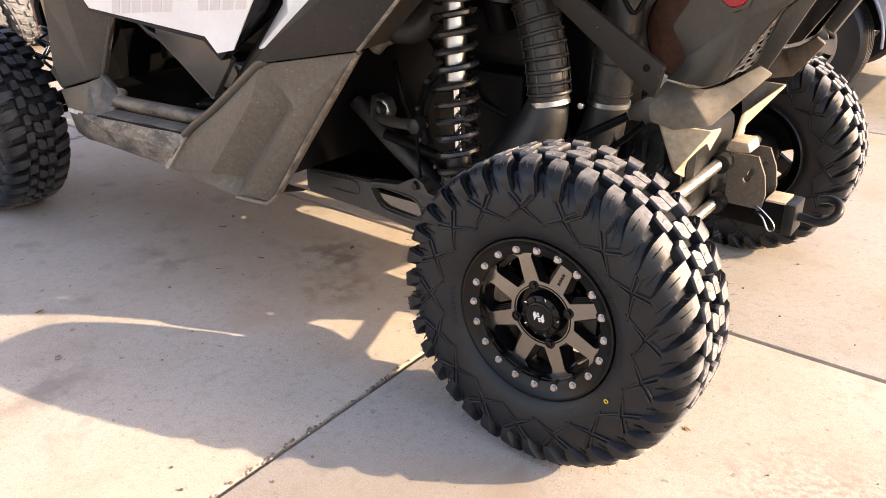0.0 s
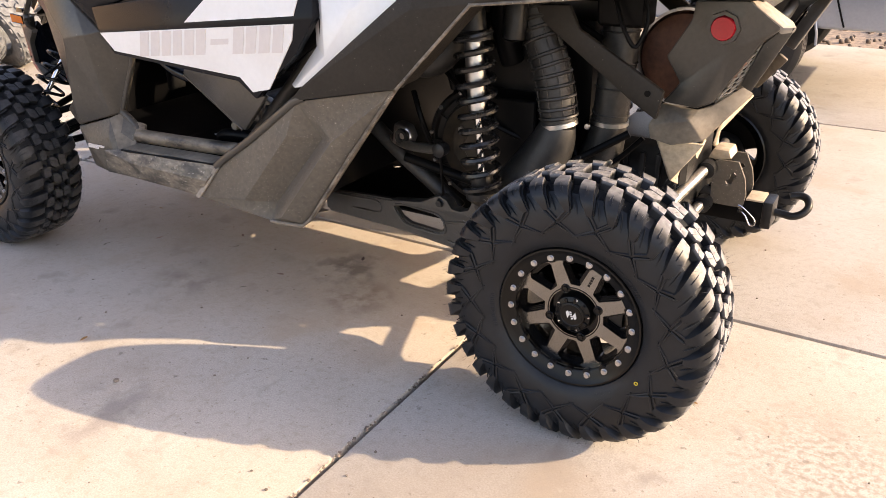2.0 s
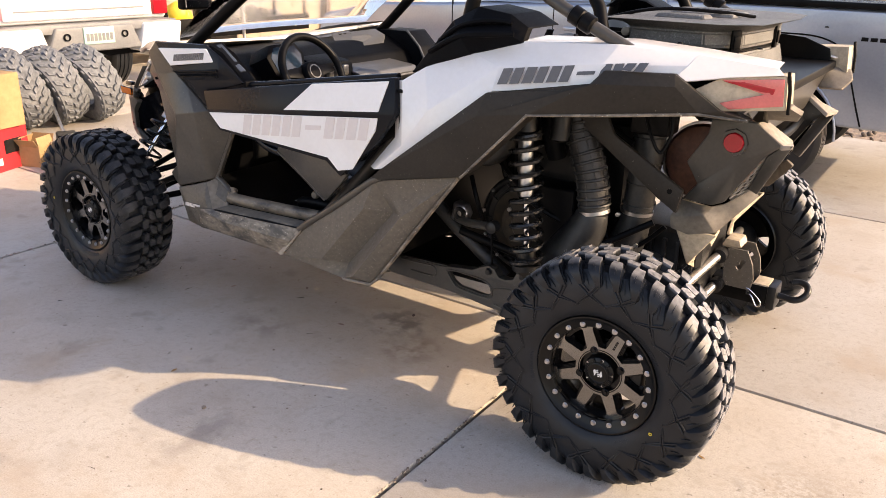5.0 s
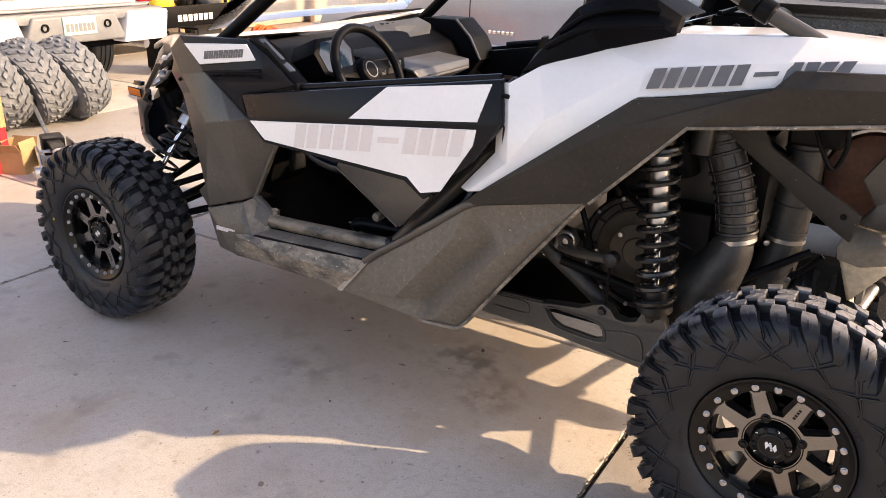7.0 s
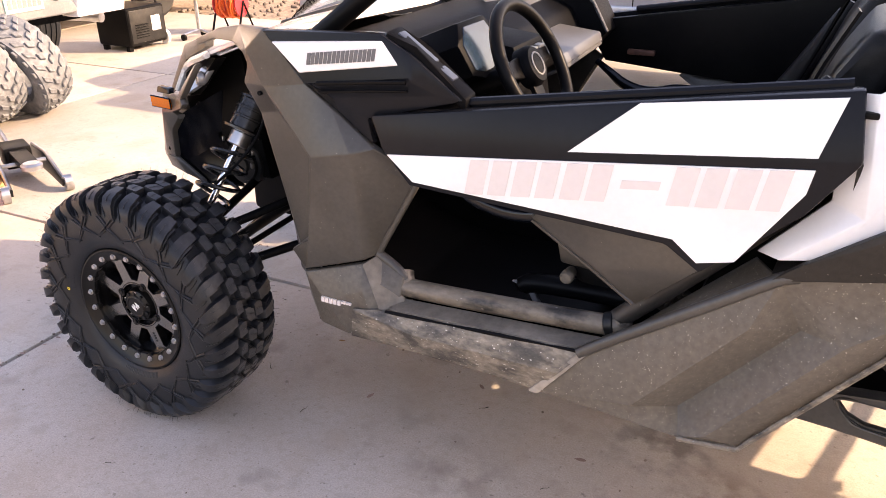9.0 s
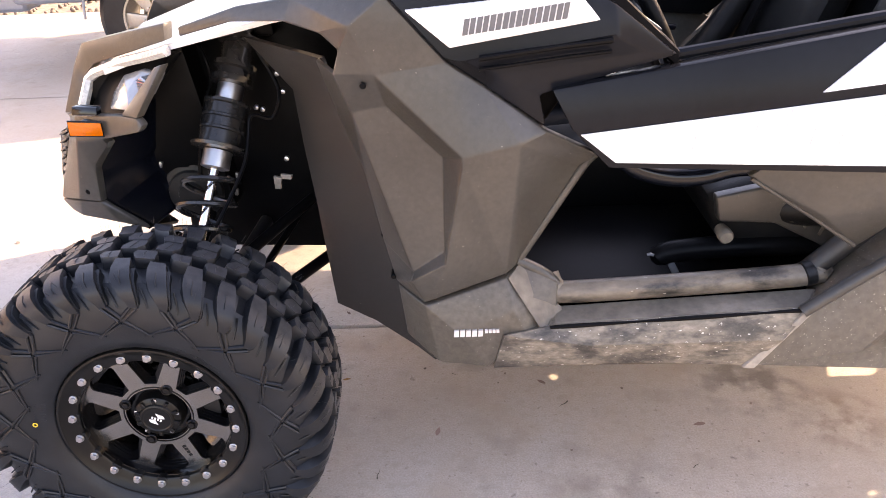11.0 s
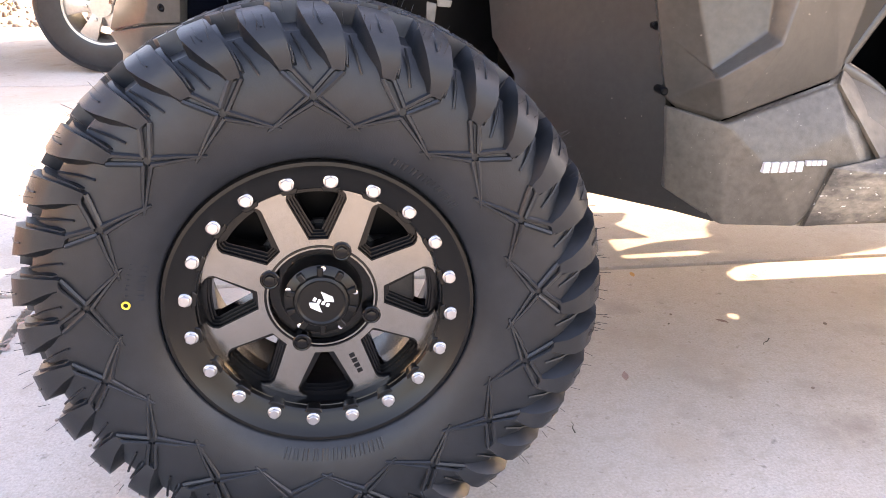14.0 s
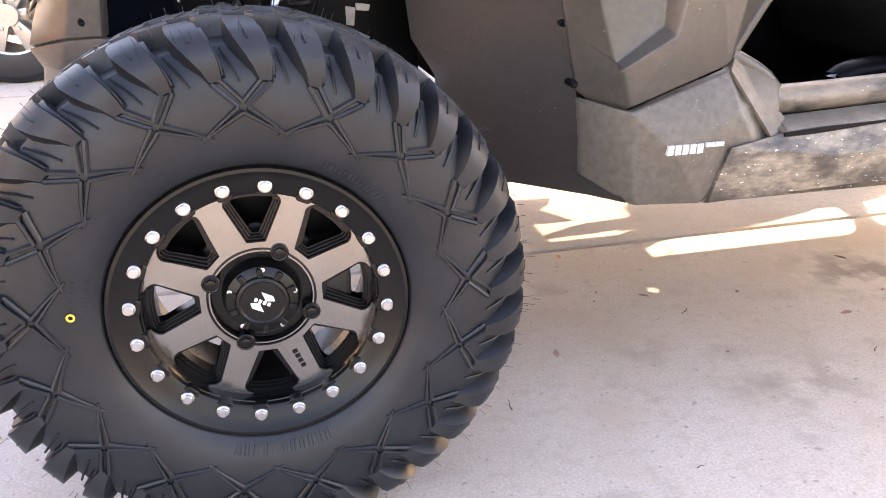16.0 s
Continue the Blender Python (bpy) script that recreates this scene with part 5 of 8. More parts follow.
def glyph_bars(cells, x0, x1, z_at, height, place, slant=0.18, solid=()):
    """A maker's word as plain slanted bars, two to a sign; a short dash where solid."""
    bm = bmesh.new()
    width = (x1 - x0) / cells
    for k in range(cells):
        a = x0 + k * width
        spans = ((0.10, 0.80, 0.38, 0.60),) if k in solid else ((0.0, 0.40, 0.0, 1.0), (0.50, 0.88, 0.0, 1.0))
        for u0, u1, v0, v1 in spans:
            pts = []
            for u, v in ((u0, v0), (u1, v0), (u1, v1), (u0, v1)):
                x = a + u * width + slant * v * height
                pts.append(place(x, z_at(x) + v * height))
            prism(bm, pts, (0, 0.002, 0))
    return bm


both("door_print", lambda: glyph_bars(6, -1.565, -0.925, lambda x: 0.883 + (x + 1.56) * 0.108, 0.076, lambda x, z: (x, door_y(x, z) - 0.0058, z), solid=(3,)), GHOST, "faint grey maker's print as plain bars")


def lower_door():
    P = {"a": (-1.43, 0.095, 0.832), "b": (-1.19, 0.105, 0.668), "c": (-1.09, 0.085, 0.765), "d": (-1.055, 0.075, 0.800), "e": (-1.13, 0.072, 0.848), "f": (-1.40, 0.080, 0.862), "m": (-1.28, 0.083, 0.75)}
    return shell(P, ["a m e f", "a b m", "m b c", "m c d e"], (0, 0.02, 0), 0.004)


both("lower_door_cover", lower_door, PLASTIC)
both("cover_crease", lambda: tube([(-1.425, 0.094, 0.828), (-1.30, 0.099, 0.745), (-1.195, 0.103, 0.672)], 0.0045, 8), PLASTIC)
both("door_hinge_pin", lambda: box(bmesh.new(), (-0.838, 0.084, 1.122), (-0.812, 0.100, 1.134), 0.004), BLACK)
both("door_latch", lambda: box(bmesh.new(), (-0.83, 0.085, 0.98), (-0.79, 0.13, 1.05), 0.008), DARKMETAL)
both("door_inner", lambda: prism(bmesh.new(), [(-1.79, 0.12, 1.01), (-0.85, 0.13, 1.155), (-0.85, 0.13, 0.98), (-1.10, 0.12, 0.82), (-1.70, 0.115, 0.87)], (0, 0.03, 0), 0.008), BLACK)
both("door_top_rail", lambda: tube([(-1.60, 0.125, 1.060), (-0.86, 0.130, 1.170)], 0.011, 10), GLOSS)


# ---- front fender, dash side panel, rocker, skirt ----
def front_fender():
    """Moulded fender: a shoulder facet over a ridge, a sunken panel with a ledge under it, a flank to the door opening."""
    P = {
        "tip": (-2.525, 0.300, 1.103), "fr": (-2.525, 0.300, 1.084), "ap": (-2.405, 0.243, 1.121), "o0": (-2.392, 0.252, 1.148), "o1": (-2.278, 0.205, 1.170), "q1": (-2.294, 0.188, 1.130), "q2": (-2.221, 0.142, 1.116), "b1": (-2.188, 0.119, 1.091), "n": (-2.201, 0.110, 1.053), "c": (-2.165, 0.088, 1.138), "t": (-2.100, 0.084, 1.192),
        "e0": (-2.250, 0.240, 1.045), "e1": (-2.217, 0.212, 0.958), "e2": (-2.167, 0.180, 0.835), "e3": (-2.138, 0.163, 0.690), "e4": (-2.116, 0.163, 0.588), "e5": (-2.060, 0.150, 0.545),
        "V": (-2.126, 0.092, 1.053), "B": (-1.972, 0.047, 0.906), "A": (-1.866, 0.060, 0.925), "Q": (-2.008, 0.108, 0.887), "pl": (-2.176, 0.132, 0.972), "pr": (-2.110, 0.118, 0.988),
        "C": (-2.080, 0.080, 0.633), "C2": (-2.078, 0.113, 0.637), "D": (-2.011, 0.062, 0.680), "D2": (-2.010, 0.100, 0.690), "J": (-2.055, 0.096, 0.572), "K": (-1.884, 0.116, 0.624),
        "ok": (-1.741, 0.146, 0.842), "o2": (-1.858, 0.150, 0.632), "d3": (-1.999, 0.086, 1.074), "d2": (-1.924, 0.088, 1.021), "lo": (-1.818, 0.088, 0.940), "r": (-1.716, 0.108, 0.882),
    }
    return shell(P, ["tip fr ap o0", "o0 ap q1 o1", "o1 q1 q2 c", "o1 c t", "q2 b1 c", "b1 n V c", "n e0 e1 pl", "n pl pr V", "c V d3 t", "V B A d2 d3", "d2 A lo", "V pr Q B", "pl C2 D2 Q pr", "Q D2 D B", "C2 C D D2",
                     "pl e1 e2", "pl e2 e3 C2", "C2 e3 e4 C", "C e4 J", "e4 e5 J", "D C J", "B D J K", "B K A", "A K o2 ok", "A ok r lo"], (0.004, 0.018, 0), 0.006, 3)


both("front_fender", front_fender, PLASTIC, "dusty dark moulded plastic fender", 24)
both("fender_lip", lambda: tube([(-1.716, 0.112, 0.886), (-1.736, 0.143, 0.846), (-1.795, 0.147, 0.745), (-1.860, 0.151, 0.634)], 0.0085, 12, 4), PLASTIC)


def fender_liner():
    P = {"e0": (-2.247, 0.252, 1.045), "e1": (-2.213, 0.224, 0.960), "e2": (-2.163, 0.192, 0.835), "e3": (-2.134, 0.176, 0.690), "e4": (-2.112, 0.176, 0.590), "e5": (-2.104, 0.170, 0.510), "rr": (-2.080, 0.170, 0.412),
         "l0": (-2.440, 0.470, 1.040), "l1": (-2.345, 0.465, 0.920), "l2": (-2.335, 0.460, 0.790), "l3": (-2.318, 0.450, 0.640), "c1": (-2.181, 0.245, 0.694), "c2": (-2.269, 0.345, 0.597), "tl": (-2.296, 0.365, 0.590), "bl": (-2.280, 0.358, 0.415), "mid": (-2.180, 0.285, 0.408), "h1": (-2.040, 0.118, 0.412)}
    return shell(P, ["e0 e1 l1 l0", "e1 e2 l2 l1", "e2 e3 c1", "e2 c1 l2", "c1 c2 l3 l2", "e3 e4 c2 c1", "c2 tl l3", "e4 e5 mid c2", "c2 mid bl tl", "e5 rr mid", "e5 h1 rr"], (0.012, 0.010, 0), 0.0)


both("wheel_well_liner", fender_liner, GRIME, "dusty dark plastic wheel well liner", 60)


def dash_side():
    P = {"a": (-2.098, 0.072, 1.190), "b": (-1.780, 0.078, 1.202), "c": (-1.706, 0.080, 1.163), "d": (-1.590, 0.090, 1.070), "e": (-1.830, 0.090, 1.006), "f": (-1.924, 0.090, 1.022), "g": (-1.999, 0.088, 1.076), "l": (-1.818, 0.091, 0.945),
         "m": (-1.700, 0.066, 1.110), "n": (-1.972, 0.058, 1.082), "p": (-1.905, 0.074, 1.048), "q": (-1.650, 0.090, 1.075)}
    return shell(P, ["a g n m c b", "c m q d", "n g f p", "n p q m", "p f l e", "p e d q"], (0, 0.03, 0), 0.006)


both("dash_side_panel", dash_side, GLOSS, "satin black panel beside the dash", 28, far=False)


def panel_y(x, z):
    return 0.0705 + (0.0785 - 0.0705) * (x + 2.07) / 0.29 - 0.09 * max(0, 1.195 + 0.02 * (x + 2.07) - z) - 0.0045


NOSE_DECAL = [(-2.064, 1.167), (-1.774, 1.187), (-1.732, 1.139), (-1.990, 1.103)]
both("name_panel", lambda: prism(bmesh.new(), [(x, panel_y(x, z), z) for x, z in NOSE_DECAL], (0, 0.012, 0), 0.002, 1), DECAL, "white panel beside the dash", far=False)
both("name_print", lambda: glyph_bars(8, -1.968, -1.788, lambda x: 1.123 + (x + 1.968) * 0.12, 0.026, lambda x, z: (x, panel_y(x, z) - 0.0016, z)), INK, "dark model name as plain bars", far=False)
for z_, r_ in ((1.084, 0.0050), (1.064, 0.0035)):
    both("panel_groove", lambda z_=z_, r_=r_: tube([(-1.940, 0.0570 + 0.2 * (1.084 - z_), z_), (-1.80, 0.0610 + 0.2 * (1.084 - z_), z_ + 0.015), (-1.712, 0.0640 + 0.25 * (1.084 - z_), z_ + 0.022)], r_, 8), BLACK, far=False)



def rocker_front():
    P = {"a": (-2.112, 0.161, 0.578), "g": (-2.055, 0.092, 0.566), "c": (-1.886, 0.112, 0.616), "s": (-1.860, 0.147, 0.630), "i": (-2.100, 0.166, 0.450), "h": (-2.030, 0.112, 0.408), "v": (-1.925, 0.088, 0.410),
         "m": (-1.874, 0.084, 0.555), "f": (-1.846, 0.072, 0.500), "e": (-1.782, 0.108, 0.518), "d": (-1.778, 0.132, 0.590), "d2": (-1.77, 0.155, 0.50), "w": (-1.985, 0.078, 0.500)}
    return shell(P, ["a i h g", "g h w", "h v w", "g w m c", "w v f m", "m f e", "c m e d s", "e d2 d"], (0, 0.02, 0), 0.012, 3)


both("opening_lip", lambda: shell({"k": (-1.884, 0.108, 0.617), "s": (-1.858, 0.143, 0.633), "t": (-1.750, 0.114, 0.514), "u": (-1.814, 0.072, 0.506)}, ["k u t s"], (0, 0.010, -0.004), 0.003, 2), TANDUST, "pale worn lip at the front of the door opening", 20)
both("rocker_front", rocker_front, ROCKER, "dusty dark plastic rocker end", 30)
for k in range(5):
    x = -1.998 + 0.0125 * k
    part("rocker_mark", prism(bmesh.new(), [(x, 0.0752, 0.4985), (x + 0.0095, 0.0752, 0.4990), (x + 0.0105, 0.0752, 0.5135), (x + 0.001, 0.0752, 0.5130)], (0, 0.010, 0)), GHOST, buggy, "small white print bar")
for k in range(4):
    x = -1.934 + 0.0080 * k
    part("rocker_mark", box(bmesh.new(), (x, 0.0730, 0.5080), (x + 0.0060, 0.0820, 0.5145)), GHOST, buggy, "small white print bar")


def rocker():
    P = {"a": (-1.895, 0.066, 0.505), "b": (-1.800, 0.074, 0.520), "c": (-1.275, 0.060, 0.552), "d": (-1.388, 0.050, 0.424), "e": (-1.62, 0.062, 0.430), "f": (-1.915, 0.082, 0.412), "m": (-1.33, 0.038, 0.492), "n": (-1.72, 0.050, 0.485),
         "b2": (-1.79, 0.128, 0.530), "c2": (-1.235, 0.128, 0.554), "f2": (-1.88, 0.30, 0.36), "d2": (-1.36, 0.30, 0.35)}
    return shell(P, ["a n b", "a f e n", "n e d m", "n m c b", "b c c2 b2", "f f2 d2 d e"], (0, 0.012, -0.004), 0.006, 2)


both("rocker_panel", rocker, SILL, "mud-scuffed dark rocker panel below the door", 24)
both("sill_step", lambda: prism(bmesh.new(), [(-1.790, 0.080, 0.5235), (-1.285, 0.066, 0.5545), (-1.240, 0.128, 0.5585), (-1.780, 0.128, 0.5345)], (0, 0, -0.010), 0.003), TANDUST, "pale dusty step along the sill")
both("sill_groove", lambda: tube([(-1.80, 0.0735, 0.517), (-1.55, 0.066, 0.533), (-1.29, 0.0600, 0.549)], lambda q: 0.0022 + 0.0028 * abs(math.sin(7 * q + 0.6)), 8, 8), BLACK)


def skirt():
    P = {"a": (-1.272, 0.060, 0.554), "b": (-1.385, 0.048, 0.425), "c": (-1.060, 0.052, 0.400), "t": (-0.932, 0.068, 0.408), "u": (-0.905, 0.085, 0.44), "v": (-0.560, 0.068, 0.882), "w": (-0.915, 0.058, 0.808), "x": (-1.150, 0.068, 0.640),
         "l0": (-1.165, 0.042, 0.455), "l1": (-0.955, 0.044, 0.700), "g0": (-1.073, 0.100, 0.448), "g1": (-0.865, 0.105, 0.690), "r0": (-1.005, 0.040, 0.428), "r1": (-0.785, 0.044, 0.705),
         "b2": (-1.36, 0.30, 0.35), "c2": (-1.04, 0.30, 0.35), "x2": (-1.16, 0.165, 0.615), "a2": (-1.255, 0.145, 0.526), "w2": (-0.97, 0.16, 0.80)}
    return shell(P, ["a b l0", "a l0 l1 x", "x l1 w", "l0 g0 g1 l1", "l1 g1 w", "b c g0 l0", "c r0 g0", "g0 r0 r1 g1", "g1 r1 v w", "c t r0", "t u v r1 r0", "b b2 c2 c", "a x x2 a2", "x w w2 x2"], (0, 0.014, 0.0), 0.010, 3)


both("rear_skirt", skirt, DUSTY, "dust-speckled dark plastic skirt ahead of the rear wheel")
both("skirt_lip", lambda: tube([(-1.292, 0.060, 0.545), (-1.235, 0.062, 0.588), (-1.150, 0.068, 0.645), (-1.03, 0.064, 0.730), (-0.925, 0.062, 0.806), (-0.885, 0.066, 0.822)], 0.0135, 12, 4), PLASTIC)
both("skirt_edge", lambda: tube([(-1.06, 0.046, 0.402), (-0.94, 0.060, 0.404), (-0.914, 0.074, 0.428), (-0.74, 0.066, 0.655), (-0.565, 0.066, 0.878)], 0.006, 8), SILL)
both("rocker_strap", lambda: prism(bmesh.new(), [(-1.402, 0.040, 0.423), (-1.378, 0.039, 0.421), (-1.268, 0.051, 0.553), (-1.288, 0.051, 0.552)], (0, 0.012, 0), 0.004), PALE_DUST_SUN, "pale worn joint strip")
both("sill_frame", lambda: tube([(-1.862, 0.152, 0.634), (-1.810, 0.150, 0.606), (-1.782, 0.146, 0.580), (-1.772, 0.142, 0.552)], 0.0125, 14, 4), PLASTIC, "worn rounded edge of the door opening")
both("sill_tube", lambda: tube([(-1.795, 0.168, 0.588), (-1.782, 0.152, 0.566), (-1.745, 0.147, 0.557), (-1.28, 0.150, 0.577), (-1.225, 0.155, 0.592)], 0.0245, 18, 5), MUDTUBE, "mud-stained round sill tube")
both("sill_tube_end", lambda: along((-1.262, 0.150, 0.579), (-1.240, 0.152, 0.585), [(0.024, 0), (0.0275, 0.1), (0.0275, 0.9), (0.024, 1)]), DARKMETAL)
both("cage_upright", lambda: tube([(-1.25, 0.160, 0.580), (-1.19, 0.160, 0.640), (-1.01, 0.155, 0.825), (-0.90, 0.160, 0.96), (-0.86, 0.17, 1.14)], 0.024, 14, 4), GRIME)
both("sill_ledge", lambda: prism(bmesh.new(), [(-1.80, 0.165, 0.522), (-1.23, 0.165, 0.546), (-1.23, 0.30, 0.49), (-1.84, 0.30, 0.475)], (0, 0, -0.02), 0.005), BLACK)


# ---- cabin: floor, walls, seats, dash ----
def holed_plate(xs, ys, z0, z1, holes, radius):
    """A flat plate on a grid of cells, with a round hole through each named cell."""
    bm = bmesh.new()
    for i in range(len(xs) - 1):
        for j in range(len(ys) - 1):
            x0, x1, y0, y1 = xs[i], xs[i + 1], ys[j], ys[j + 1]
            if (i, j) not in holes:
                for z in (z0, z1):
                    bm.faces.new([bm.verts.new(p) for p in ((x0, y0, z), (x1, y0, z), (x1, y1, z), (x0, y1, z))])
                continue
            cx, cy = (x0 + x1) / 2, (y0 + y1) / 2
            rings = {}
            for z in (z0, z1):
                out, inn = [], []
                for k in range(16):
                    a = 2 * math.pi * k / 16
                    ca, sa = math.cos(a), math.sin(a)
                    m = max(abs(ca), abs(sa))
                    out.append(bm.verts.new((cx + ca / m * (x1 - x0) / 2, cy + sa / m * (y1 - y0) / 2, z)))
                    inn.append(bm.verts.new((cx + ca * radius, cy + sa * radius, z)))
                for k in range(16):
                    bm.faces.new((out[k], out[(k + 1) % 16], inn[(k + 1) % 16], inn[k]))
                rings[z] = inn
            for k in range(16):
                bm.faces.new((rings[z0][k], rings[z0][(k + 1) % 16], rings[z1][(k + 1) % 16], rings[z1][k]))
    box(bm, (xs[0], ys[0] - 0.012, z0), (xs[-1], ys[0], z1))
    box(bm, (xs[0], ys[-1], z0), (xs[-1], ys[-1] + 0.012, z1))
    bmesh.ops.remove_doubles(bm, verts=bm.verts, dist=0.0002)
    bmesh.ops.recalc_face_normals(bm, faces=bm.faces)
    return bm


part("skid_plate", holed_plate([-2.15, -1.223, -1.163, -1.111, -1.053, -0.995, -0.93], [0.46, 0.626, 0.686, 0.760, 0.822, 0.851, 0.911, 2 * MID - 0.46], 0.352, 0.360, ((1, 1), (1, 3), (3, 3), (4, 5)), 0.018), BLACK, buggy, "black skid plate with drain holes")
part("engine_skid", holed_plate([-0.925, -0.375, -0.315, -0.27], [0.445, 0.866, 0.926, 1.050], 0.352, 0.360, ((1, 1),), 0.021), BLACK, buggy, "narrow black skid plate under the engine")
part("cabin_floor", prism(bmesh.new(), [(-2.09, 0.22, 0.56), (-1.85, 0.22, 0.47), (-1.20, 0.22, 0.47), (-1.05, 0.22, 0.55), (-1.05, 0.22, 0.44), (-1.2, 0.22, 0.40), (-1.9, 0.22, 0.40), (-2.10, 0.22, 0.50)], (0, 2 * (MID - 0.22), 0), 0.006), BLACK, buggy)
part("firewall", prism(bmesh.new(), [(-2.16, 0.40, 0.50), (-2.02, 0.40, 1.125), (-2.06, 0.40, 1.140), (-2.20, 0.40, 0.50)], (0, 2 * (MID - 0.40), 0), 0.006), BLACK, buggy)
both("kick_panel", lambda: prism(bmesh.new(), [(-2.03, 0.158, 0.46), (-2.17, 0.42, 0.46), (-2.08, 0.42, 1.12), (-1.98, 0.158, 1.12)], (0.02, 0, 0)), BLACK)
part("rear_bulkhead", prism(bmesh.new(), [(-1.005, 0.17, 0.462), (-0.72, 0.17, 1.22), (-0.67, 0.17, 1.22), (-0.945, 0.17, 0.462)], (0, 2 * (MID - 0.17), 0), 0.006), BLACK, buggy)
part("tunnel", prism(bmesh.new(), [(-2.1, 0.74, 0.46), (-1.0, 0.74, 0.46), (-1.0, 0.74, 0.72), (-1.55, 0.74, 0.66), (-2.1, 0.74, 0.62)], (0, 0.20, 0), 0.02), BLACK, buggy)


def seat_pan():
    P = [(-1.43, 0.30, 0.690), (-1.29, 0.30, 0.735), (-1.08, 0.30, 0.690), (-1.06, 0.30, 0.54), (-1.38, 0.30, 0.56)]
    return prism(bmesh.new(), P, (0, 0.40, 0), 0.045, 4)


def seat_shell():
    """The moulded side of the seat's base with a row of slanted ribs."""
    bm = prism(bmesh.new(), [(-1.425, 0.262, 0.712), (-1.412, 0.262, 0.652), (-1.290, 0.262, 0.644), (-1.115, 0.262, 0.552), (-1.080, 0.262, 0.610), (-1.235, 0.262, 0.734), (-1.330, 0.262, 0.732)], (0, 0.03, 0), 0.008, 3)
    for k in range(5):
        u = 0.14 * k / 4
        sweep(bm, [(-1.275 + u, 0.260, 0.725 - 0.55 * u), (-1.245 + u, 0.256, 0.690 - 0.60 * u), (-1.255 + u, 0.260, 0.650 - 0.52 * u)], 0.007, 6)
    return bm


def seat_back():
    return prism(bmesh.new(), [(-1.10, 0.28, 0.60), (-0.90, 0.28, 1.14), (-0.84, 0.30, 1.24), (-0.76, 0.30, 1.22), (-0.82, 0.28, 1.05), (-0.98, 0.28, 0.56)], (0, 0.42, 0), 0.035, 3)


both("seat_cushion", seat_pan, FOAM, "dark vinyl seat cushion")
both("seat_shell", seat_shell, PLASTIC, "grey moulded seat base with ribs")
both("seat_pivot", lambda: lathe(bmesh.new(), [(0.010, 0.30), (0.014, 0.296), (0.017, 0.268), (0.017, 0.256), (0.013, 0.250), (0.0005, 0.249)], 16, "y", (-1.393, 0, 0.618)), TANDUST, "dusty seat pivot bolt")
both("seat_rail", lambda: tube([(-1.53, 0.31, 0.530), (-1.49, 0.31, 0.556), (-1.30, 0.31, 0.566), (-1.12, 0.31, 0.560)], lambda q: 0.012 + 0.014 * min(1, q * 6), 14, 4), BLACK)
both("rail_bracket", lambda: prism(bmesh.new(), [(-1.552, 0.295, 0.555), (-1.505, 0.295, 0.566), (-1.462, 0.295, 0.488), (-1.480, 0.295, 0.485), (-1.510, 0.295, 0.545)], (0, 0.012, 0), 0.002), BUMPERGREY)
both("door_pull_trim", lambda: tube([(-1.720, 0.175, 0.872), (-1.660, 0.195, 0.838), (-1.610, 0.205, 0.806), (-1.545, 0.215, 0.786), (-1.480, 0.215, 0.786), (-1.410, 0.210, 0.802), (-1.310, 0.200, 0.800), (-1.20, 0.190, 0.790)], lambda q: 0.010 + 0.012 * math.sin(math.pi * q), 14, 5), WETBLACK, "glossy blue-black door trim")
both("seat_back", seat_back, FOAM, "dark vinyl seat back")
both("seat_bolster", lambda: tube([(-1.28, 0.31, 0.660), (-1.25, 0.29, 0.672), (-1.15, 0.28, 0.70), (-1.02, 0.285, 0.90), (-0.90, 0.30, 1.14)], lambda q: 0.012 + 0.036 * math.sin(math.pi * q) ** 0.5, 14, 5), FOAM)
both("seat_belt", lambda: prism(bmesh.new(), [(-1.055, 0.40, 0.78), (-0.915, 0.40, 1.15), (-0.87, 0.40, 1.25), (-0.875, 0.45, 1.25), (-0.92, 0.45, 1.15), (-1.06, 0.45, 0.78)], (-0.006, 0, 0.003)), BLACK)

part("dash", prism(bmesh.new(), [(-2.06, 0.16, 1.145), (-1.93, 0.16, 1.130), (-1.80, 0.16, 1.075), (-1.76, 0.16, 1.00), (-1.86, 0.16, 0.86), (-2.08, 0.16, 0.90)], (0, 2 * (MID - 0.16), 0), 0.018, 3), DASHBLACK, buggy)


def dash_edge():
    """The blue-black switch strip along the near end of the dash."""
    return prism(bmesh.new(), [(-1.770, 0.086, 1.205), (-1.700, 0.090, 1.172), (-1.585, 0.098, 1.074), (-1.585, 0.150, 1.078), (-1.700, 0.150, 1.178), (-1.770, 0.150, 1.210)], (0.0, 0.0, -0.03), 0.006)


both("switch_strip", dash_edge, DASHBLACK, far=False)
for u0, u1 in ((0.10, 0.55), (0.62, 0.80)):
    c0, c1 = Vector((-1.770, 0, 1.210)).lerp(Vector((-1.585, 0, 1.080)), u0), Vector((-1.770, 0, 1.210)).lerp(Vector((-1.585, 0, 1.080)), u1)
    part("switch_plate", prism(bmesh.new(), [(c0.x, 0.104, c0.z), (c1.x, 0.106, c1.z), (c1.x, 0.134, c1.z), (c0.x, 0.132, c0.z)], (0.004, 0, 0.006), 0.003), SWITCHBLUE, buggy, "blue-grey switch plate")

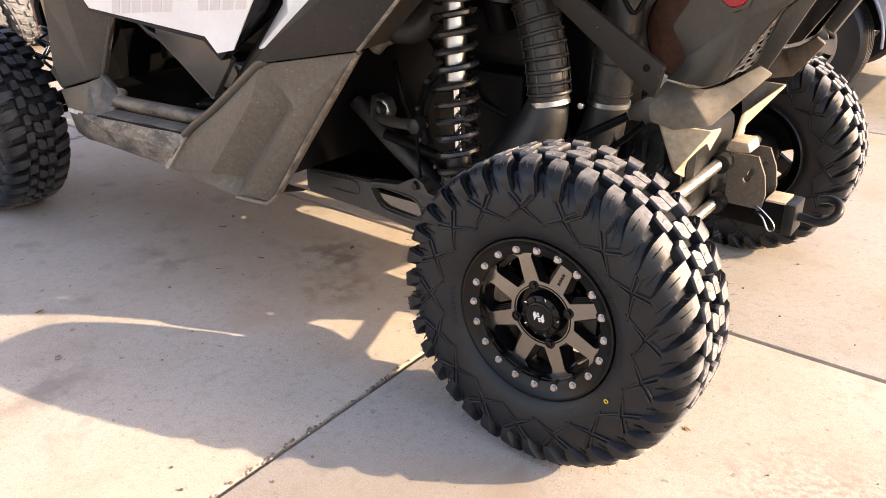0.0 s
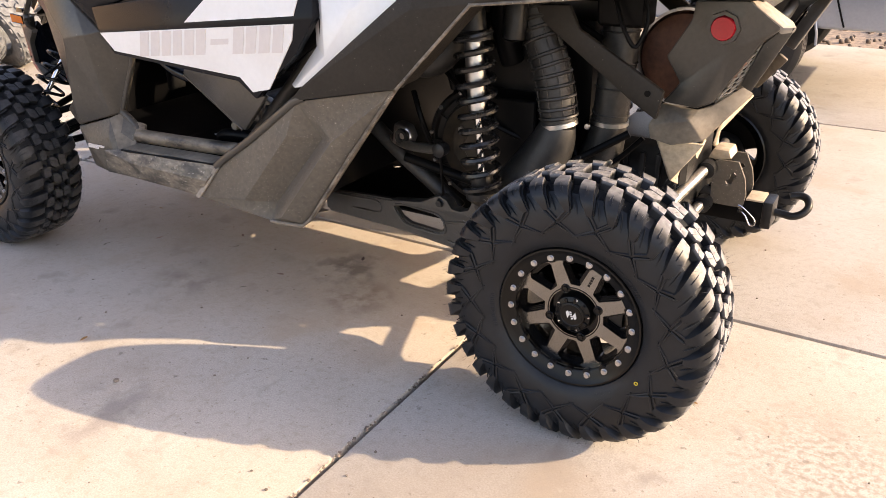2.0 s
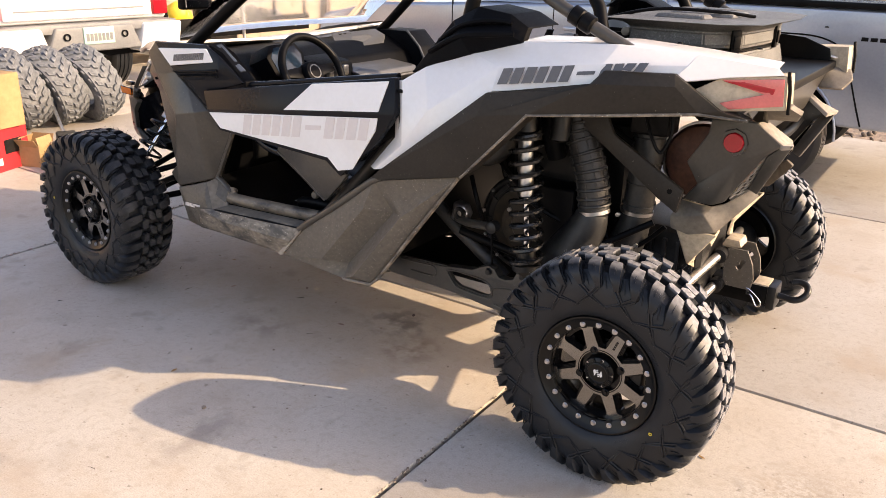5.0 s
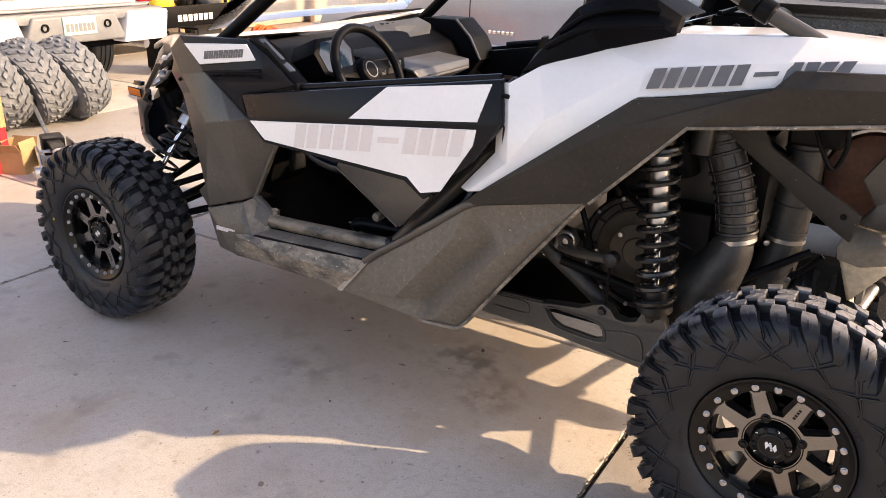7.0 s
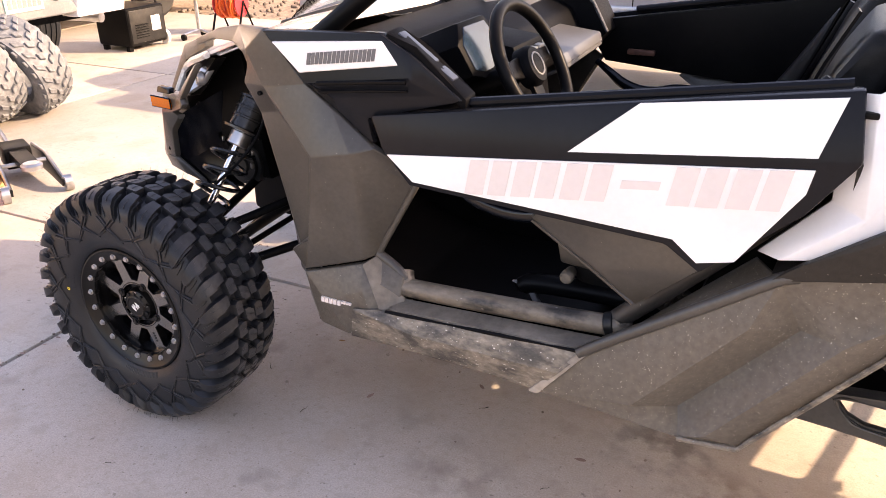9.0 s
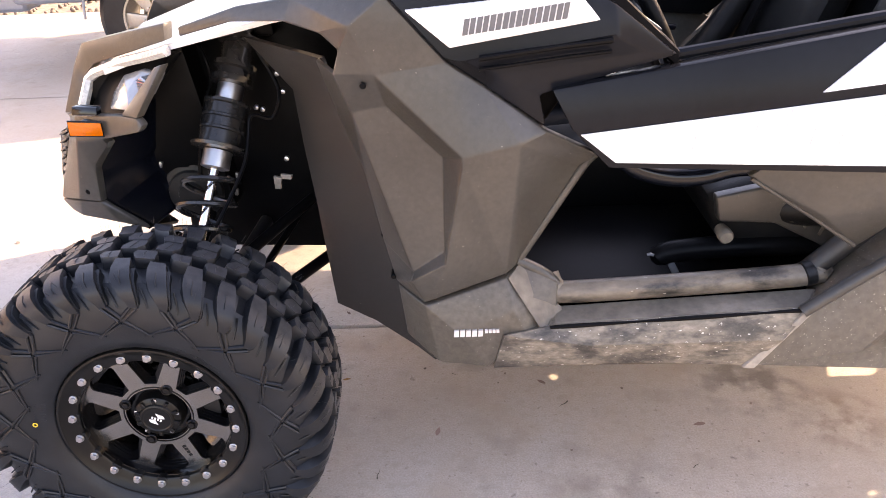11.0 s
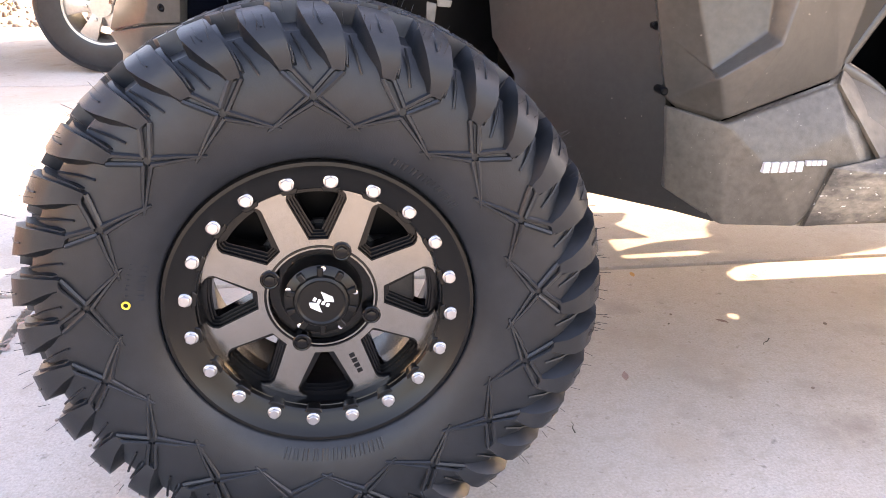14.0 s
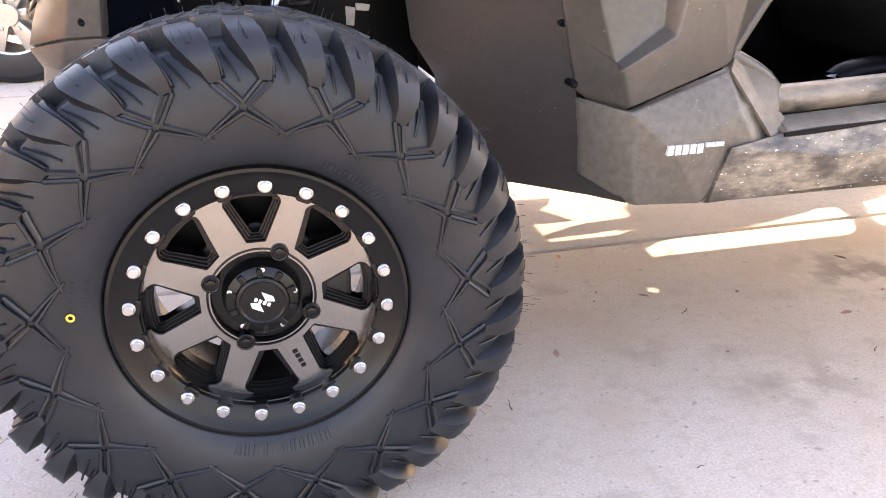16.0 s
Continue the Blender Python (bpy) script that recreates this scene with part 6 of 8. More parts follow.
GAUGE_AT = Matrix.Translation((-1.74, 0.455, 1.105)) @ Matrix.Rotation(radians(-22), 4, "Y")
GAUGE_EDGE = [(-0.075, 0.072), (0.075, 0.072), (0.112, 0.020), (0.088, -0.062), (0.030, -0.080), (-0.030, -0.080), (-0.088, -0.062), (-0.112, 0.020)]
bm = prism(bmesh.new(), [(-0.10, y, z) for y, z in GAUGE_EDGE], (0.126, 0, 0), 0.010, 2)
pod = part("gauge_pod", move(bm, GAUGE_AT), DASHBLACK, buggy)
bm = prism(bmesh.new(), [(0.0245, y * 0.80, z * 0.80) for y, z in GAUGE_EDGE], (0.004, 0, 0), 0.001, 1)
part("gauge_screen", move(bm, GAUGE_AT), SCREEN, pod, "glossy bluish gauge glass")

WHEEL_AT, WHEEL_TILT = Vector((-1.575, 0.465, 1.075)), -28
wm = Matrix.Translation(WHEEL_AT) @ Matrix.Rotation(radians(WHEEL_TILT), 4, "Y")
bm = bmesh.new()
rim = []
for k in range(40):
    a = 2 * math.pi * k / 40
    rr = 0.160 if math.sin(a) > -0.75 else 0.152
    rim.append((0, rr * math.cos(a) * 1.03, rr * math.sin(a)))
sweep(bm, rim, 0.0165, 12, True)
steer = part("steering_wheel", move(bm, wm), BLACK, buggy, "thick black steering wheel")
bm = bmesh.new()
prism(bm, [(-0.01, -0.145, 0.030), (-0.01, -0.04, 0.035), (-0.01, -0.04, -0.02), (-0.01, -0.145, -0.002)], (-0.014, 0, 0), 0.004)
prism(bm, [(-0.01, 0.145, 0.030), (-0.01, 0.04, 0.035), (-0.01, 0.04, -0.02), (-0.01, 0.145, -0.002)], (-0.014, 0, 0), 0.004)
prism(bm, [(-0.01, -0.022, -0.14), (-0.01, 0.022, -0.14), (-0.01, 0.03, 0.0), (-0.01, -0.03, 0.0)], (-0.014, 0, 0), 0.004)
part("wheel_spoke", move(bm, wm), BLACK, steer)
bm = lathe(bmesh.new(), [(0.052, -0.03), (0.052, 0.0), (0.044, 0.012), (0.034, 0.013), (0.0005, 0.014)], 28, "x")
part("wheel_hub", move(bm, wm), DASHBLACK, steer)
bm = lathe(bmesh.new(), [(0.031, 0.0135), (0.030, 0.0155), (0.027, 0.0155), (0.026, 0.0135)], 24, "x", closed=True)
part("hub_badge", move(bm, wm), BUMPERGREY, steer)
part("steering_column", tube([(-1.60, 0.465, 1.06), (-1.90, 0.465, 0.94)], 0.026, 12), BLACK, buggy)
part("centre_console", prism(bmesh.new(), [(-1.86, 0.64, 1.10), (-1.70, 0.64, 1.08), (-1.66, 0.64, 0.86), (-1.9, 0.64, 0.84)], (0, 0.22, 0), 0.015), DASHBLACK, buggy)
for k in range(3):
    part("toggle", box(bmesh.new(), (-1.695, 0.67 + 0.05 * k, 1.02), (-1.672, 0.702 + 0.05 * k, 1.065), 0.004), ALLOY, buggy, "bright toggle switch")
P = {"a": (-1.864, 0.86, 1.060), "b": (-1.864, 1.22, 1.060), "c": (-1.655, 1.30, 1.018), "d": (-1.640, 0.84, 1.022), "e": (-1.640, 1.28, 0.992), "f": (-1.622, 0.86, 0.992), "g": (-1.76, 0.86, 0.93), "h": (-1.76, 1.26, 0.93)}
part("glove_box", shell(P, ["a d c b", "d f e c", "f g h e"], (0, 0, -0.012), 0.008, 3), DASHGREY, buggy, "silver-grey passenger dash panel")
P = {"a": (-2.00, 1.05, 1.162), "b": (-1.965, 1.35, 1.172), "c": (-1.875, 1.30, 1.062), "d": (-1.865, 0.97, 1.062), "e": (-1.880, 1.33, 1.150)}
part("dash_vent_panel", shell(P, ["a d c e b"], (0, 0, -0.012), 0.004), DASHGREY, buggy, "silver-grey vent panel")
for k in range(18):
    a, b = k % 6, k // 6
    part("vent_hole", lathe(bmesh.new(), [(0.0005, 0.004), (0.013, 0.004), (0.013, 0.0)], 6, "z", (-1.992 + 0.030 * b + 0.008 * a * 0.3, 1.10 + 0.034 * a + 0.017 * (b % 2), 1.157 - 0.032 * b)), BLACK, buggy)
part("far_dash_cheek", prism(bmesh.new(), [(-2.02, 1.42, 1.135), (-1.98, 1.42, 1.165), (-1.800, 1.42, 1.167), (-1.721, 1.42, 1.093), (-1.665, 1.42, 0.995), (-1.75, 1.42, 0.90), (-1.96, 1.42, 0.90)], (0, 0.16, 0), 0.008), DASHBLACK, buggy)
part("cheek_trim", tube([(-1.800, 1.418, 1.168), (-1.721, 1.418, 1.094), (-1.665, 1.418, 0.996)], 0.006, 8), DASHGREY, buggy)
part("red_seat_strap", box(bmesh.new(), (-1.61, 1.50, 0.905), (-1.51, 1.52, 0.925), 0.006), RUST, buggy, "red pull strap")
both("shift_knob", lambda: lathe(bmesh.new(), [(0.012, 0.70), (0.012, 0.80), (0.024, 0.82), (0.026, 0.85), (0.016, 0.87), (0.0005, 0.872)], 16, "z", (-1.42, 0.75, 0)), BLACK, far=False)
part("pedal", box(bmesh.new(), (-2.02, 0.50, 0.62), (-2.0, 0.58, 0.72), 0.006), DARKMETAL, buggy)

# hood and windshield
P = {"a": (-2.06, 0.13, 1.190), "b": (-2.33, 0.26, 1.125), "c": (-2.60, 0.42, 1.04), "d": (-2.78, 0.50, 0.97), "a2": (-2.06, MID, 1.162), "b2": (-2.33, MID, 1.135), "c2": (-2.60, MID, 1.070), "d2": (-2.80, MID, 1.000)}
both("hood", lambda: shell(P, ["a a2 b2 b", "b b2 c2 c", "c c2 d2 d"], (0, 0, -0.014), 0.005), WHITE, "white hood panel")
bm = bmesh.new()
rows = []
for i in range(7):
    s = i / 6
    rows.append([bm.verts.new((-2.12 + 0.26 * s - 0.10 * (1 - ((j - 4) / 4) ** 2), 0.22 + (2 * MID - 0.44) * j / 8, 1.195 + 0.175 * math.sin(s * 1.3))) for j in range(9)])
for i in range(6):
    for j in range(8):
        bm.faces.new((rows[i][j], rows[i][j + 1], rows[i + 1][j + 1], rows[i + 1][j]))
shield = part("windshield", bm, CLEAR, buggy, "clear low half windshield", 80)
shield.modifiers.new("thick", "SOLIDIFY").thickness = 0.004
shield.visible_shadow = False

# roll cage
both("cage_front_post", lambda: tube([(-2.04, 0.19, 1.150), (-1.97, 0.20, 1.200), (-1.72, 0.25, 1.395), (-1.40, 0.30, 1.62), (-1.20, 0.31, 1.66)], 0.024, 14, 4), BLACK, "black roll cage tube")
both("cage_roof_rail", lambda: tube([(-1.20, 0.31, 1.66), (-0.75, 0.31, 1.66), (-0.62, 0.28, 1.60)], 0.024, 14, 4), BLACK)
both("cage_rear_post", lambda: tube([(-0.62, 0.28, 1.60), (-0.345, 0.20, 1.445), (-0.085, 0.225, 1.312), (-0.05, 0.24, 1.28)], 0.0195, 14, 4), PLASTIC, "dusty roll cage tube")
both("cage_middle_post", lambda: tube([(-0.62, 0.28, 1.62), (-0.66, 0.24, 1.35), (-0.74, 0.22, 1.10)], 0.024, 14, 3), BLACK)
both("cage_brace", lambda: tube([(-0.25, 0.40, 1.32), (-0.29, 0.44, 1.41), (-0.42, 0.46, 1.60)], 0.022, 12), BLACK)
both("cage_clamp", lambda: move(lathe(bmesh.new(), [(0.020, -0.04), (0.028, -0.036), (0.028, -0.004), (0.024, 0.0), (0.028, 0.004), (0.028, 0.036), (0.020, 0.04)], 20, "x"), Matrix.Translation((-0.235, 0.20, 1.390)) @ Matrix.Rotation(radians(26.5), 4, "Y")), BLACK)
part("cage_cross_bar", tube([(-0.62, 0.28, 1.60), (-0.62, 2 * MID - 0.28, 1.60)], 0.024, 12), BLACK, buggy)
part("cage_front_bar", tube([(-1.30, 0.31, 1.65), (-1.30, 2 * MID - 0.31, 1.65)], 0.024, 12), BLACK, buggy)
both("mirror_head", lambda: prism(bmesh.new(), [(-1.90, 0.075, 1.325), (-1.88, 0.195, 1.325), (-1.86, 0.215, 1.42), (-1.88, 0.06, 1.42)], (-0.03, 0, 0.0), 0.012, 3), BLACK)
both("mirror_glass", lambda: prism(bmesh.new(), [(-1.8875, 0.085, 1.336), (-1.8685, 0.187, 1.336), (-1.852, 0.203, 1.412), (-1.870, 0.073, 1.412)], (0.004, 0, 0.0)), CHROME)


# ---- rear quarter, scoop, flare, tail lamps ----
def quarter():
    P = {
        "w0": (-0.925, 0.068, 0.846), "w1": (-0.800, 0.066, 0.950), "w2": (-0.818, 0.092, 1.165), "w3": (-0.745, 0.120, 1.212), "w4": (-0.580, 0.150, 1.272), "w5": (-0.410, 0.165, 1.318), "w6": (-0.110, 0.195, 1.330), "w7": (0.100, 0.255, 1.316), "w8": (0.308, 0.305, 1.293),
        "v0": (-0.855, 0.062, 0.862), "v1": (-0.455, 0.066, 1.172), "v2": (-0.165, 0.138, 1.208), "v3": (0.040, 0.190, 1.235), "v4": (0.200, 0.248, 1.262), "v5": (0.330, 0.290, 1.276),
        "s0": (-0.968, 0.104, 0.842), "s1": (-0.858, 0.104, 0.965), "s2": (-0.868, 0.120, 1.158),
        "m1": (-0.700, 0.072, 1.080), "m2": (-0.450, 0.094, 1.245), "m3": (-0.140, 0.152, 1.275), "m4": (0.090, 0.212, 1.286),
        "x5": (-0.41, 0.33, 1.325), "x6": (-0.11, 0.36, 1.335), "x7": (0.10, 0.37, 1.322), "x8": (0.30, 0.40, 1.300), "w3i": (-0.74, 0.30, 1.235), "w4i": (-0.58, 0.32, 1.285),
    }
    return shell(P, ["s0 w0 w1 s1", "s1 w1 w2 s2", "w0 v0 m1 w1", "w1 m1 w3 w2", "v0 v1 m2 m1", "m1 m2 w4 w3", "m2 m3 w6 w5 w4", "v1 v2 m3 m2", "v2 v3 m4 m3", "m3 m4 w7 w6", "v3 v4 v5 w8 w7 m4", "w3 w4 w4i w3i", "w4 w5 x5 w4i", "w5 w6 x6 x5", "w6 w7 x7 x6", "w7 w8 x8 x7"], (0, 0.018, -0.004), 0.010, 3)


part("rear_quarter_panel", quarter(), WHITE, buggy, "glossy white rear quarter panel", 22)
far_quarter = flip(quarter(), MID)
for v in far_quarter.verts:
    if v.co.x > -0.35:
        v.co.z -= 0.10 * (v.co.x + 0.35)
part("rear_quarter_panel", far_quarter, WHITE, buggy, "glossy white rear quarter panel", 22)


def quarter_y(x, z):
    """The white skin where the maker's print lies."""
    base = 0.066 + (0.152 - 0.066) * max(0, min(1, (x + 0.455) / 0.315))
    return base + (z - 1.172 - 0.114 * (x + 0.455)) * 0.29 - 0.006


both("quarter_print", lambda: glyph_bars(6, -0.435, -0.005, lambda x: 1.196 + (x + 0.435) * 0.115, 0.046, lambda x, z: (x, quarter_y(x, z) - 0.010, max(z, 1.266) if x > -0.078 else z), 0.25, (3,)), INK, "charcoal maker's print as plain bars")


def scoop():
    P = {"a": (-0.800, 0.120, 1.190), "b": (-0.672, 0.170, 1.362), "c": (-0.592, 0.195, 1.408), "d": (-0.470, 0.190, 1.392), "e": (-0.402, 0.180, 1.358), "f": (-0.408, 0.160, 1.314), "g": (-0.580, 0.140, 1.268), "m": (-0.60, 0.105, 1.315), "n": (-0.44, 0.135, 1.335),
         "b2": (-0.66, 0.36, 1.36), "c2": (-0.58, 0.36, 1.41), "e2": (-0.40, 0.36, 1.36), "d2": (-0.47, 0.36, 1.395)}
    return shell(P, ["a g m b", "b m c", "m n d c", "g f n m", "n f e d", "b c c2 b2", "c d d2 c2", "d e e2 d2"], (0.004, 0.02, -0.006), 0.006)


both("air_scoop", scoop, DASHBLACK, "dark plastic side air scoop", 25)
both("scoop_ridge", lambda: tube([(-0.735, 0.128, 1.262), (-0.62, 0.118, 1.318), (-0.50, 0.124, 1.335), (-0.43, 0.140, 1.338)], lambda q: 0.012 - 0.008 * abs(q - 0.5), 8, 4), DASHBLACK)
both("scoop_ridge", lambda: tube([(-0.70, 0.135, 1.300), (-0.62, 0.138, 1.352), (-0.52, 0.150, 1.372), (-0.45, 0.160, 1.368)], lambda q: 0.010 - 0.006 * abs(q - 0.5), 8, 4), DASHBLACK)


def flare():
    P = {
        "a": (-0.935, 0.052, 0.808), "b": (-0.885, 0.046, 0.852), "c": (-0.455, 0.034, 1.172), "d": (-0.170, 0.108, 1.206), "e": (-0.120, 0.124, 1.262), "f": (0.066, 0.180, 1.265), "g": (0.190, 0.222, 1.172), "h": (0.265, 0.254, 1.150),
        "i": (0.135, 0.216, 1.158), "j": (-0.322, 0.050, 1.120), "k": (-0.545, 0.044, 0.890),
        "m": (-0.48, 0.024, 1.10), "n": (-0.14, 0.098, 1.225), "o": (0.075, 0.170, 1.232),
        "k2": (-0.545, 0.135, 0.895), "j2": (-0.322, 0.160, 1.128), "i2": (0.135, 0.320, 1.165), "a2": (-0.93, 0.13, 0.815),
    }
    return shell(P, ["a k m b", "b m c", "c m n d", "m k j", "m j n", "d n e", "n o f e", "n j i o", "o i g f", "g i h", "k a a2 k2", "j k k2 j2", "i j j2 i2"], (0, 0.016, 0.0), 0.005, 2)


both("rear_fender_flare", flare, FLARE, "dusty dark plastic fender flare over the rear wheel", 28)
both("flare_lip", lambda: tube([(-0.545, 0.046, 0.889), (-0.322, 0.052, 1.118), (-0.10, 0.130, 1.135), (0.135, 0.217, 1.156), (0.262, 0.255, 1.148)], 0.005, 8), SILL)

both("bed_cheek", lambda: prism(bmesh.new(), [(-0.05, 0.385, 1.19), (0.26, 0.405, 1.15), (0.292, 0.405, 1.19), (0.275, 0.405, 1.264), (0.181, 0.400, 1.298), (-0.05, 0.365, 1.312)], (0, 0.012, 0), 0.004), BLACK)

# tail lamp: a dark-edged housing with a red V-shaped lens and a pale inner lens
both("tail_housing", lambda: prism(bmesh.new(), [(0.110, 0.230, 1.222), (0.180, 0.252, 1.262), (0.336, 0.297, 1.274), (0.345, 0.300, 1.180), (0.180, 0.252, 1.165)], (0.0, 0.10, 0), 0.006), SUNLIT_DUST, "tan tail lamp housing")
both("tail_lens", lambda: prism(bmesh.new(), [(0.176, 0.243, 1.254), (0.332, 0.291, 1.266), (0.338, 0.294, 1.192), (0.205, 0.251, 1.174), (0.180, 0.243, 1.190), (0.288, 0.276, 1.222)], (0, 0.012, 0), 0.003), PINK_LENS, "pinkish red angular tail lens")
both("lens_arm", lambda: prism(bmesh.new(), [(0.182, 0.2440, 1.251), (0.235, 0.2600, 1.252), (0.314, 0.2838, 1.238), (0.310, 0.2830, 1.222), (0.290, 0.2768, 1.2255)], (0, 0.004, 0), 0.001), RED_LENS, "darker red lens arm")
both("tail_trim", lambda: tube([(0.338, 0.302, 1.286), (0.348, 0.304, 1.235), (0.352, 0.306, 1.170)], 0.005, 8), BLACK)
for x in (-0.58, -0.30, 0.02, 0.24):
    both("panel_rivet", lambda x=x: lathe(bmesh.new(), [(0.008, 0.0), (0.007, 0.004), (0.0005, 0.006)], 12, "z", (x, 0.30 + 0.1 * (x + 0.3), 1.333 if x > -0.5 else 1.288)), BLACK)


# ---- rear bumper ----
def bumper_side():
    P = {"a": (0.240, 0.455, 1.110), "k": (0.102, 0.478, 1.100), "j": (0.097, 0.480, 1.052), "i": (0.039, 0.482, 0.951), "h": (0.082, 0.486, 0.883), "g": (0.042, 0.476, 0.829), "f": (0.135, 0.478, 0.822), "e": (0.175, 0.486, 0.839), "d": (0.182, 0.490, 0.853), "c": (0.277, 0.478, 1.006), "b": (0.325, 0.462, 1.048), "m": (0.206, 0.470, 0.982)}
    return shell(P, ["a k j m", "j i h m", "h g f m", "f e d m", "m d c b", "a m b"], (0, 0.022, 0), 0.006, 2)


both("bumper_cheek", bumper_side, PLASTIC, "dusty dark plastic bumper cheek")


def bumper_wedge():
    P = {"g": (0.039, 0.490, 0.824), "f": (0.132, 0.502, 0.813), "e": (0.172, 0.515, 0.829), "n": (0.228, 0.575, 0.870), "m": (0.256, 0.585, 0.854), "r": (0.221, 0.535, 0.808), "w": (0.162, 0.480, 0.734), "v": (0.129, 0.448, 0.796), "o": (0.078, 0.470, 0.713), "p": (0.019, 0.470, 0.725), "q": (0.013, 0.462, 0.764)}
    return shell(P, ["g f v", "f e r w v", "e n m r", "g v q", "q v w o p"], (0.0, 0.014, -0.004), 0.005, 2)


both("bumper_wedge", bumper_wedge, TANDUST, "dusty plastic bumper corner")
# top edge: dust plus painted sunlight, paler than the cheek below
both("bumper_back", lambda: shell({"a": (0.240, 0.456, 1.109), "b": (0.325, 0.463, 1.047), "l": (0.354, 0.471, 1.053), "t": (0.332, 0.560, 1.051), "s": (0.254, 0.540, 1.106)}, ["a s t l b"], (-0.004, 0.004, -0.014), 0.003, 2), PALE_DUST_SUN, "dusty plastic rear bumper edge, paled as sunlit")
both("bumper_frame", lambda: shell({"b": (0.325, 0.463, 1.047), "l": (0.354, 0.470, 1.053), "m": (0.262, 0.520, 0.873), "n": (0.234, 0.515, 0.887), "c": (0.279, 0.490, 1.004)}, ["b l m n c"], (-0.004, 0.020, 0), 0.004, 2), PLASTIC, "dusty outer bumper frame")
both("grille_backing", lambda: prism(bmesh.new(), [(0.273, 0.509, 0.997), (0.182, 0.517, 0.845), (0.217, 0.537, 0.868), (0.279, 0.522, 0.996)], (0, 0.010, 0)), BLACK)
part("rear_panel", prism(bmesh.new(), [(0.285, 0.42, 1.19), (0.285, 2 * MID - 0.42, 1.19), (0.25, 2 * MID - 0.56, 1.06), (0.25, 0.56, 1.06)], (-0.02, 0, 0), 0.006), PLASTIC, buggy)
both("rear_wedge", lambda: prism(bmesh.new(), [(0.26, 0.40, 1.195), (0.352, 0.33, 1.182), (0.372, 0.40, 1.155), (0.352, 0.47, 1.125), (0.27, 0.46, 1.12)], (0, 0.03, 0.01), 0.006), TANDUST)
part("rear_frame_bar", tube([(0.24, 0.56, 1.02), (0.26, MID, 1.02), (0.24, 2 * MID - 0.56, 1.02)], 0.016, 12, 4), BLACK, buggy)
# honeycomb strip in the sloping rear face, its bars paled as if sunlit
for k in range(9):
    def comb(k=k):
        bm = bmesh.new()
        at = lambda u, v: Vector((0.182, 0.505, 0.845)).lerp(Vector((0.273, 0.497, 0.997)), u).lerp(Vector((0.217, 0.525, 0.868)).lerp(Vector((0.279, 0.510, 0.996)), u), v)
        zig = [at((k + 0.5) / 9 + (0.025 if j % 2 else -0.025), j / 3) for j in range(4)]
        sweep(bm, zig, 0.0030, 5)
        for j in range(k % 2, 4, 2):
            sweep(bm, [zig[j], at((k + 1.5) / 9 + (-0.025 if j % 2 else 0.025), j / 3)], 0.0022, 5)
        return bm
    both("grille_bar", comb, PALE_DUST_SUN)
both("tail_reflector", lambda: lathe(bmesh.new(), [(0.031, 0.48), (0.031, 0.452), (0.028, 0.4475), (0.0005, 0.4460)], 28, "y", (0.184, 0, 1.040)), RED_LENS, "round red reflector")
both("reflector_bezel", lambda: lathe(bmesh.new(), [(0.046, 0.478), (0.042, 0.4550), (0.033, 0.4550), (0.033, 0.478)], 8, "y", (0.184, 0, 1.040), closed=True), PLASTIC)
P = {"a": (0.030, 0.51, 0.712), "b": (0.160, 0.52, 0.712), "c": (0.115, 0.74, 0.660), "d": (0.092, 0.70, 0.575), "e": (0.084, 0.62, 0.545), "f": (0.068, 0.555, 0.578)}
# the sun on this plate is put into its cream colour
both("rear_guard_plate", lambda: shell(P, ["a f b", "b f c", "f e d c"], (-0.01, 0.012, 0), 0.005), SUNLIT_DUST, "dusty rear guard plate in a sunlit cream tone")


# ---- rear running gear ----
RS0, RS1 = (-0.398, 0.262, 0.525), (-0.458, 0.292, 1.130)
both("rear_spring", lambda: coil((-0.401, 0.263, 0.560), (-0.448, 0.287, 1.03), 0.052, 0.0092, 11), SPRING, "black coil spring")
both("rear_shock_shaft", lambda: along(RS0, RS1, [(0.0105, 0.02), (0.0105, 0.55)]), CHROME, "polished shock shaft")
both("rear_shock_body", lambda: along(RS0, RS1, [(0.020, 0.44), (0.027, 0.45), (0.027, 0.58), (0.0300, 0.585), (0.0300, 0.63), (0.027, 0.635), (0.027, 0.78)]), STEEL, "dull steel shock body")
both("rear_shock_cap", lambda: along(RS0, RS1, [(0.030, 0.76), (0.054, 0.765), (0.054, 0.80), (0.040, 0.81), (0.034, 0.98), (0.020, 1.0)]), DARKMETAL)
both("rear_spring_seat", lambda: along(RS0, RS1, [(0.020, -0.02), (0.050, 0.02), (0.050, 0.05), (0.030, 0.07), (0.034, 0.10), (0.030, 0.14), (0.012, 0.15)]), DARKMETAL)
both("shock_reservoir", lambda: along((-0.36, 0.36, 0.98), (-0.35, 0.38, 1.20), [(0.02, 0), (0.033, 0.03), (0.033, 0.9), (0.02, 1)]), DARKMETAL)


def arm_y(x):
    return 0.285 - 0.15 * (x + 0.55)


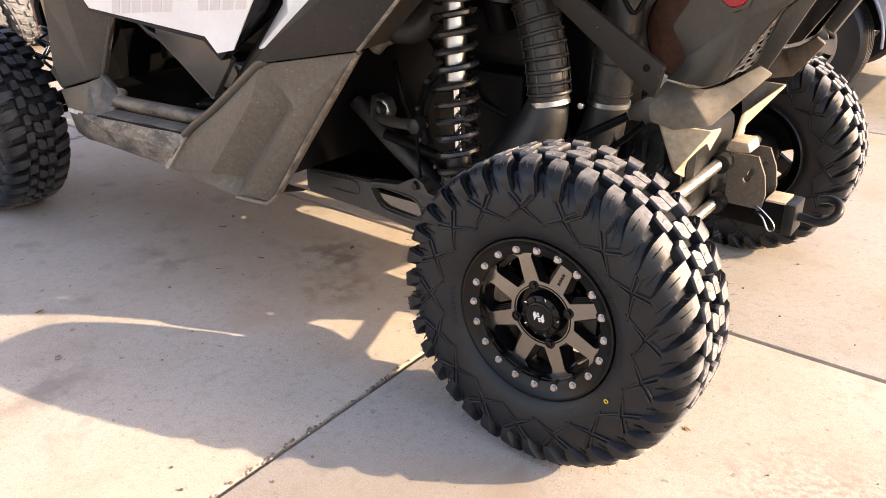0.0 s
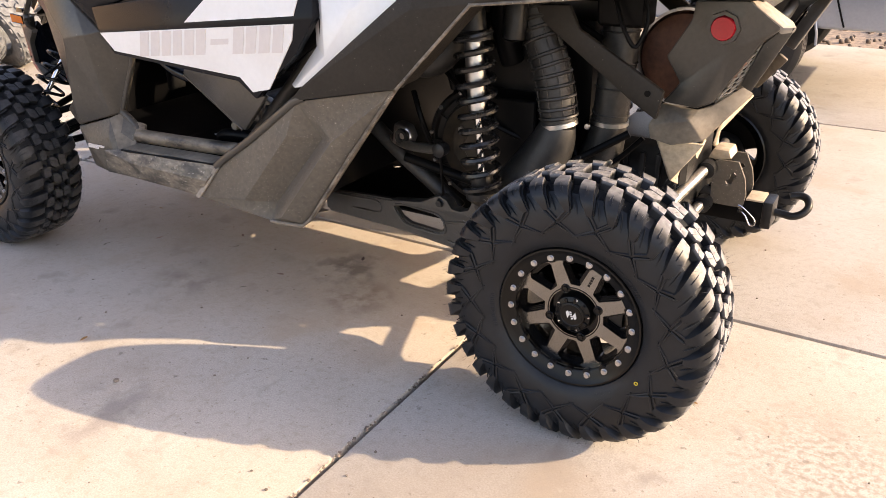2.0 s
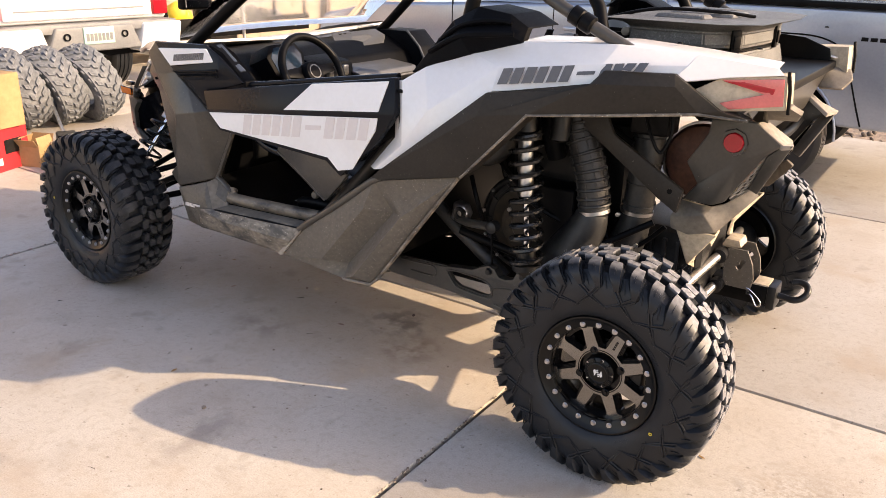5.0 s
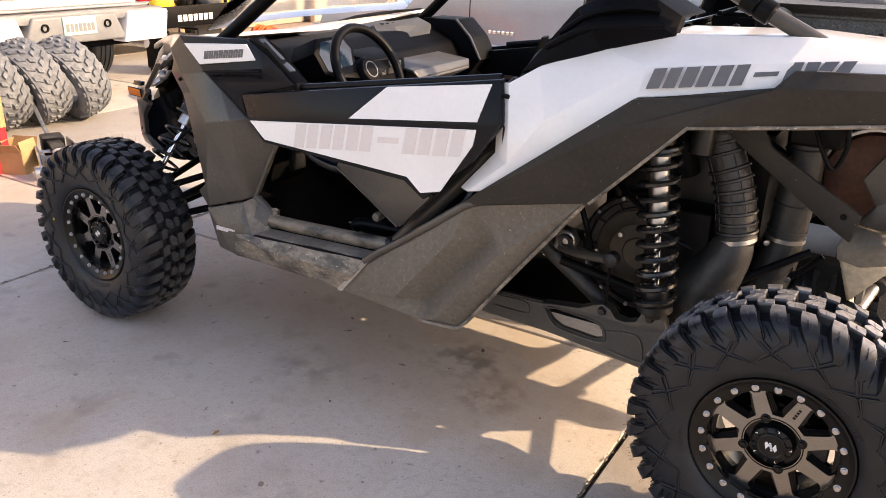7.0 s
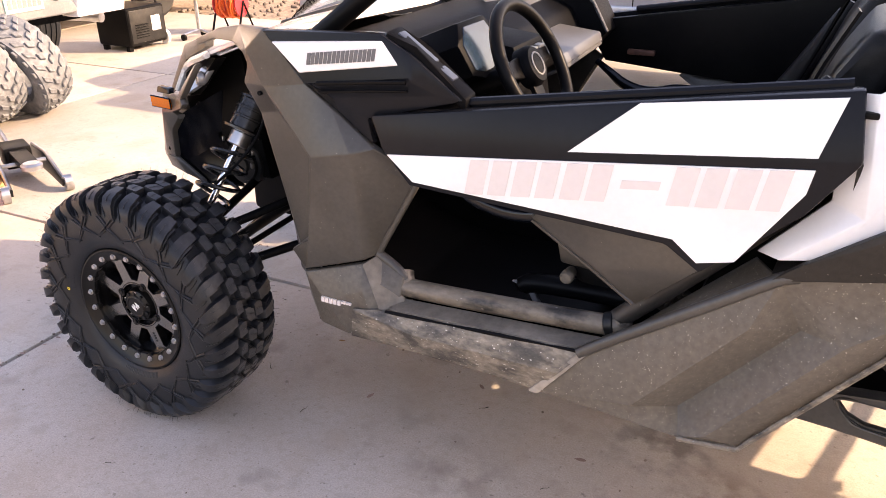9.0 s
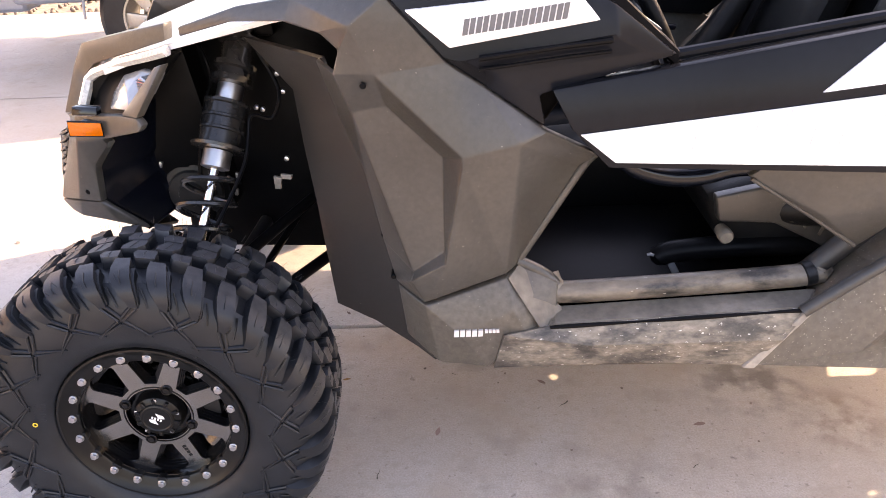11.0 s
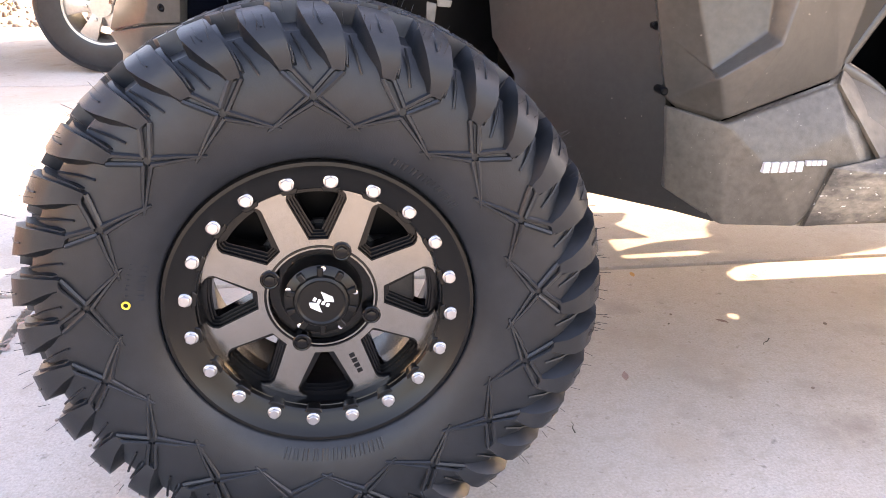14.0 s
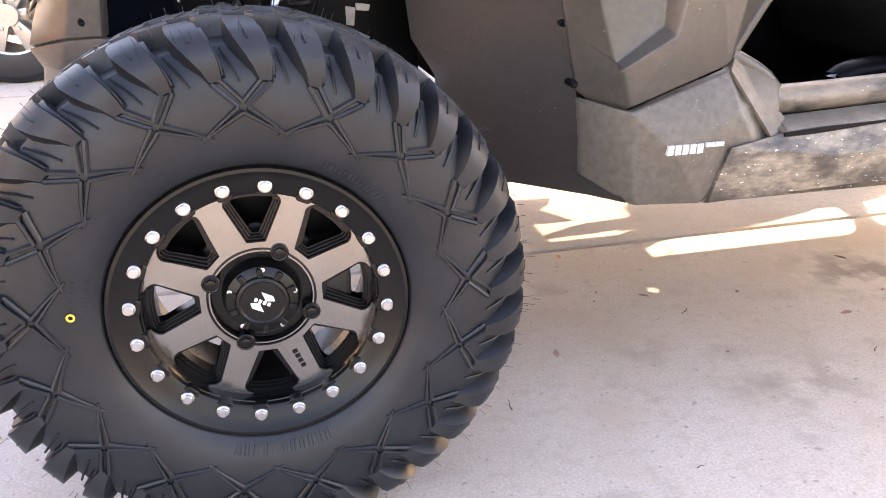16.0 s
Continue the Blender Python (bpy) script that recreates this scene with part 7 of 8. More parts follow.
def trailing_arm():
    """A cast plate arm with a window, from the chassis pivot back to the hub."""
    out = [(-1.10, 0.395), (-0.908, 0.423), (-0.754, 0.440), (-0.60, 0.455), (-0.45, 0.475), (-0.36, 0.490), (-0.31, 0.462), (-0.31, 0.336), (-0.404, 0.340), (-0.586, 0.342), (-0.75, 0.344), (-0.967, 0.333), (-1.10, 0.325)]
    window = [(-0.763, 0.417), (-0.735, 0.386), (-0.700, 0.373), (-0.579, 0.375), (-0.553, 0.387), (-0.562, 0.419), (-0.597, 0.430), (-0.722, 0.428)]
    bm = slotted_plate(out, window, 0.0, 0.026)
    for v in bm.verts:
        v.co.y += arm_y(v.co.x)
    bmesh.ops.bevel(bm, geom=[e for e in bm.edges if len(e.link_faces) == 2 and e.calc_face_angle(0) > 0.7], offset=0.005, segments=2, affect="EDGES")
    return bm


def arm_ridge(points, r=0.0032):
    """A rounded raised line cast on the arm's face."""
    return tube([(x, arm_y(x) - 0.001, z) for x, z in points], r, 8, 4)


both("trailing_arm", trailing_arm, PLASTIC, "dark cast trailing arm with a window")
both("arm_window_rim", lambda: arm_ridge([(-0.722, 0.434), (-0.765, 0.420), (-0.737, 0.381), (-0.700, 0.366), (-0.579, 0.368), (-0.545, 0.385), (-0.556, 0.424), (-0.597, 0.437), (-0.722, 0.434)]), PLASTIC)
both("arm_pocket", lambda: arm_ridge([(-0.545, 0.417), (-0.443, 0.436), (-0.418, 0.372), (-0.431, 0.354), (-0.535, 0.356)]), PLASTIC)
both("arm_front_pocket", lambda: arm_ridge([(-1.02, 0.400), (-0.933, 0.408), (-0.850, 0.417), (-0.826, 0.405), (-0.828, 0.384), (-0.858, 0.375), (-0.96, 0.366)]), PLASTIC)
both("arm_flange", lambda: tube([(x, arm_y(x) + 0.010, z) for x, z in ((-1.08, 0.327), (-0.967, 0.334), (-0.75, 0.345), (-0.586, 0.343), (-0.404, 0.341), (-0.32, 0.337))], 0.010, 10, 3), PLASTIC)
both("arm_box", lambda: prism(bmesh.new(), [(-0.55, 0.305, 0.345), (-0.39, 0.37, 0.330), (-0.18, 0.415, 0.315), (-0.01, 0.38, 0.31), (0.05, 0.34, 0.31), (0.05, 0.262, 0.31), (-0.20, 0.272, 0.325), (-0.50, 0.305, 0.352)], (0, 0, 0.05), 0.006), PLASTIC, "boxed back of the trailing arm")
BRACKET = [(-0.775, 0.438), (-0.640, 0.464), (-0.590, 0.492), (-0.562, 0.503), (-0.535, 0.494), (-0.515, 0.471), (-0.482, 0.470), (-0.450, 0.484), (-0.436, 0.515), (-0.412, 0.530), (-0.385, 0.528), (-0.362, 0.508), (-0.355, 0.481), (-0.430, 0.462), (-0.491, 0.446), (-0.566, 0.447), (-0.700, 0.438)]
both("arm_bracket", lambda: prism(bmesh.new(), [(x, arm_y(x) - 0.007, z) for x, z in BRACKET], (0, 0.040, 0), 0.003), PLASTIC, "dusty brown plate on the trailing arm")
for x_, y_, z_ in ((-0.560, 0.279, 0.482), (-0.408, 0.256, 0.509)):
    both("pivot_bolt", lambda x_=x_, y_=y_, z_=z_: lathe(bmesh.new(), [(0.015, y_ + 0.02), (0.015, y_), (0.011, y_ - 0.004), (0.010, y_ - 0.012), (0.0005, y_ - 0.013)], 12, "y", (x_, 0, z_)), DARKMETAL)
both("hub_carrier", lambda: lathe(bmesh.new(), [(0.05, 0.13), (0.085, 0.14), (0.085, 0.22), (0.06, 0.28), (0.03, 0.30)], 24, "y", (0, 0, 0.376)), DARKMETAL)
both("sway_bar_arm", lambda: tube([(-0.76, 0.33, 0.652), (-0.72, 0.305, 0.648), (-0.65, 0.280, 0.650), (-0.545, 0.256, 0.663)], 0.0155, 12, 3), PLASTIC, "dull metal sway bar arm")
both("sway_bar_clamp", lambda: prism(bmesh.new(), [(-0.745, 0.292, 0.640), (-0.690, 0.292, 0.632), (-0.672, 0.292, 0.668), (-0.688, 0.292, 0.702), (-0.735, 0.292, 0.712)], (0, 0.05, 0), 0.012, 3), STEEL)
both("clamp_boss", lambda: lathe(bmesh.new(), [(0.008, 0.300), (0.012, 0.284), (0.022, 0.282), (0.025, 0.292), (0.025, 0.31)], 20, "y", (-0.703, 0, 0.672)), DARKMETAL)
both("sway_bar_link", lambda: tube([(-0.546, 0.262, 0.650), (-0.556, 0.292, 0.505)], 0.0045, 8), BLACK)
both("link_bush", lambda: lathe(bmesh.new(), [(0.012, 0.30), (0.021, 0.296), (0.021, 0.262), (0.012, 0.258), (0.0005, 0.256)], 18, "y", (-0.540, -0.022, 0.664)), DARKMETAL)
both("lower_frame_tube", lambda: tube([(-0.86, 0.37, 0.66), (-0.761, 0.378, 0.577), (-0.632, 0.393, 0.478), (-0.56, 0.40, 0.42)], 0.026, 14), DUCT)
both("drive_axle", lambda: tube([(0.0, 0.22, 0.376), (-0.08, 0.62, 0.48)], 0.020, 12), DARKMETAL)
both("axle_boot", lambda: along((-0.055, 0.50, 0.445), (-0.085, 0.64, 0.485), [(0.022, 0), (0.036, 0.15), (0.032, 0.25), (0.046, 0.4), (0.042, 0.55), (0.056, 0.75), (0.056, 1)]), BLACK)
for z0, z1 in ((0.33, 0.45), (0.455, 0.565)):
    both("radius_rod", lambda z0=z0, z1=z1: tube([(0.030, 0.26, z0), (0.120, 0.74, z1)], 0.0165, 14), ALLOY, "bright alloy radius rod")
    both("rod_end", lambda z1=z1: lathe(bmesh.new(), [(0.008, 0.728), (0.026, 0.733), (0.026, 0.772), (0.008, 0.777)], 18, "y", (0.126, 0, z1)), DARKMETAL)

# engine bay
part("engine_block", box(bmesh.new(), (-0.70, 0.58, 0.45), (-0.20, 0.95, 1.02), 0.03), BLACK, buggy)
part("engine_head", box(bmesh.new(), (-0.62, 0.52, 0.62), (-0.30, 0.60, 0.95), 0.02), DARKMETAL, buggy)
BELT_X, BELT_Z = -0.526, 0.615
belt = part("belt_cover", lathe(bmesh.new(), [(0.192, 0.51), (0.192, 0.478), (0.184, 0.470), (0.172, 0.470), (0.166, 0.480), (0.148, 0.482), (0.145, 0.474), (0.05, 0.464), (0.0005, 0.462)], 48, "y", (BELT_X, 0, BELT_Z)), DARKMETAL, buggy, "round oily metal belt cover")
part("cover_disc", lathe(bmesh.new(), [(0.140, 0.478), (0.138, 0.469), (0.100, 0.466), (0.096, 0.463), (0.055, 0.462), (0.050, 0.457), (0.0005, 0.457)], 40, "y", (BELT_X, 0, BELT_Z)), OILBROWN, belt, "dusty brown centre of the belt cover")
for k in range(12):
    p = polar(30 * k + 8, 0.181, 0.468)
    part("cover_bolt", lathe(bmesh.new(), [(0.0065, 0.004), (0.0065, -0.006), (0.0005, -0.007)], 8, "y", (BELT_X + p.x, p.y, BELT_Z + p.z)), STEEL, belt)
for k in range(12):
    a, b = polar(30 * k, 0.146, 0.476), polar(30 * k, 0.188, 0.474)
    part("cover_rib", tube([(BELT_X + a.x, a.y, BELT_Z + a.z), (BELT_X + b.x, b.y, BELT_Z + b.z)], 0.004, 6), DARKMETAL, belt)
part("gear_case", box(bmesh.new(), (-0.500, 0.415, 0.470), (-0.31, 0.56, 0.800), 0.012, 3), BLACK, buggy, "dark flat engine side case")
part("gearbox", box(bmesh.new(), (-0.18, 0.60, 0.42), (0.10, 0.92, 0.68), 0.04, 3), DARKMETAL, buggy)
for k in range(5):
    part("gearbox_rib", box(bmesh.new(), (-0.14 + 0.05 * k, 0.585, 0.46), (-0.125 + 0.05 * k, 0.605, 0.64), 0.004), DARKMETAL, buggy)
part("gearbox_boss", lathe(bmesh.new(), [(0.05, 0.60), (0.05, 0.555), (0.035, 0.545), (0.0005, 0.545)], 24, "y", (-0.07, 0, 0.53)), STEEL, buggy)


def ribbed_duct(name, label, points, radius, ribs, rib_h):
    pts = smoothed(points, 10)
    duct = part(name, sweep(bmesh.new(), pts, radius, 22), DUCT, buggy, label)
    n = len(pts) - 1
    for k in range(ribs):
        i = int((k + 0.5) / ribs * n)
        d = (pts[min(i + 1, n)] - pts[max(i - 1, 0)]).normalized()
        u = d.cross(Vector((0, 1, 0.1))).normalized()
        v = d.cross(u)
        part("duct_rib", sweep(bmesh.new(), [pts[i] + (radius + rib_h * 0.4) * (math.cos(a) * u + math.sin(a) * v) for a in (2 * math.pi * q / 22 for q in range(22))], rib_h, 6, True), DUCT, duct)


ribbed_duct("intake_duct", "ribbed black rubber intake duct", [(-0.355, 0.46, 1.14), (-0.325, 0.445, 1.02), (-0.268, 0.435, 0.88), (-0.240, 0.432, 0.745)], 0.052, 14, 0.0055)
part("duct_clamp", along((-0.243, 0.432, 0.748), (-0.240, 0.432, 0.732), [(0.052, 0), (0.0565, 0.1), (0.0565, 0.9), (0.052, 1)]), STEEL, buggy, "steel hose clamp")
part("duct_boot", tube([(-0.242, 0.432, 0.742), (-0.258, 0.430, 0.68), (-0.295, 0.428, 0.60), (-0.340, 0.43, 0.52), (-0.37, 0.44, 0.44)], lambda s: 0.052 + 0.044 * min(1, 1.4 * s), 22, 5), DUCT, buggy, "broad black rubber elbow under the duct")
ribbed_duct("outlet_duct", "black rubber outlet duct", [(-0.13, 0.57, 1.14), (-0.118, 0.56, 0.98), (-0.122, 0.552, 0.85), (-0.130, 0.55, 0.735)], 0.053, 5, 0.003)
part("duct_clamp", along((-0.130, 0.55, 0.742), (-0.131, 0.55, 0.726), [(0.053, 0), (0.0575, 0.1), (0.0575, 0.9), (0.053, 1)]), STEEL, buggy, "steel hose clamp")
for k in range(7):
    a = radians(150 + 40 * k)
    part("duct_cord", tube([(x + 0.057 * math.cos(a), y + 0.057 * math.sin(a), z) for x, y, z in ((-0.352, 0.459, 1.12), (-0.325, 0.445, 1.02), (-0.268, 0.435, 0.88), (-0.243, 0.432, 0.765))], 0.0013, 6, 5), DUCT, buggy)
part("outlet_boot", tube([(-0.131, 0.55, 0.735), (-0.142, 0.55, 0.66), (-0.165, 0.55, 0.58), (-0.19, 0.56, 0.50)], lambda s: 0.053 + 0.02 * s, 20, 5), DUCT, buggy)
part("charge_pipe", tube([(-0.43, 0.42, 1.15), (-0.43, 0.43, 1.02), (-0.41, 0.46, 0.90)], 0.036, 16, 4), BLACK, buggy)
part("charge_pipe_band", along((-0.43, 0.421, 1.10), (-0.43, 0.422, 1.07), [(0.036, 0), (0.040, 0.1), (0.040, 0.9), (0.036, 1)]), STEEL, buggy)
part("muffler", lathe(bmesh.new(), [(0.0005, 0.592), (0.09, 0.595), (0.122, 0.605), (0.132, 0.62), (0.134, 0.66), (0.132, 0.90), (0.12, 0.92), (0.0005, 0.93)], 48, "y", (0.055, 0, 0.925)), RUST, buggy, "heat-browned round muffler")
part("muffler_band", lathe(bmesh.new(), [(0.131, 0.612), (0.139, 0.612), (0.139, 0.632), (0.131, 0.632)], 48, "y", (0.055, 0, 0.925), closed=True), STEEL, buggy)
both("bed_brace", lambda: prism(bmesh.new(), [(-0.335, 0.405, 1.075), (-0.215, 0.405, 1.080), (-0.185, 0.405, 1.02), (0.060, 0.420, 0.870), (0.045, 0.420, 0.790), (-0.02, 0.418, 0.83), (-0.28, 0.405, 1.02)], (0, 0.022, 0), 0.008), FLARE, "black steel brace")
both("brace_hole", lambda: lathe(bmesh.new(), [(0.009, 0.416), (0.009, 0.419)], 14, "y", (0.018, 0, 0.862)), BLACK, far=False)
part("bed_floor", box(bmesh.new(), (-0.66, 0.30, 1.19), (0.30, 2 * MID - 0.30, 1.22), 0.006), BLACK, buggy)

for k, pts in enumerate(([(-0.62, 0.42, 0.86), (-0.52, 0.38, 0.80), (-0.44, 0.40, 0.72), (-0.30, 0.44, 0.66)], [(-0.48, 0.42, 1.08), (-0.30, 0.50, 1.05), (-0.15, 0.50, 0.98)], [(-0.70, 0.36, 0.80), (-0.66, 0.34, 0.72), (-0.64, 0.38, 0.60)], [(-0.24, 0.52, 0.66), (-0.18, 0.50, 0.60), (-0.10, 0.52, 0.62), (-0.02, 0.54, 0.70)])):
    part("hose", tube(pts, 0.009, 8, 6), BLACK, buggy)
for k, (p0, p1, r_) in enumerate((((-0.56, 0.40, 1.10), (-0.20, 0.46, 1.10), 0.014), ((-0.74, 0.36, 0.58), (-0.42, 0.42, 0.50), 0.016), ((-0.30, 0.40, 0.56), (-0.05, 0.50, 0.72), 0.012), ((-0.66, 0.42, 1.02), (-0.60, 0.44, 0.80), 0.012))):
    part("frame_tube", tube([p0, p1], r_, 12), BLACK, buggy)
for k in range(9):
    part("bay_bolt", lathe(bmesh.new(), [(0.008, 0.004), (0.008, -0.007), (0.0005, -0.008)], 8, "y", (-0.66 + 0.071 * k, 0.448 + 0.012 * (k % 3), 0.60 + 0.17 * ((k * 37) % 5) / 5)), STEEL, buggy)
part("coolant_bottle", box(bmesh.new(), (-0.16, 0.46, 1.02), (-0.02, 0.56, 1.13), 0.02, 3), BLACK, buggy)
part("wire_loop", tube([(-0.10, 0.44, 1.10), (-0.06, 0.42, 1.02), (-0.03, 0.43, 0.98), (-0.01, 0.45, 1.04), (-0.02, 0.46, 1.10)], 0.006, 8, 5), BLACK, buggy)
part("clutch_duct", tube([(-0.68, 0.31, 0.92), (-0.63, 0.33, 0.90), (-0.58, 0.36, 0.93), (-0.55, 0.40, 1.02)], 0.046, 16, 5), DUCT, buggy)
part("duct_nozzle", along((-0.705, 0.275, 0.845), (-0.66, 0.29, 0.885), [(0.018, 0), (0.026, 0.1), (0.022, 0.6), (0.03, 1)]), DUSTY, buggy)

# hitch
hitch = part("hitch_frame", box(bmesh.new(), (0.06, 0.786, 0.398), (0.318, 0.868, 0.470), 0.004), BLACK, buggy, "black steel hitch receiver")


for y in (0.772, 0.876):
    ring = [(0.142, 0.450), (0.240, 0.450), (0.246, 0.492), (0.236, 0.545), (0.212, 0.594), (0.150, 0.594), (0.132, 0.576), (0.138, 0.520)]
    slot = [(0.196 + 0.012 * math.cos(a) + (0.006 if math.sin(a) > 0 else -0.006), 0.538 + 0.022 * math.sin(a)) for a in (2 * math.pi * k / 14 for k in range(14))]
    part("hitch_plate", slotted_plate(ring, slot, y, 0.009), DUSTY, hitch, "dust-coated steel hitch plate")
part("plate_bridge", prism(bmesh.new(), [(0.138, 0.784, 0.588), (0.186, 0.784, 0.596), (0.176, 0.784, 0.622), (0.128, 0.784, 0.622), (0.116, 0.784, 0.592)], (0, 0.088, 0), 0.006), SUNLIT_DUST, hitch, "dusty cast bracket over the hitch plates")
part("top_strap", box(bmesh.new(), (0.246, 0.784, 0.4725), (0.298, 0.872, 0.4790), 0.002), SUNLIT_DUST, hitch)
part("receiver_collar", box(bmesh.new(), (0.298, 0.780, 0.390), (0.328, 0.874, 0.478), 0.006), DARKMETAL, hitch)
loop = [(0.325, 0.830, 0.434), (0.350, 0.830, 0.432), (0.382, 0.824, 0.432), (0.408, 0.830, 0.444), (0.420, 0.850, 0.462), (0.410, 0.872, 0.478), (0.386, 0.880, 0.482), (0.360, 0.874, 0.476)]
part("tow_hook", sweep(bmesh.new(), smoothed(loop, 5), 0.0120, 12), DARKMETAL, hitch)
part("hitch_pin", tube([(0.238, 0.752, 0.446), (0.238, 0.905, 0.446)], 0.0075, 10), CHROME, hitch)
part("pin_clip", tube([(0.238, 0.762, 0.446), (0.255, 0.759, 0.432), (0.272, 0.759, 0.404), (0.286, 0.759, 0.409), (0.280, 0.759, 0.428), (0.246, 0.759, 0.456), (0.230, 0.759, 0.462)], 0.0026, 6, 4), CHROME, hitch)

# ---- front running gear ----
FS0, FS1 = (-2.604, 0.262, 0.500), (-2.456, 0.655, 1.100)
both("front_spring", lambda: coil((-2.598, 0.278, 0.525), (-2.544, 0.421, 0.745), 0.062, 0.0072, 4.7, 22), SPRING, "black coil spring")
both("front_shock_shaft", lambda: along(FS0, FS1, [(0.0110, 0.02), (0.0110, 0.5)]), CHROME, "polished shock shaft")
both("shock_ring", lambda: along(FS0, FS1, [(0.022, 0.415), (0.0335, 0.42), (0.0335, 0.474), (0.022, 0.478)]), STEEL, "bright ring on the shock body")
both("front_shock_body", lambda: along(FS0, FS1, [(0.030, 0.476), (0.064, 0.480), (0.066, 0.490), (0.050, 0.495), (0.050, 0.535), (0.054, 0.538), (0.054, 0.545), (0.050, 0.548), (0.050, 0.575), (0.054, 0.578), (0.054, 0.585), (0.050, 0.588), (0.050, 0.620), (0.055, 0.624), (0.055, 0.632), (0.048, 0.636), (0.030, 0.640)]), SPRING, "black spring sleeve with raised rings")
both("shock_cylinder", lambda: along(FS0, FS1, [(0.030, 0.64), (0.031, 0.645), (0.031, 0.690), (0.028, 0.695)]), STEEL, "steel shock cylinder")
both("front_shock_cap", lambda: along(FS0, FS1, [(0.030, 0.69), (0.050, 0.695), (0.050, 0.715), (0.040, 0.72), (0.040, 0.74), (0.050, 0.745), (0.050, 0.76), (0.038, 0.765), (0.038, 0.82), (0.050, 0.825), (0.050, 0.85), (0.034, 0.86), (0.034, 0.93), (0.02, 0.95)]), SPRING)
for x, y, z, x2, y2, z2, r_ in ((-2.66, 0.21, 0.34, -2.30, 0.62, 0.43, 0.0155), (-2.64, 0.21, 0.34, -2.62, 0.62, 0.43, 0.0155), (-2.64, 0.23, 0.47, -2.36, 0.62, 0.58, 0.0145), (-2.62, 0.23, 0.47, -2.62, 0.62, 0.58, 0.0145), (-2.55, 0.21, 0.40, -2.42, 0.66, 0.50, 0.0100)):
    both("control_arm", lambda a=(x, y, z), b=(x2, y2, z2), r_=r_: tube([a, b], r_, 12), BLACK, "black tubular control arm")
both("front_knuckle", lambda: prism(bmesh.new(), [(-2.68, 0.155, 0.31), (-2.57, 0.155, 0.31), (-2.56, 0.155, 0.42), (-2.60, 0.155, 0.50), (-2.66, 0.155, 0.50), (-2.69, 0.155, 0.42)], (0, 0.09, 0), 0.015), DARKMETAL)
both("front_axle", lambda: tube([(-2.622, 0.22, 0.385), (-2.50, 0.66, 0.50)], 0.018, 12), DARKMETAL)
part("front_frame", prism(bmesh.new(), [(-2.72, 0.67, 0.42), (-2.26, 0.67, 0.40), (-2.24, 0.67, 1.06), (-2.42, 0.67, 1.10), (-2.70, 0.67, 0.98)], (0, 2 * (MID - 0.67), 0), 0.02), BLACK, buggy)
part("front_diff", lathe(bmesh.new(), [(0.0005, 0.548), (0.030, 0.548), (0.034, 0.556), (0.058, 0.558), (0.062, 0.568), (0.074, 0.570), (0.078, 0.576), (0.078, 0.64)], 32, "y", (-2.654, 0, 0.630)), DARKMETAL, buggy)
both("shock_tower", lambda: box(bmesh.new(), (-2.54, 0.60, 1.010), (-2.40, 0.72, 1.060), 0.012), BLACK)
both("brake_line", lambda: tube([(-2.450, 0.560, 1.017), (-2.430, 0.550, 0.982), (-2.409, 0.540, 0.946), (-2.390, 0.520, 0.910), (-2.389, 0.500, 0.881), (-2.411, 0.500, 0.843), (-2.452, 0.480, 0.857), (-2.461, 0.460, 0.814), (-2.467, 0.420, 0.769), (-2.489, 0.360, 0.719), (-2.515, 0.280, 0.673)], 0.0046, 8, 6), BLACK)
both("shock_hose", lambda: tube([(-2.586, 0.600, 0.999), (-2.566, 0.580, 0.966), (-2.563, 0.580, 0.915), (-2.588, 0.580, 0.850), (-2.610, 0.570, 0.773), (-2.621, 0.550, 0.683)], 0.0052, 8, 5), BLACK)
both("reservoir_can", lambda: along((-2.905, 0.560, 0.687), (-2.777, 0.560, 0.818), [(0.02, 0), (0.030, 0.05), (0.030, 0.95), (0.02, 1)]), DARKMETAL)
both("tie_rod_boot", lambda: along((-2.34, 0.52, 0.745), (-2.20, 0.50, 0.755), [(0.014, 0), (0.024, 0.2), (0.020, 0.35), (0.026, 0.5), (0.022, 0.7), (0.028, 1.0)]), PLASTIC)


both("small_bracket", lambda: prism(bmesh.new(), [(-2.638, 0.600, 0.768), (-2.609, 0.600, 0.764), (-2.613, 0.600, 0.753), (-2.638, 0.600, 0.755)], (0.002, 0.008, 0), 0.0015), STEEL)
both("small_bracket", lambda: prism(bmesh.new(), [(-2.639, 0.600, 0.734), (-2.614, 0.600, 0.730), (-2.618, 0.600, 0.716), (-2.639, 0.600, 0.719)], (0.002, 0.008, 0), 0.0015), STEEL)
both("small_bracket", lambda: prism(bmesh.new(), [(-2.667, 0.600, 0.713), (-2.649, 0.600, 0.709), (-2.653, 0.600, 0.695), (-2.668, 0.600, 0.697)], (0.002, 0.008, 0), 0.0015), STEEL)
both("small_bracket", lambda: prism(bmesh.new(), [(-2.718, 0.550, 0.723), (-2.710, 0.550, 0.720), (-2.715, 0.550, 0.706), (-2.718, 0.550, 0.708)], (0.002, 0.008, 0), 0.0015), STEEL)
both("small_bracket", lambda: prism(bmesh.new(), [(-2.501, 0.440, 0.733), (-2.494, 0.440, 0.730), (-2.498, 0.440, 0.708), (-2.501, 0.440, 0.710)], (0.002, 0.008, 0), 0.0015), STEEL)
both("small_bracket", lambda: prism(bmesh.new(), [(-2.511, 0.440, 0.693), (-2.501, 0.440, 0.689), (-2.504, 0.440, 0.673), (-2.510, 0.440, 0.675)], (0.002, 0.008, 0), 0.0015), STEEL)
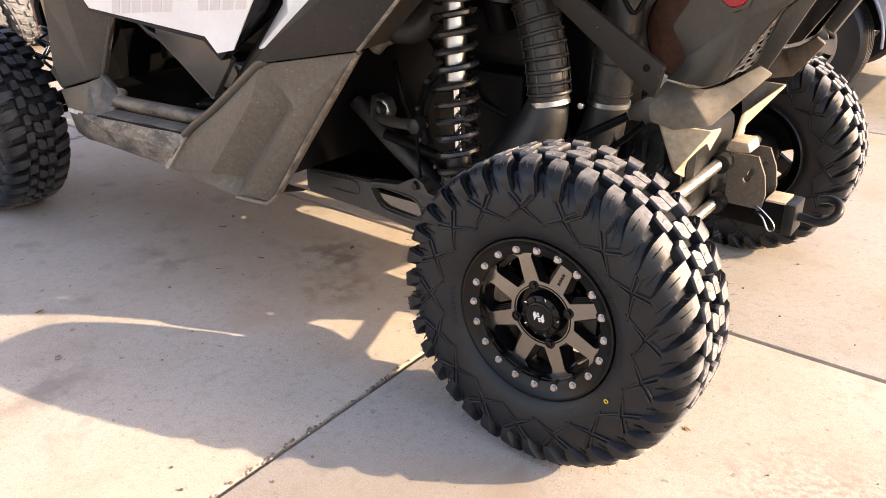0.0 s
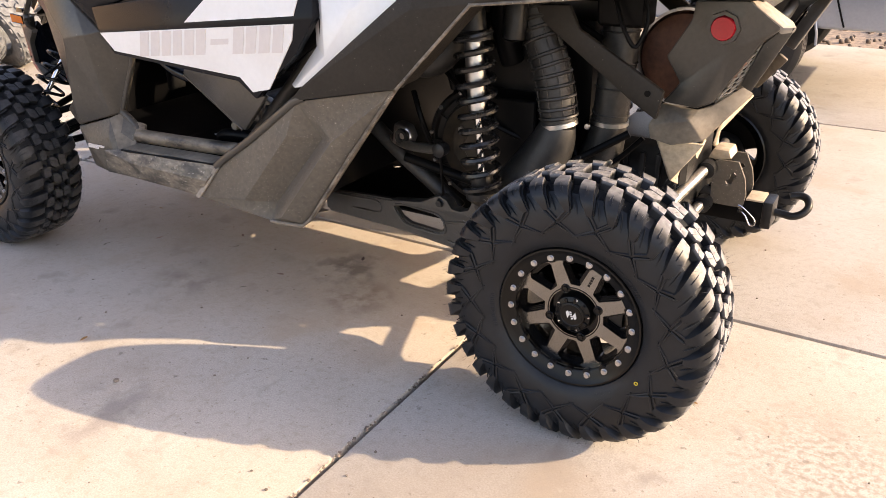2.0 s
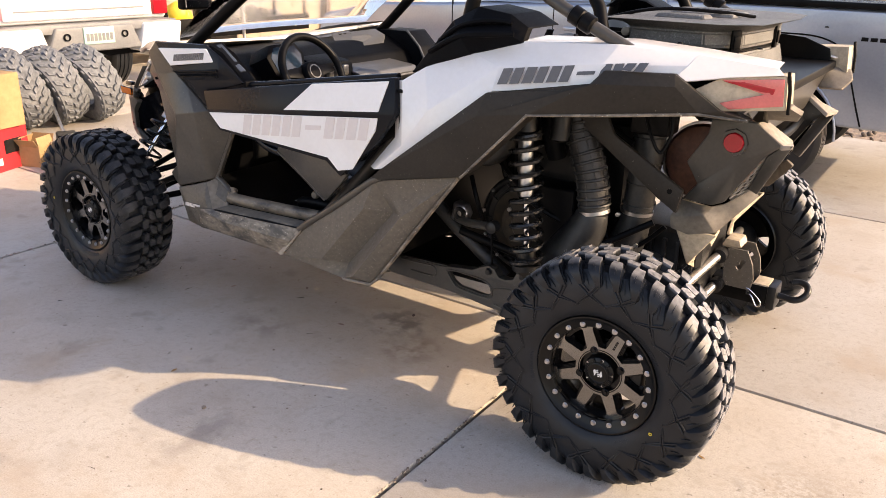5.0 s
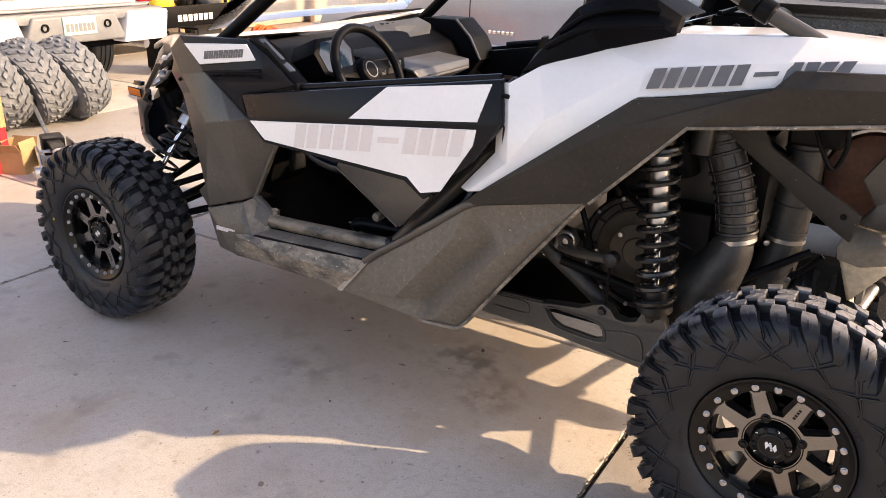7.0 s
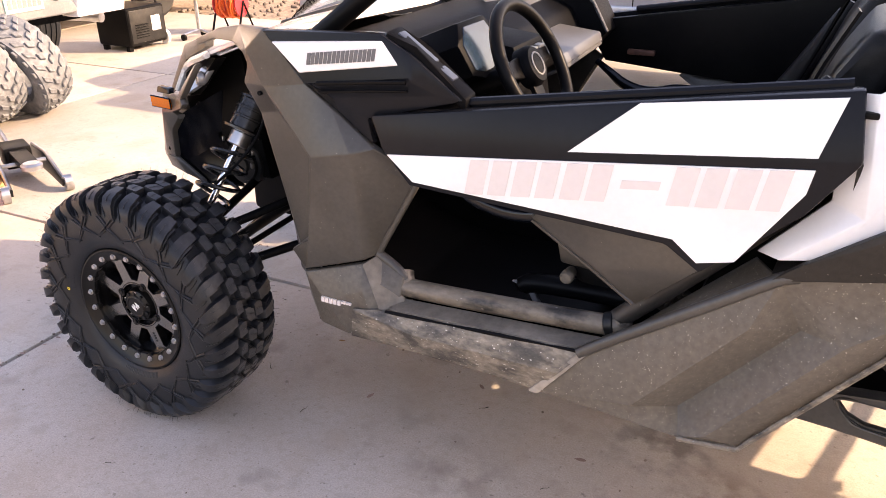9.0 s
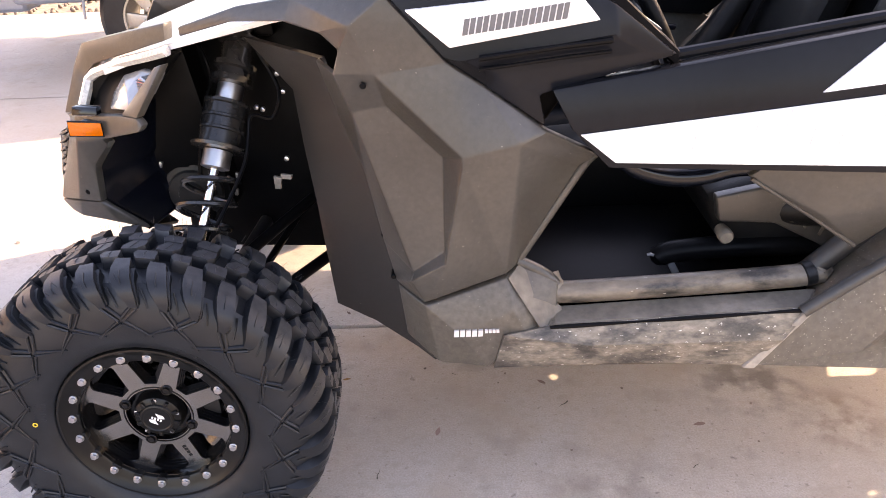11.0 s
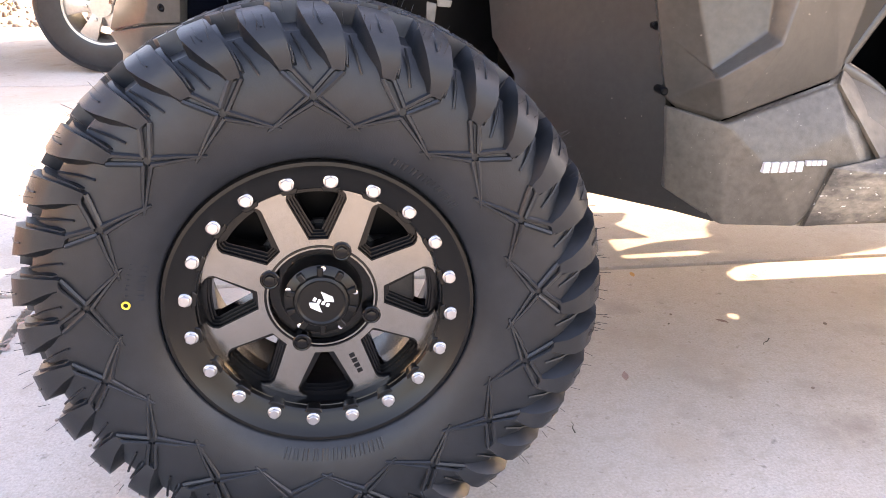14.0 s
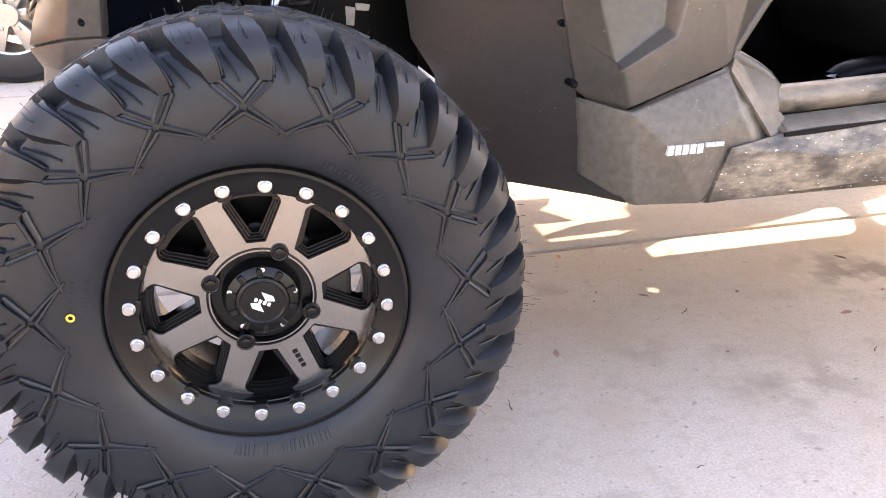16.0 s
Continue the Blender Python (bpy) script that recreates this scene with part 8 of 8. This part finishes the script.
both("small_bracket", lambda: prism(bmesh.new(), [(-2.427, 0.500, 0.695), (-2.409, 0.500, 0.691), (-2.413, 0.500, 0.660), (-2.427, 0.500, 0.662)], (0.002, 0.008, 0), 0.0015), PALE_DUST_SUN)
both("small_bracket", lambda: prism(bmesh.new(), [(-2.409, 0.500, 0.700), (-2.382, 0.500, 0.696), (-2.385, 0.500, 0.685), (-2.408, 0.500, 0.687)], (0.002, 0.008, 0), 0.0015), PALE_DUST_SUN)
both("cavity_bolt", lambda: lathe(bmesh.new(), [(0.006, 0.612), (0.006, 0.600), (0.0005, 0.598)], 8, "y", (-2.611, 0, 0.796)), STEEL)
both("cavity_bolt", lambda: lathe(bmesh.new(), [(0.006, 0.612), (0.006, 0.600), (0.0005, 0.598)], 8, "y", (-2.594, 0, 0.795)), STEEL)
both("cavity_bolt", lambda: lathe(bmesh.new(), [(0.006, 0.572), (0.006, 0.560), (0.0005, 0.558)], 8, "y", (-2.459, 0, 0.850)), STEEL)
both("cavity_bolt", lambda: lathe(bmesh.new(), [(0.006, 0.572), (0.006, 0.560), (0.0005, 0.558)], 8, "y", (-2.444, 0, 0.844)), STEEL)
both("cavity_bolt", lambda: lathe(bmesh.new(), [(0.006, 0.572), (0.006, 0.560), (0.0005, 0.558)], 8, "y", (-2.389, 0, 0.887)), STEEL)
both("cavity_bolt", lambda: lathe(bmesh.new(), [(0.006, 0.532), (0.006, 0.520), (0.0005, 0.518)], 8, "y", (-2.313, 0, 0.891)), STEEL)
both("cavity_bolt", lambda: lathe(bmesh.new(), [(0.006, 0.532), (0.006, 0.520), (0.0005, 0.518)], 8, "y", (-2.309, 0, 0.846)), STEEL)
both("cavity_bolt", lambda: lathe(bmesh.new(), [(0.006, 0.592), (0.006, 0.580), (0.0005, 0.578)], 8, "y", (-2.402, 0, 0.925)), STEEL)
both("cavity_bolt", lambda: lathe(bmesh.new(), [(0.006, 0.512), (0.006, 0.500), (0.0005, 0.498)], 8, "y", (-2.389, 0, 0.739)), STEEL)
both("cavity_plate", lambda: prism(bmesh.new(), [(-2.697, 0.620, 0.816), (-2.579, 0.620, 0.819), (-2.578, 0.620, 0.750), (-2.643, 0.620, 0.695), (-2.703, 0.620, 0.705)], (0.0, 0.015, 0), 0.004), BLACK)

# ---- nose ----
def nose_side():
    P = {"a": (-2.911, 0.543, 0.858), "b": (-2.883, 0.500, 0.859), "c": (-2.845, 0.445, 0.884), "d": (-2.710, 0.374, 0.902), "e": (-2.663, 0.338, 0.906), "g": (-2.651, 0.332, 0.891), "h": (-2.660, 0.330, 0.878), "i": (-2.771, 0.402, 0.839), "i2": (-2.779, 0.440, 0.816), "k": (-2.825, 0.438, 0.755), "l": (-2.836, 0.446, 0.666), "m": (-2.898, 0.470, 0.663), "n": (-2.969, 0.525, 0.646), "o": (-2.954, 0.520, 0.687), "p": (-2.901, 0.505, 0.809), "q": (-2.850, 0.432, 0.825)}
    return shell(P, ["a b c", "b p q c", "c q i d", "d i h e", "e h g", "q k i2 i", "p o n m q", "q m l k"], (0.010, 0.018, 0), 0.005, 2)


both("nose_side_panel", nose_side, PLASTIC, "dark dusty plastic nose panel", 28)
both("lamp_arm", lambda: shell({"a": (-2.710, 0.374, 0.902), "b": (-2.663, 0.338, 0.906), "c": (-2.591, 0.351, 1.016), "d": (-2.612, 0.366, 1.008), "e": (-2.670, 0.367, 0.944)}, ["a b e", "b c d e"], (0.014, 0.016, 0), 0.004), PLASTIC)
both("lamp_brow", lambda: shell({"a": (-2.915, 0.543, 0.858), "b": (-2.878, 0.574, 0.965), "c": (-2.848, 0.575, 1.016), "d": (-2.719, 0.490, 1.054), "e": (-2.586, 0.400, 1.091), "a2": (-2.876, 0.530, 0.866), "b2": (-2.848, 0.552, 0.944), "c2": (-2.814, 0.540, 0.975), "d2": (-2.717, 0.475, 1.009), "e2": (-2.589, 0.395, 1.055)}, ["a b b2 a2", "b c c2 b2", "c d d2 c2", "d e e2 d2"], (0.010, 0.030, 0), 0.004), PLASTIC)
both("nose_lower_corner", lambda: shell({"a": (-2.970, 0.525, 0.643), "b": (-2.899, 0.470, 0.659), "c": (-2.837, 0.446, 0.664), "d": (-2.753, 0.480, 0.572), "e": (-2.809, 0.458, 0.605), "g": (-2.917, 0.500, 0.606), "h": (-2.955, 0.535, 0.608), "j": (-2.848, 0.660, 0.493), "k": (-2.992, 0.660, 0.540)}, ["a h g b", "b g e c", "c e d", "h k j e g"], (0.008, 0.014, 0.004), 0.005), PLASTIC)
both("side_grille", lambda: prism(bmesh.new(), [(-2.899, 0.508, 0.814), (-2.902, 0.520, 0.833), (-2.945, 0.560, 0.808), (-2.972, 0.560, 0.686), (-2.953, 0.524, 0.687)], (0.012, 0.02, 0), 0.002), WETBLACK, "black mesh grille in the nose corner")
for a_, b_ in (((-2.945, 0.554, 0.802), (-2.902, 0.512, 0.826)), ((-2.949, 0.554, 0.781), (-2.909, 0.512, 0.806)), ((-2.953, 0.554, 0.760), (-2.917, 0.512, 0.785)), ((-2.956, 0.554, 0.739), (-2.925, 0.512, 0.765)), ((-2.960, 0.554, 0.718), (-2.932, 0.512, 0.744)), ((-2.964, 0.554, 0.696), (-2.940, 0.512, 0.723))):
    both("grille_mesh", lambda a_=a_, b_=b_: tube([a_, b_], 0.0024, 6), PLASTIC)
both("lamp_pod", lambda: prism(bmesh.new(), [(-2.883, 0.575, 0.851), (-2.854, 0.600, 0.936), (-2.723, 0.530, 0.997), (-2.599, 0.445, 1.013), (-2.708, 0.425, 0.891), (-2.775, 0.475, 0.874)], (0.020, 0.03, 0), 0.004), BLACK)
both("head_lamp", lambda: shell({"a": (-2.780, 0.485, 0.882), "b": (-2.764, 0.495, 0.921), "c": (-2.731, 0.490, 0.960), "d": (-2.678, 0.465, 0.978), "e": (-2.631, 0.440, 0.973), "g": (-2.655, 0.425, 0.933), "h": (-2.705, 0.410, 0.900), "m": (-2.712, 0.440, 0.935)}, ["a b m", "b c m", "c d m", "d e g m", "g h m", "h a m"], (0.012, 0.018, 0), 0.004, 3), LAMP, "clear headlamp in a dark surround")
LAMP_FACE = Matrix.Translation((-2.665, 0.430, 0.948)) @ Matrix.Rotation(radians(-38), 4, "Z")
both("lamp_projector", lambda: move(lathe(bmesh.new(), [(0.023, 0.014), (0.023, -0.004), (0.019, -0.007), (0.0005, -0.005)], 24, "y"), LAMP_FACE), LAMP)
for k in range(5):
    both("projector_rib", lambda k=k: move(box(bmesh.new(), (-0.017, -0.009, -0.0155 + 0.007 * k), (0.017, -0.004, -0.0130 + 0.007 * k), 0.0008, 1), LAMP_FACE), DASHGREY)
both("running_light", lambda: sweep(bmesh.new(), [(-2.863, 0.530, 0.870), (-2.839, 0.552, 0.936), (-2.817, 0.545, 0.954), (-2.726, 0.485, 0.991), (-2.639, 0.430, 1.017), (-2.591, 0.400, 1.033)], 0.0125, 6), RUNLIGHT, "clear running light strip")
REFLECTOR = [(-2.834, 0.381, 0.889), (-2.764, 0.388, 0.882), (-2.766, 0.391, 0.850), (-2.837, 0.384, 0.856)]
both("amber_reflector", lambda: prism(bmesh.new(), REFLECTOR, (0, 0.010, 0), 0.003), AMBER, "orange side reflector")
both("reflector_frame", lambda: sweep(bmesh.new(), [(x, y + 0.004, z) for x, y, z in REFLECTOR], 0.0032, 6, True), WETBLACK)
both("reflector_tab", lambda: prism(bmesh.new(), [(-2.832, 0.415, 0.913), (-2.773, 0.405, 0.912), (-2.773, 0.400, 0.895), (-2.834, 0.410, 0.894)], (0.004, 0.02, 0), 0.003), WETBLACK)
both("reflector_stem", lambda: prism(bmesh.new(), [(-2.822, 0.392, 0.882), (-2.767, 0.394, 0.877), (-2.771, 0.396, 0.853), (-2.827, 0.394, 0.855)], (0.010, 0.05, 0), 0.003), PLASTIC)
both("nose_screw", lambda: lathe(bmesh.new(), [(0.007, 0.475), (0.007, 0.454), (0.004, 0.452), (0.0005, 0.453)], 14, "y", (-2.864, 0, 0.690)), BLACK)
part("nose_front", prism(bmesh.new(), [(-2.90, 0.60, 0.86), (-2.955, 0.60, 0.80), (-2.96, 0.60, 0.69), (-2.90, 0.60, 0.64), (-2.86, 0.60, 0.70)], (0, 2 * (MID - 0.60), 0), 0.01), PLASTIC, buggy)
both("cavity_floor", lambda: prism(bmesh.new(), [(-2.841, 0.460, 0.663), (-2.754, 0.492, 0.569), (-2.746, 0.660, 0.498), (-2.837, 0.660, 0.578)], (0.006, 0, 0.010), 0.002), BLACK)
both("cavity_panel", lambda: shell({"i": (-2.782, 0.446, 0.819), "k": (-2.831, 0.446, 0.752), "l": (-2.843, 0.454, 0.662), "t": (-2.754, 0.490, 0.568), "c": (-2.700, 0.600, 0.740), "d": (-2.700, 0.560, 0.880), "g": (-2.680, 0.600, 0.600)}, ["i k c d", "k l c", "l t g c"], (0.006, 0.012, 0), 0.0), WETBLACK, "glossy black panel inside the nose")
part("nose_core", prism(bmesh.new(), [(-2.72, 0.58, 0.60), (-2.86, 0.58, 0.68), (-2.86, 0.54, 0.93), (-2.62, 0.58, 1.02), (-2.55, 0.58, 0.58)], (0, 2 * (MID - 0.58), 0), 0.015), BLACK, buggy)
for x, y, z in ((-2.147, 0.100, 1.031), (-2.161, 0.198, 0.832), (-2.137, 0.180, 0.690), (-2.122, 0.160, 0.600), (-2.209, 0.226, 0.955)):
    both("fender_screw", lambda x=x, y=y, z=z: lathe(bmesh.new(), [(0.006, y + 0.025), (0.006, y - 0.001), (0.004, y - 0.003), (0.0005, y - 0.002)], 14, "y", (x, 0, z)), BLACK)

# ---- cargo box strapped on the bed ----
def loft(rings):
    """A closed solid through rings of equal count, capped at both ends."""
    bm = bmesh.new()
    rows = [[bm.verts.new(p) for p in r] for r in rings]
    n = len(rows[0])
    for a, b in zip(rows, rows[1:]):
        for i in range(n):
            bm.faces.new((a[i], a[(i + 1) % n], b[(i + 1) % n], b[i]))
    bm.faces.new(rows[0][::-1])
    bm.faces.new(rows[-1])
    bmesh.ops.recalc_face_normals(bm, faces=bm.faces)
    return bm


def ring_at(z, grow=0.0):
    """The box's outline in plan at a height, grown or shrunk."""
    mid = Vector((-0.03, 0.84))
    out = []
    for x, y in ((-0.205, 0.512), (0.028, 0.512), (0.128, 0.605), (0.152, 0.84), (0.128, 1.075), (0.028, 1.168), (-0.205, 1.168)):
        d = Vector((x, y)) - mid
        out.append((x + math.copysign(grow, d.x), y + math.copysign(grow, d.y), z))
    return out


def softened(bm, width, seg=2):
    bmesh.ops.bevel(bm, geom=[e for e in bm.edges if e.calc_face_angle(0) > 0.3], offset=width, segments=seg, affect="EDGES", clamp_overlap=True)
    return bm


cargo = thing("cargo_box", "black and dusty grey moulded cargo box on the buggy's bed", "box", (0, 0, 0))
part("tub", softened(loft([ring_at(1.222, -0.022), ring_at(1.285, -0.008), ring_at(1.292, -0.006)]), 0.006), BOXGREY, cargo)
part("rim", softened(loft([ring_at(1.293, 0.004), ring_at(1.301, 0.004)]), 0.003), BLACK, cargo)
lid = part("lid", softened(loft([ring_at(1.302, 0.0), ring_at(1.312, 0.006), ring_at(1.352, 0.002), ring_at(1.368, -0.018), ring_at(1.384, -0.075)]), 0.005), BOXGREY, cargo, "dusty grey moulded lid")
for y0, y1, x0, x1 in ((0.60, 0.70, -0.17, 0.00), (0.73, 0.95, -0.17, 0.055), (0.98, 1.08, -0.17, 0.00)):
    part("lid_rib", softened(loft([[(x0, y0, 1.383), (x1, y0, 1.383), (x1 + 0.01, (y0 + y1) / 2, 1.383), (x1, y1, 1.383), (x0, y1, 1.383)], [(x0 + 0.012, y0 + 0.012, 1.396), (x1 - 0.012, y0 + 0.012, 1.396), (x1, (y0 + y1) / 2, 1.396), (x1 - 0.012, y1 - 0.012, 1.396), (x0 + 0.012, y1 - 0.012, 1.396)]]), 0.003), BOXGREY, lid)
for x, y, turn_ in ((0.112, 0.566, 46), (0.150, 0.90, 90)):
    bm = bmesh.new()
    box(bm, (-0.016, -0.012, -0.062), (0.016, 0.0, 0.012), 0.004)
    box(bm, (-0.011, -0.018, -0.045), (0.011, -0.010, -0.004), 0.003)
    part("latch", move(bm, pose(x, y, 1.350, 0, 0, turn_)), BLACK, cargo, "black draw latch")
part("strap", prism(bmesh.new(), [(0.098, 0.560, 1.230), (0.112, 0.572, 1.230), (0.116, 0.572, 1.300), (0.102, 0.560, 1.300)], (-0.004, -0.004, 0), 0.001), BLACK, cargo, "black webbing strap")
part("hinge_block", softened(loft([[(-0.43, 0.56, z), (-0.208, 0.53, z), (-0.208, 1.15, z), (-0.43, 1.12, z)] for z in (1.222, 1.345)]), 0.012), BLACK, cargo)
part("strap_knob", lathe(bmesh.new(), [(0.014, 0.535), (0.014, 0.518), (0.0005, 0.516)], 16, "y", (-0.228, 0, 1.338)), ALLOY, cargo)
part("cable", tube([(-0.40, 0.56, 1.340), (-0.32, 0.60, 1.372), (-0.18, 0.66, 1.405), (0.0, 0.74, 1.402), (0.10, 0.82, 1.388)], 0.006, 8, 5), BLACK, cargo, "black bungee cord over the lid")
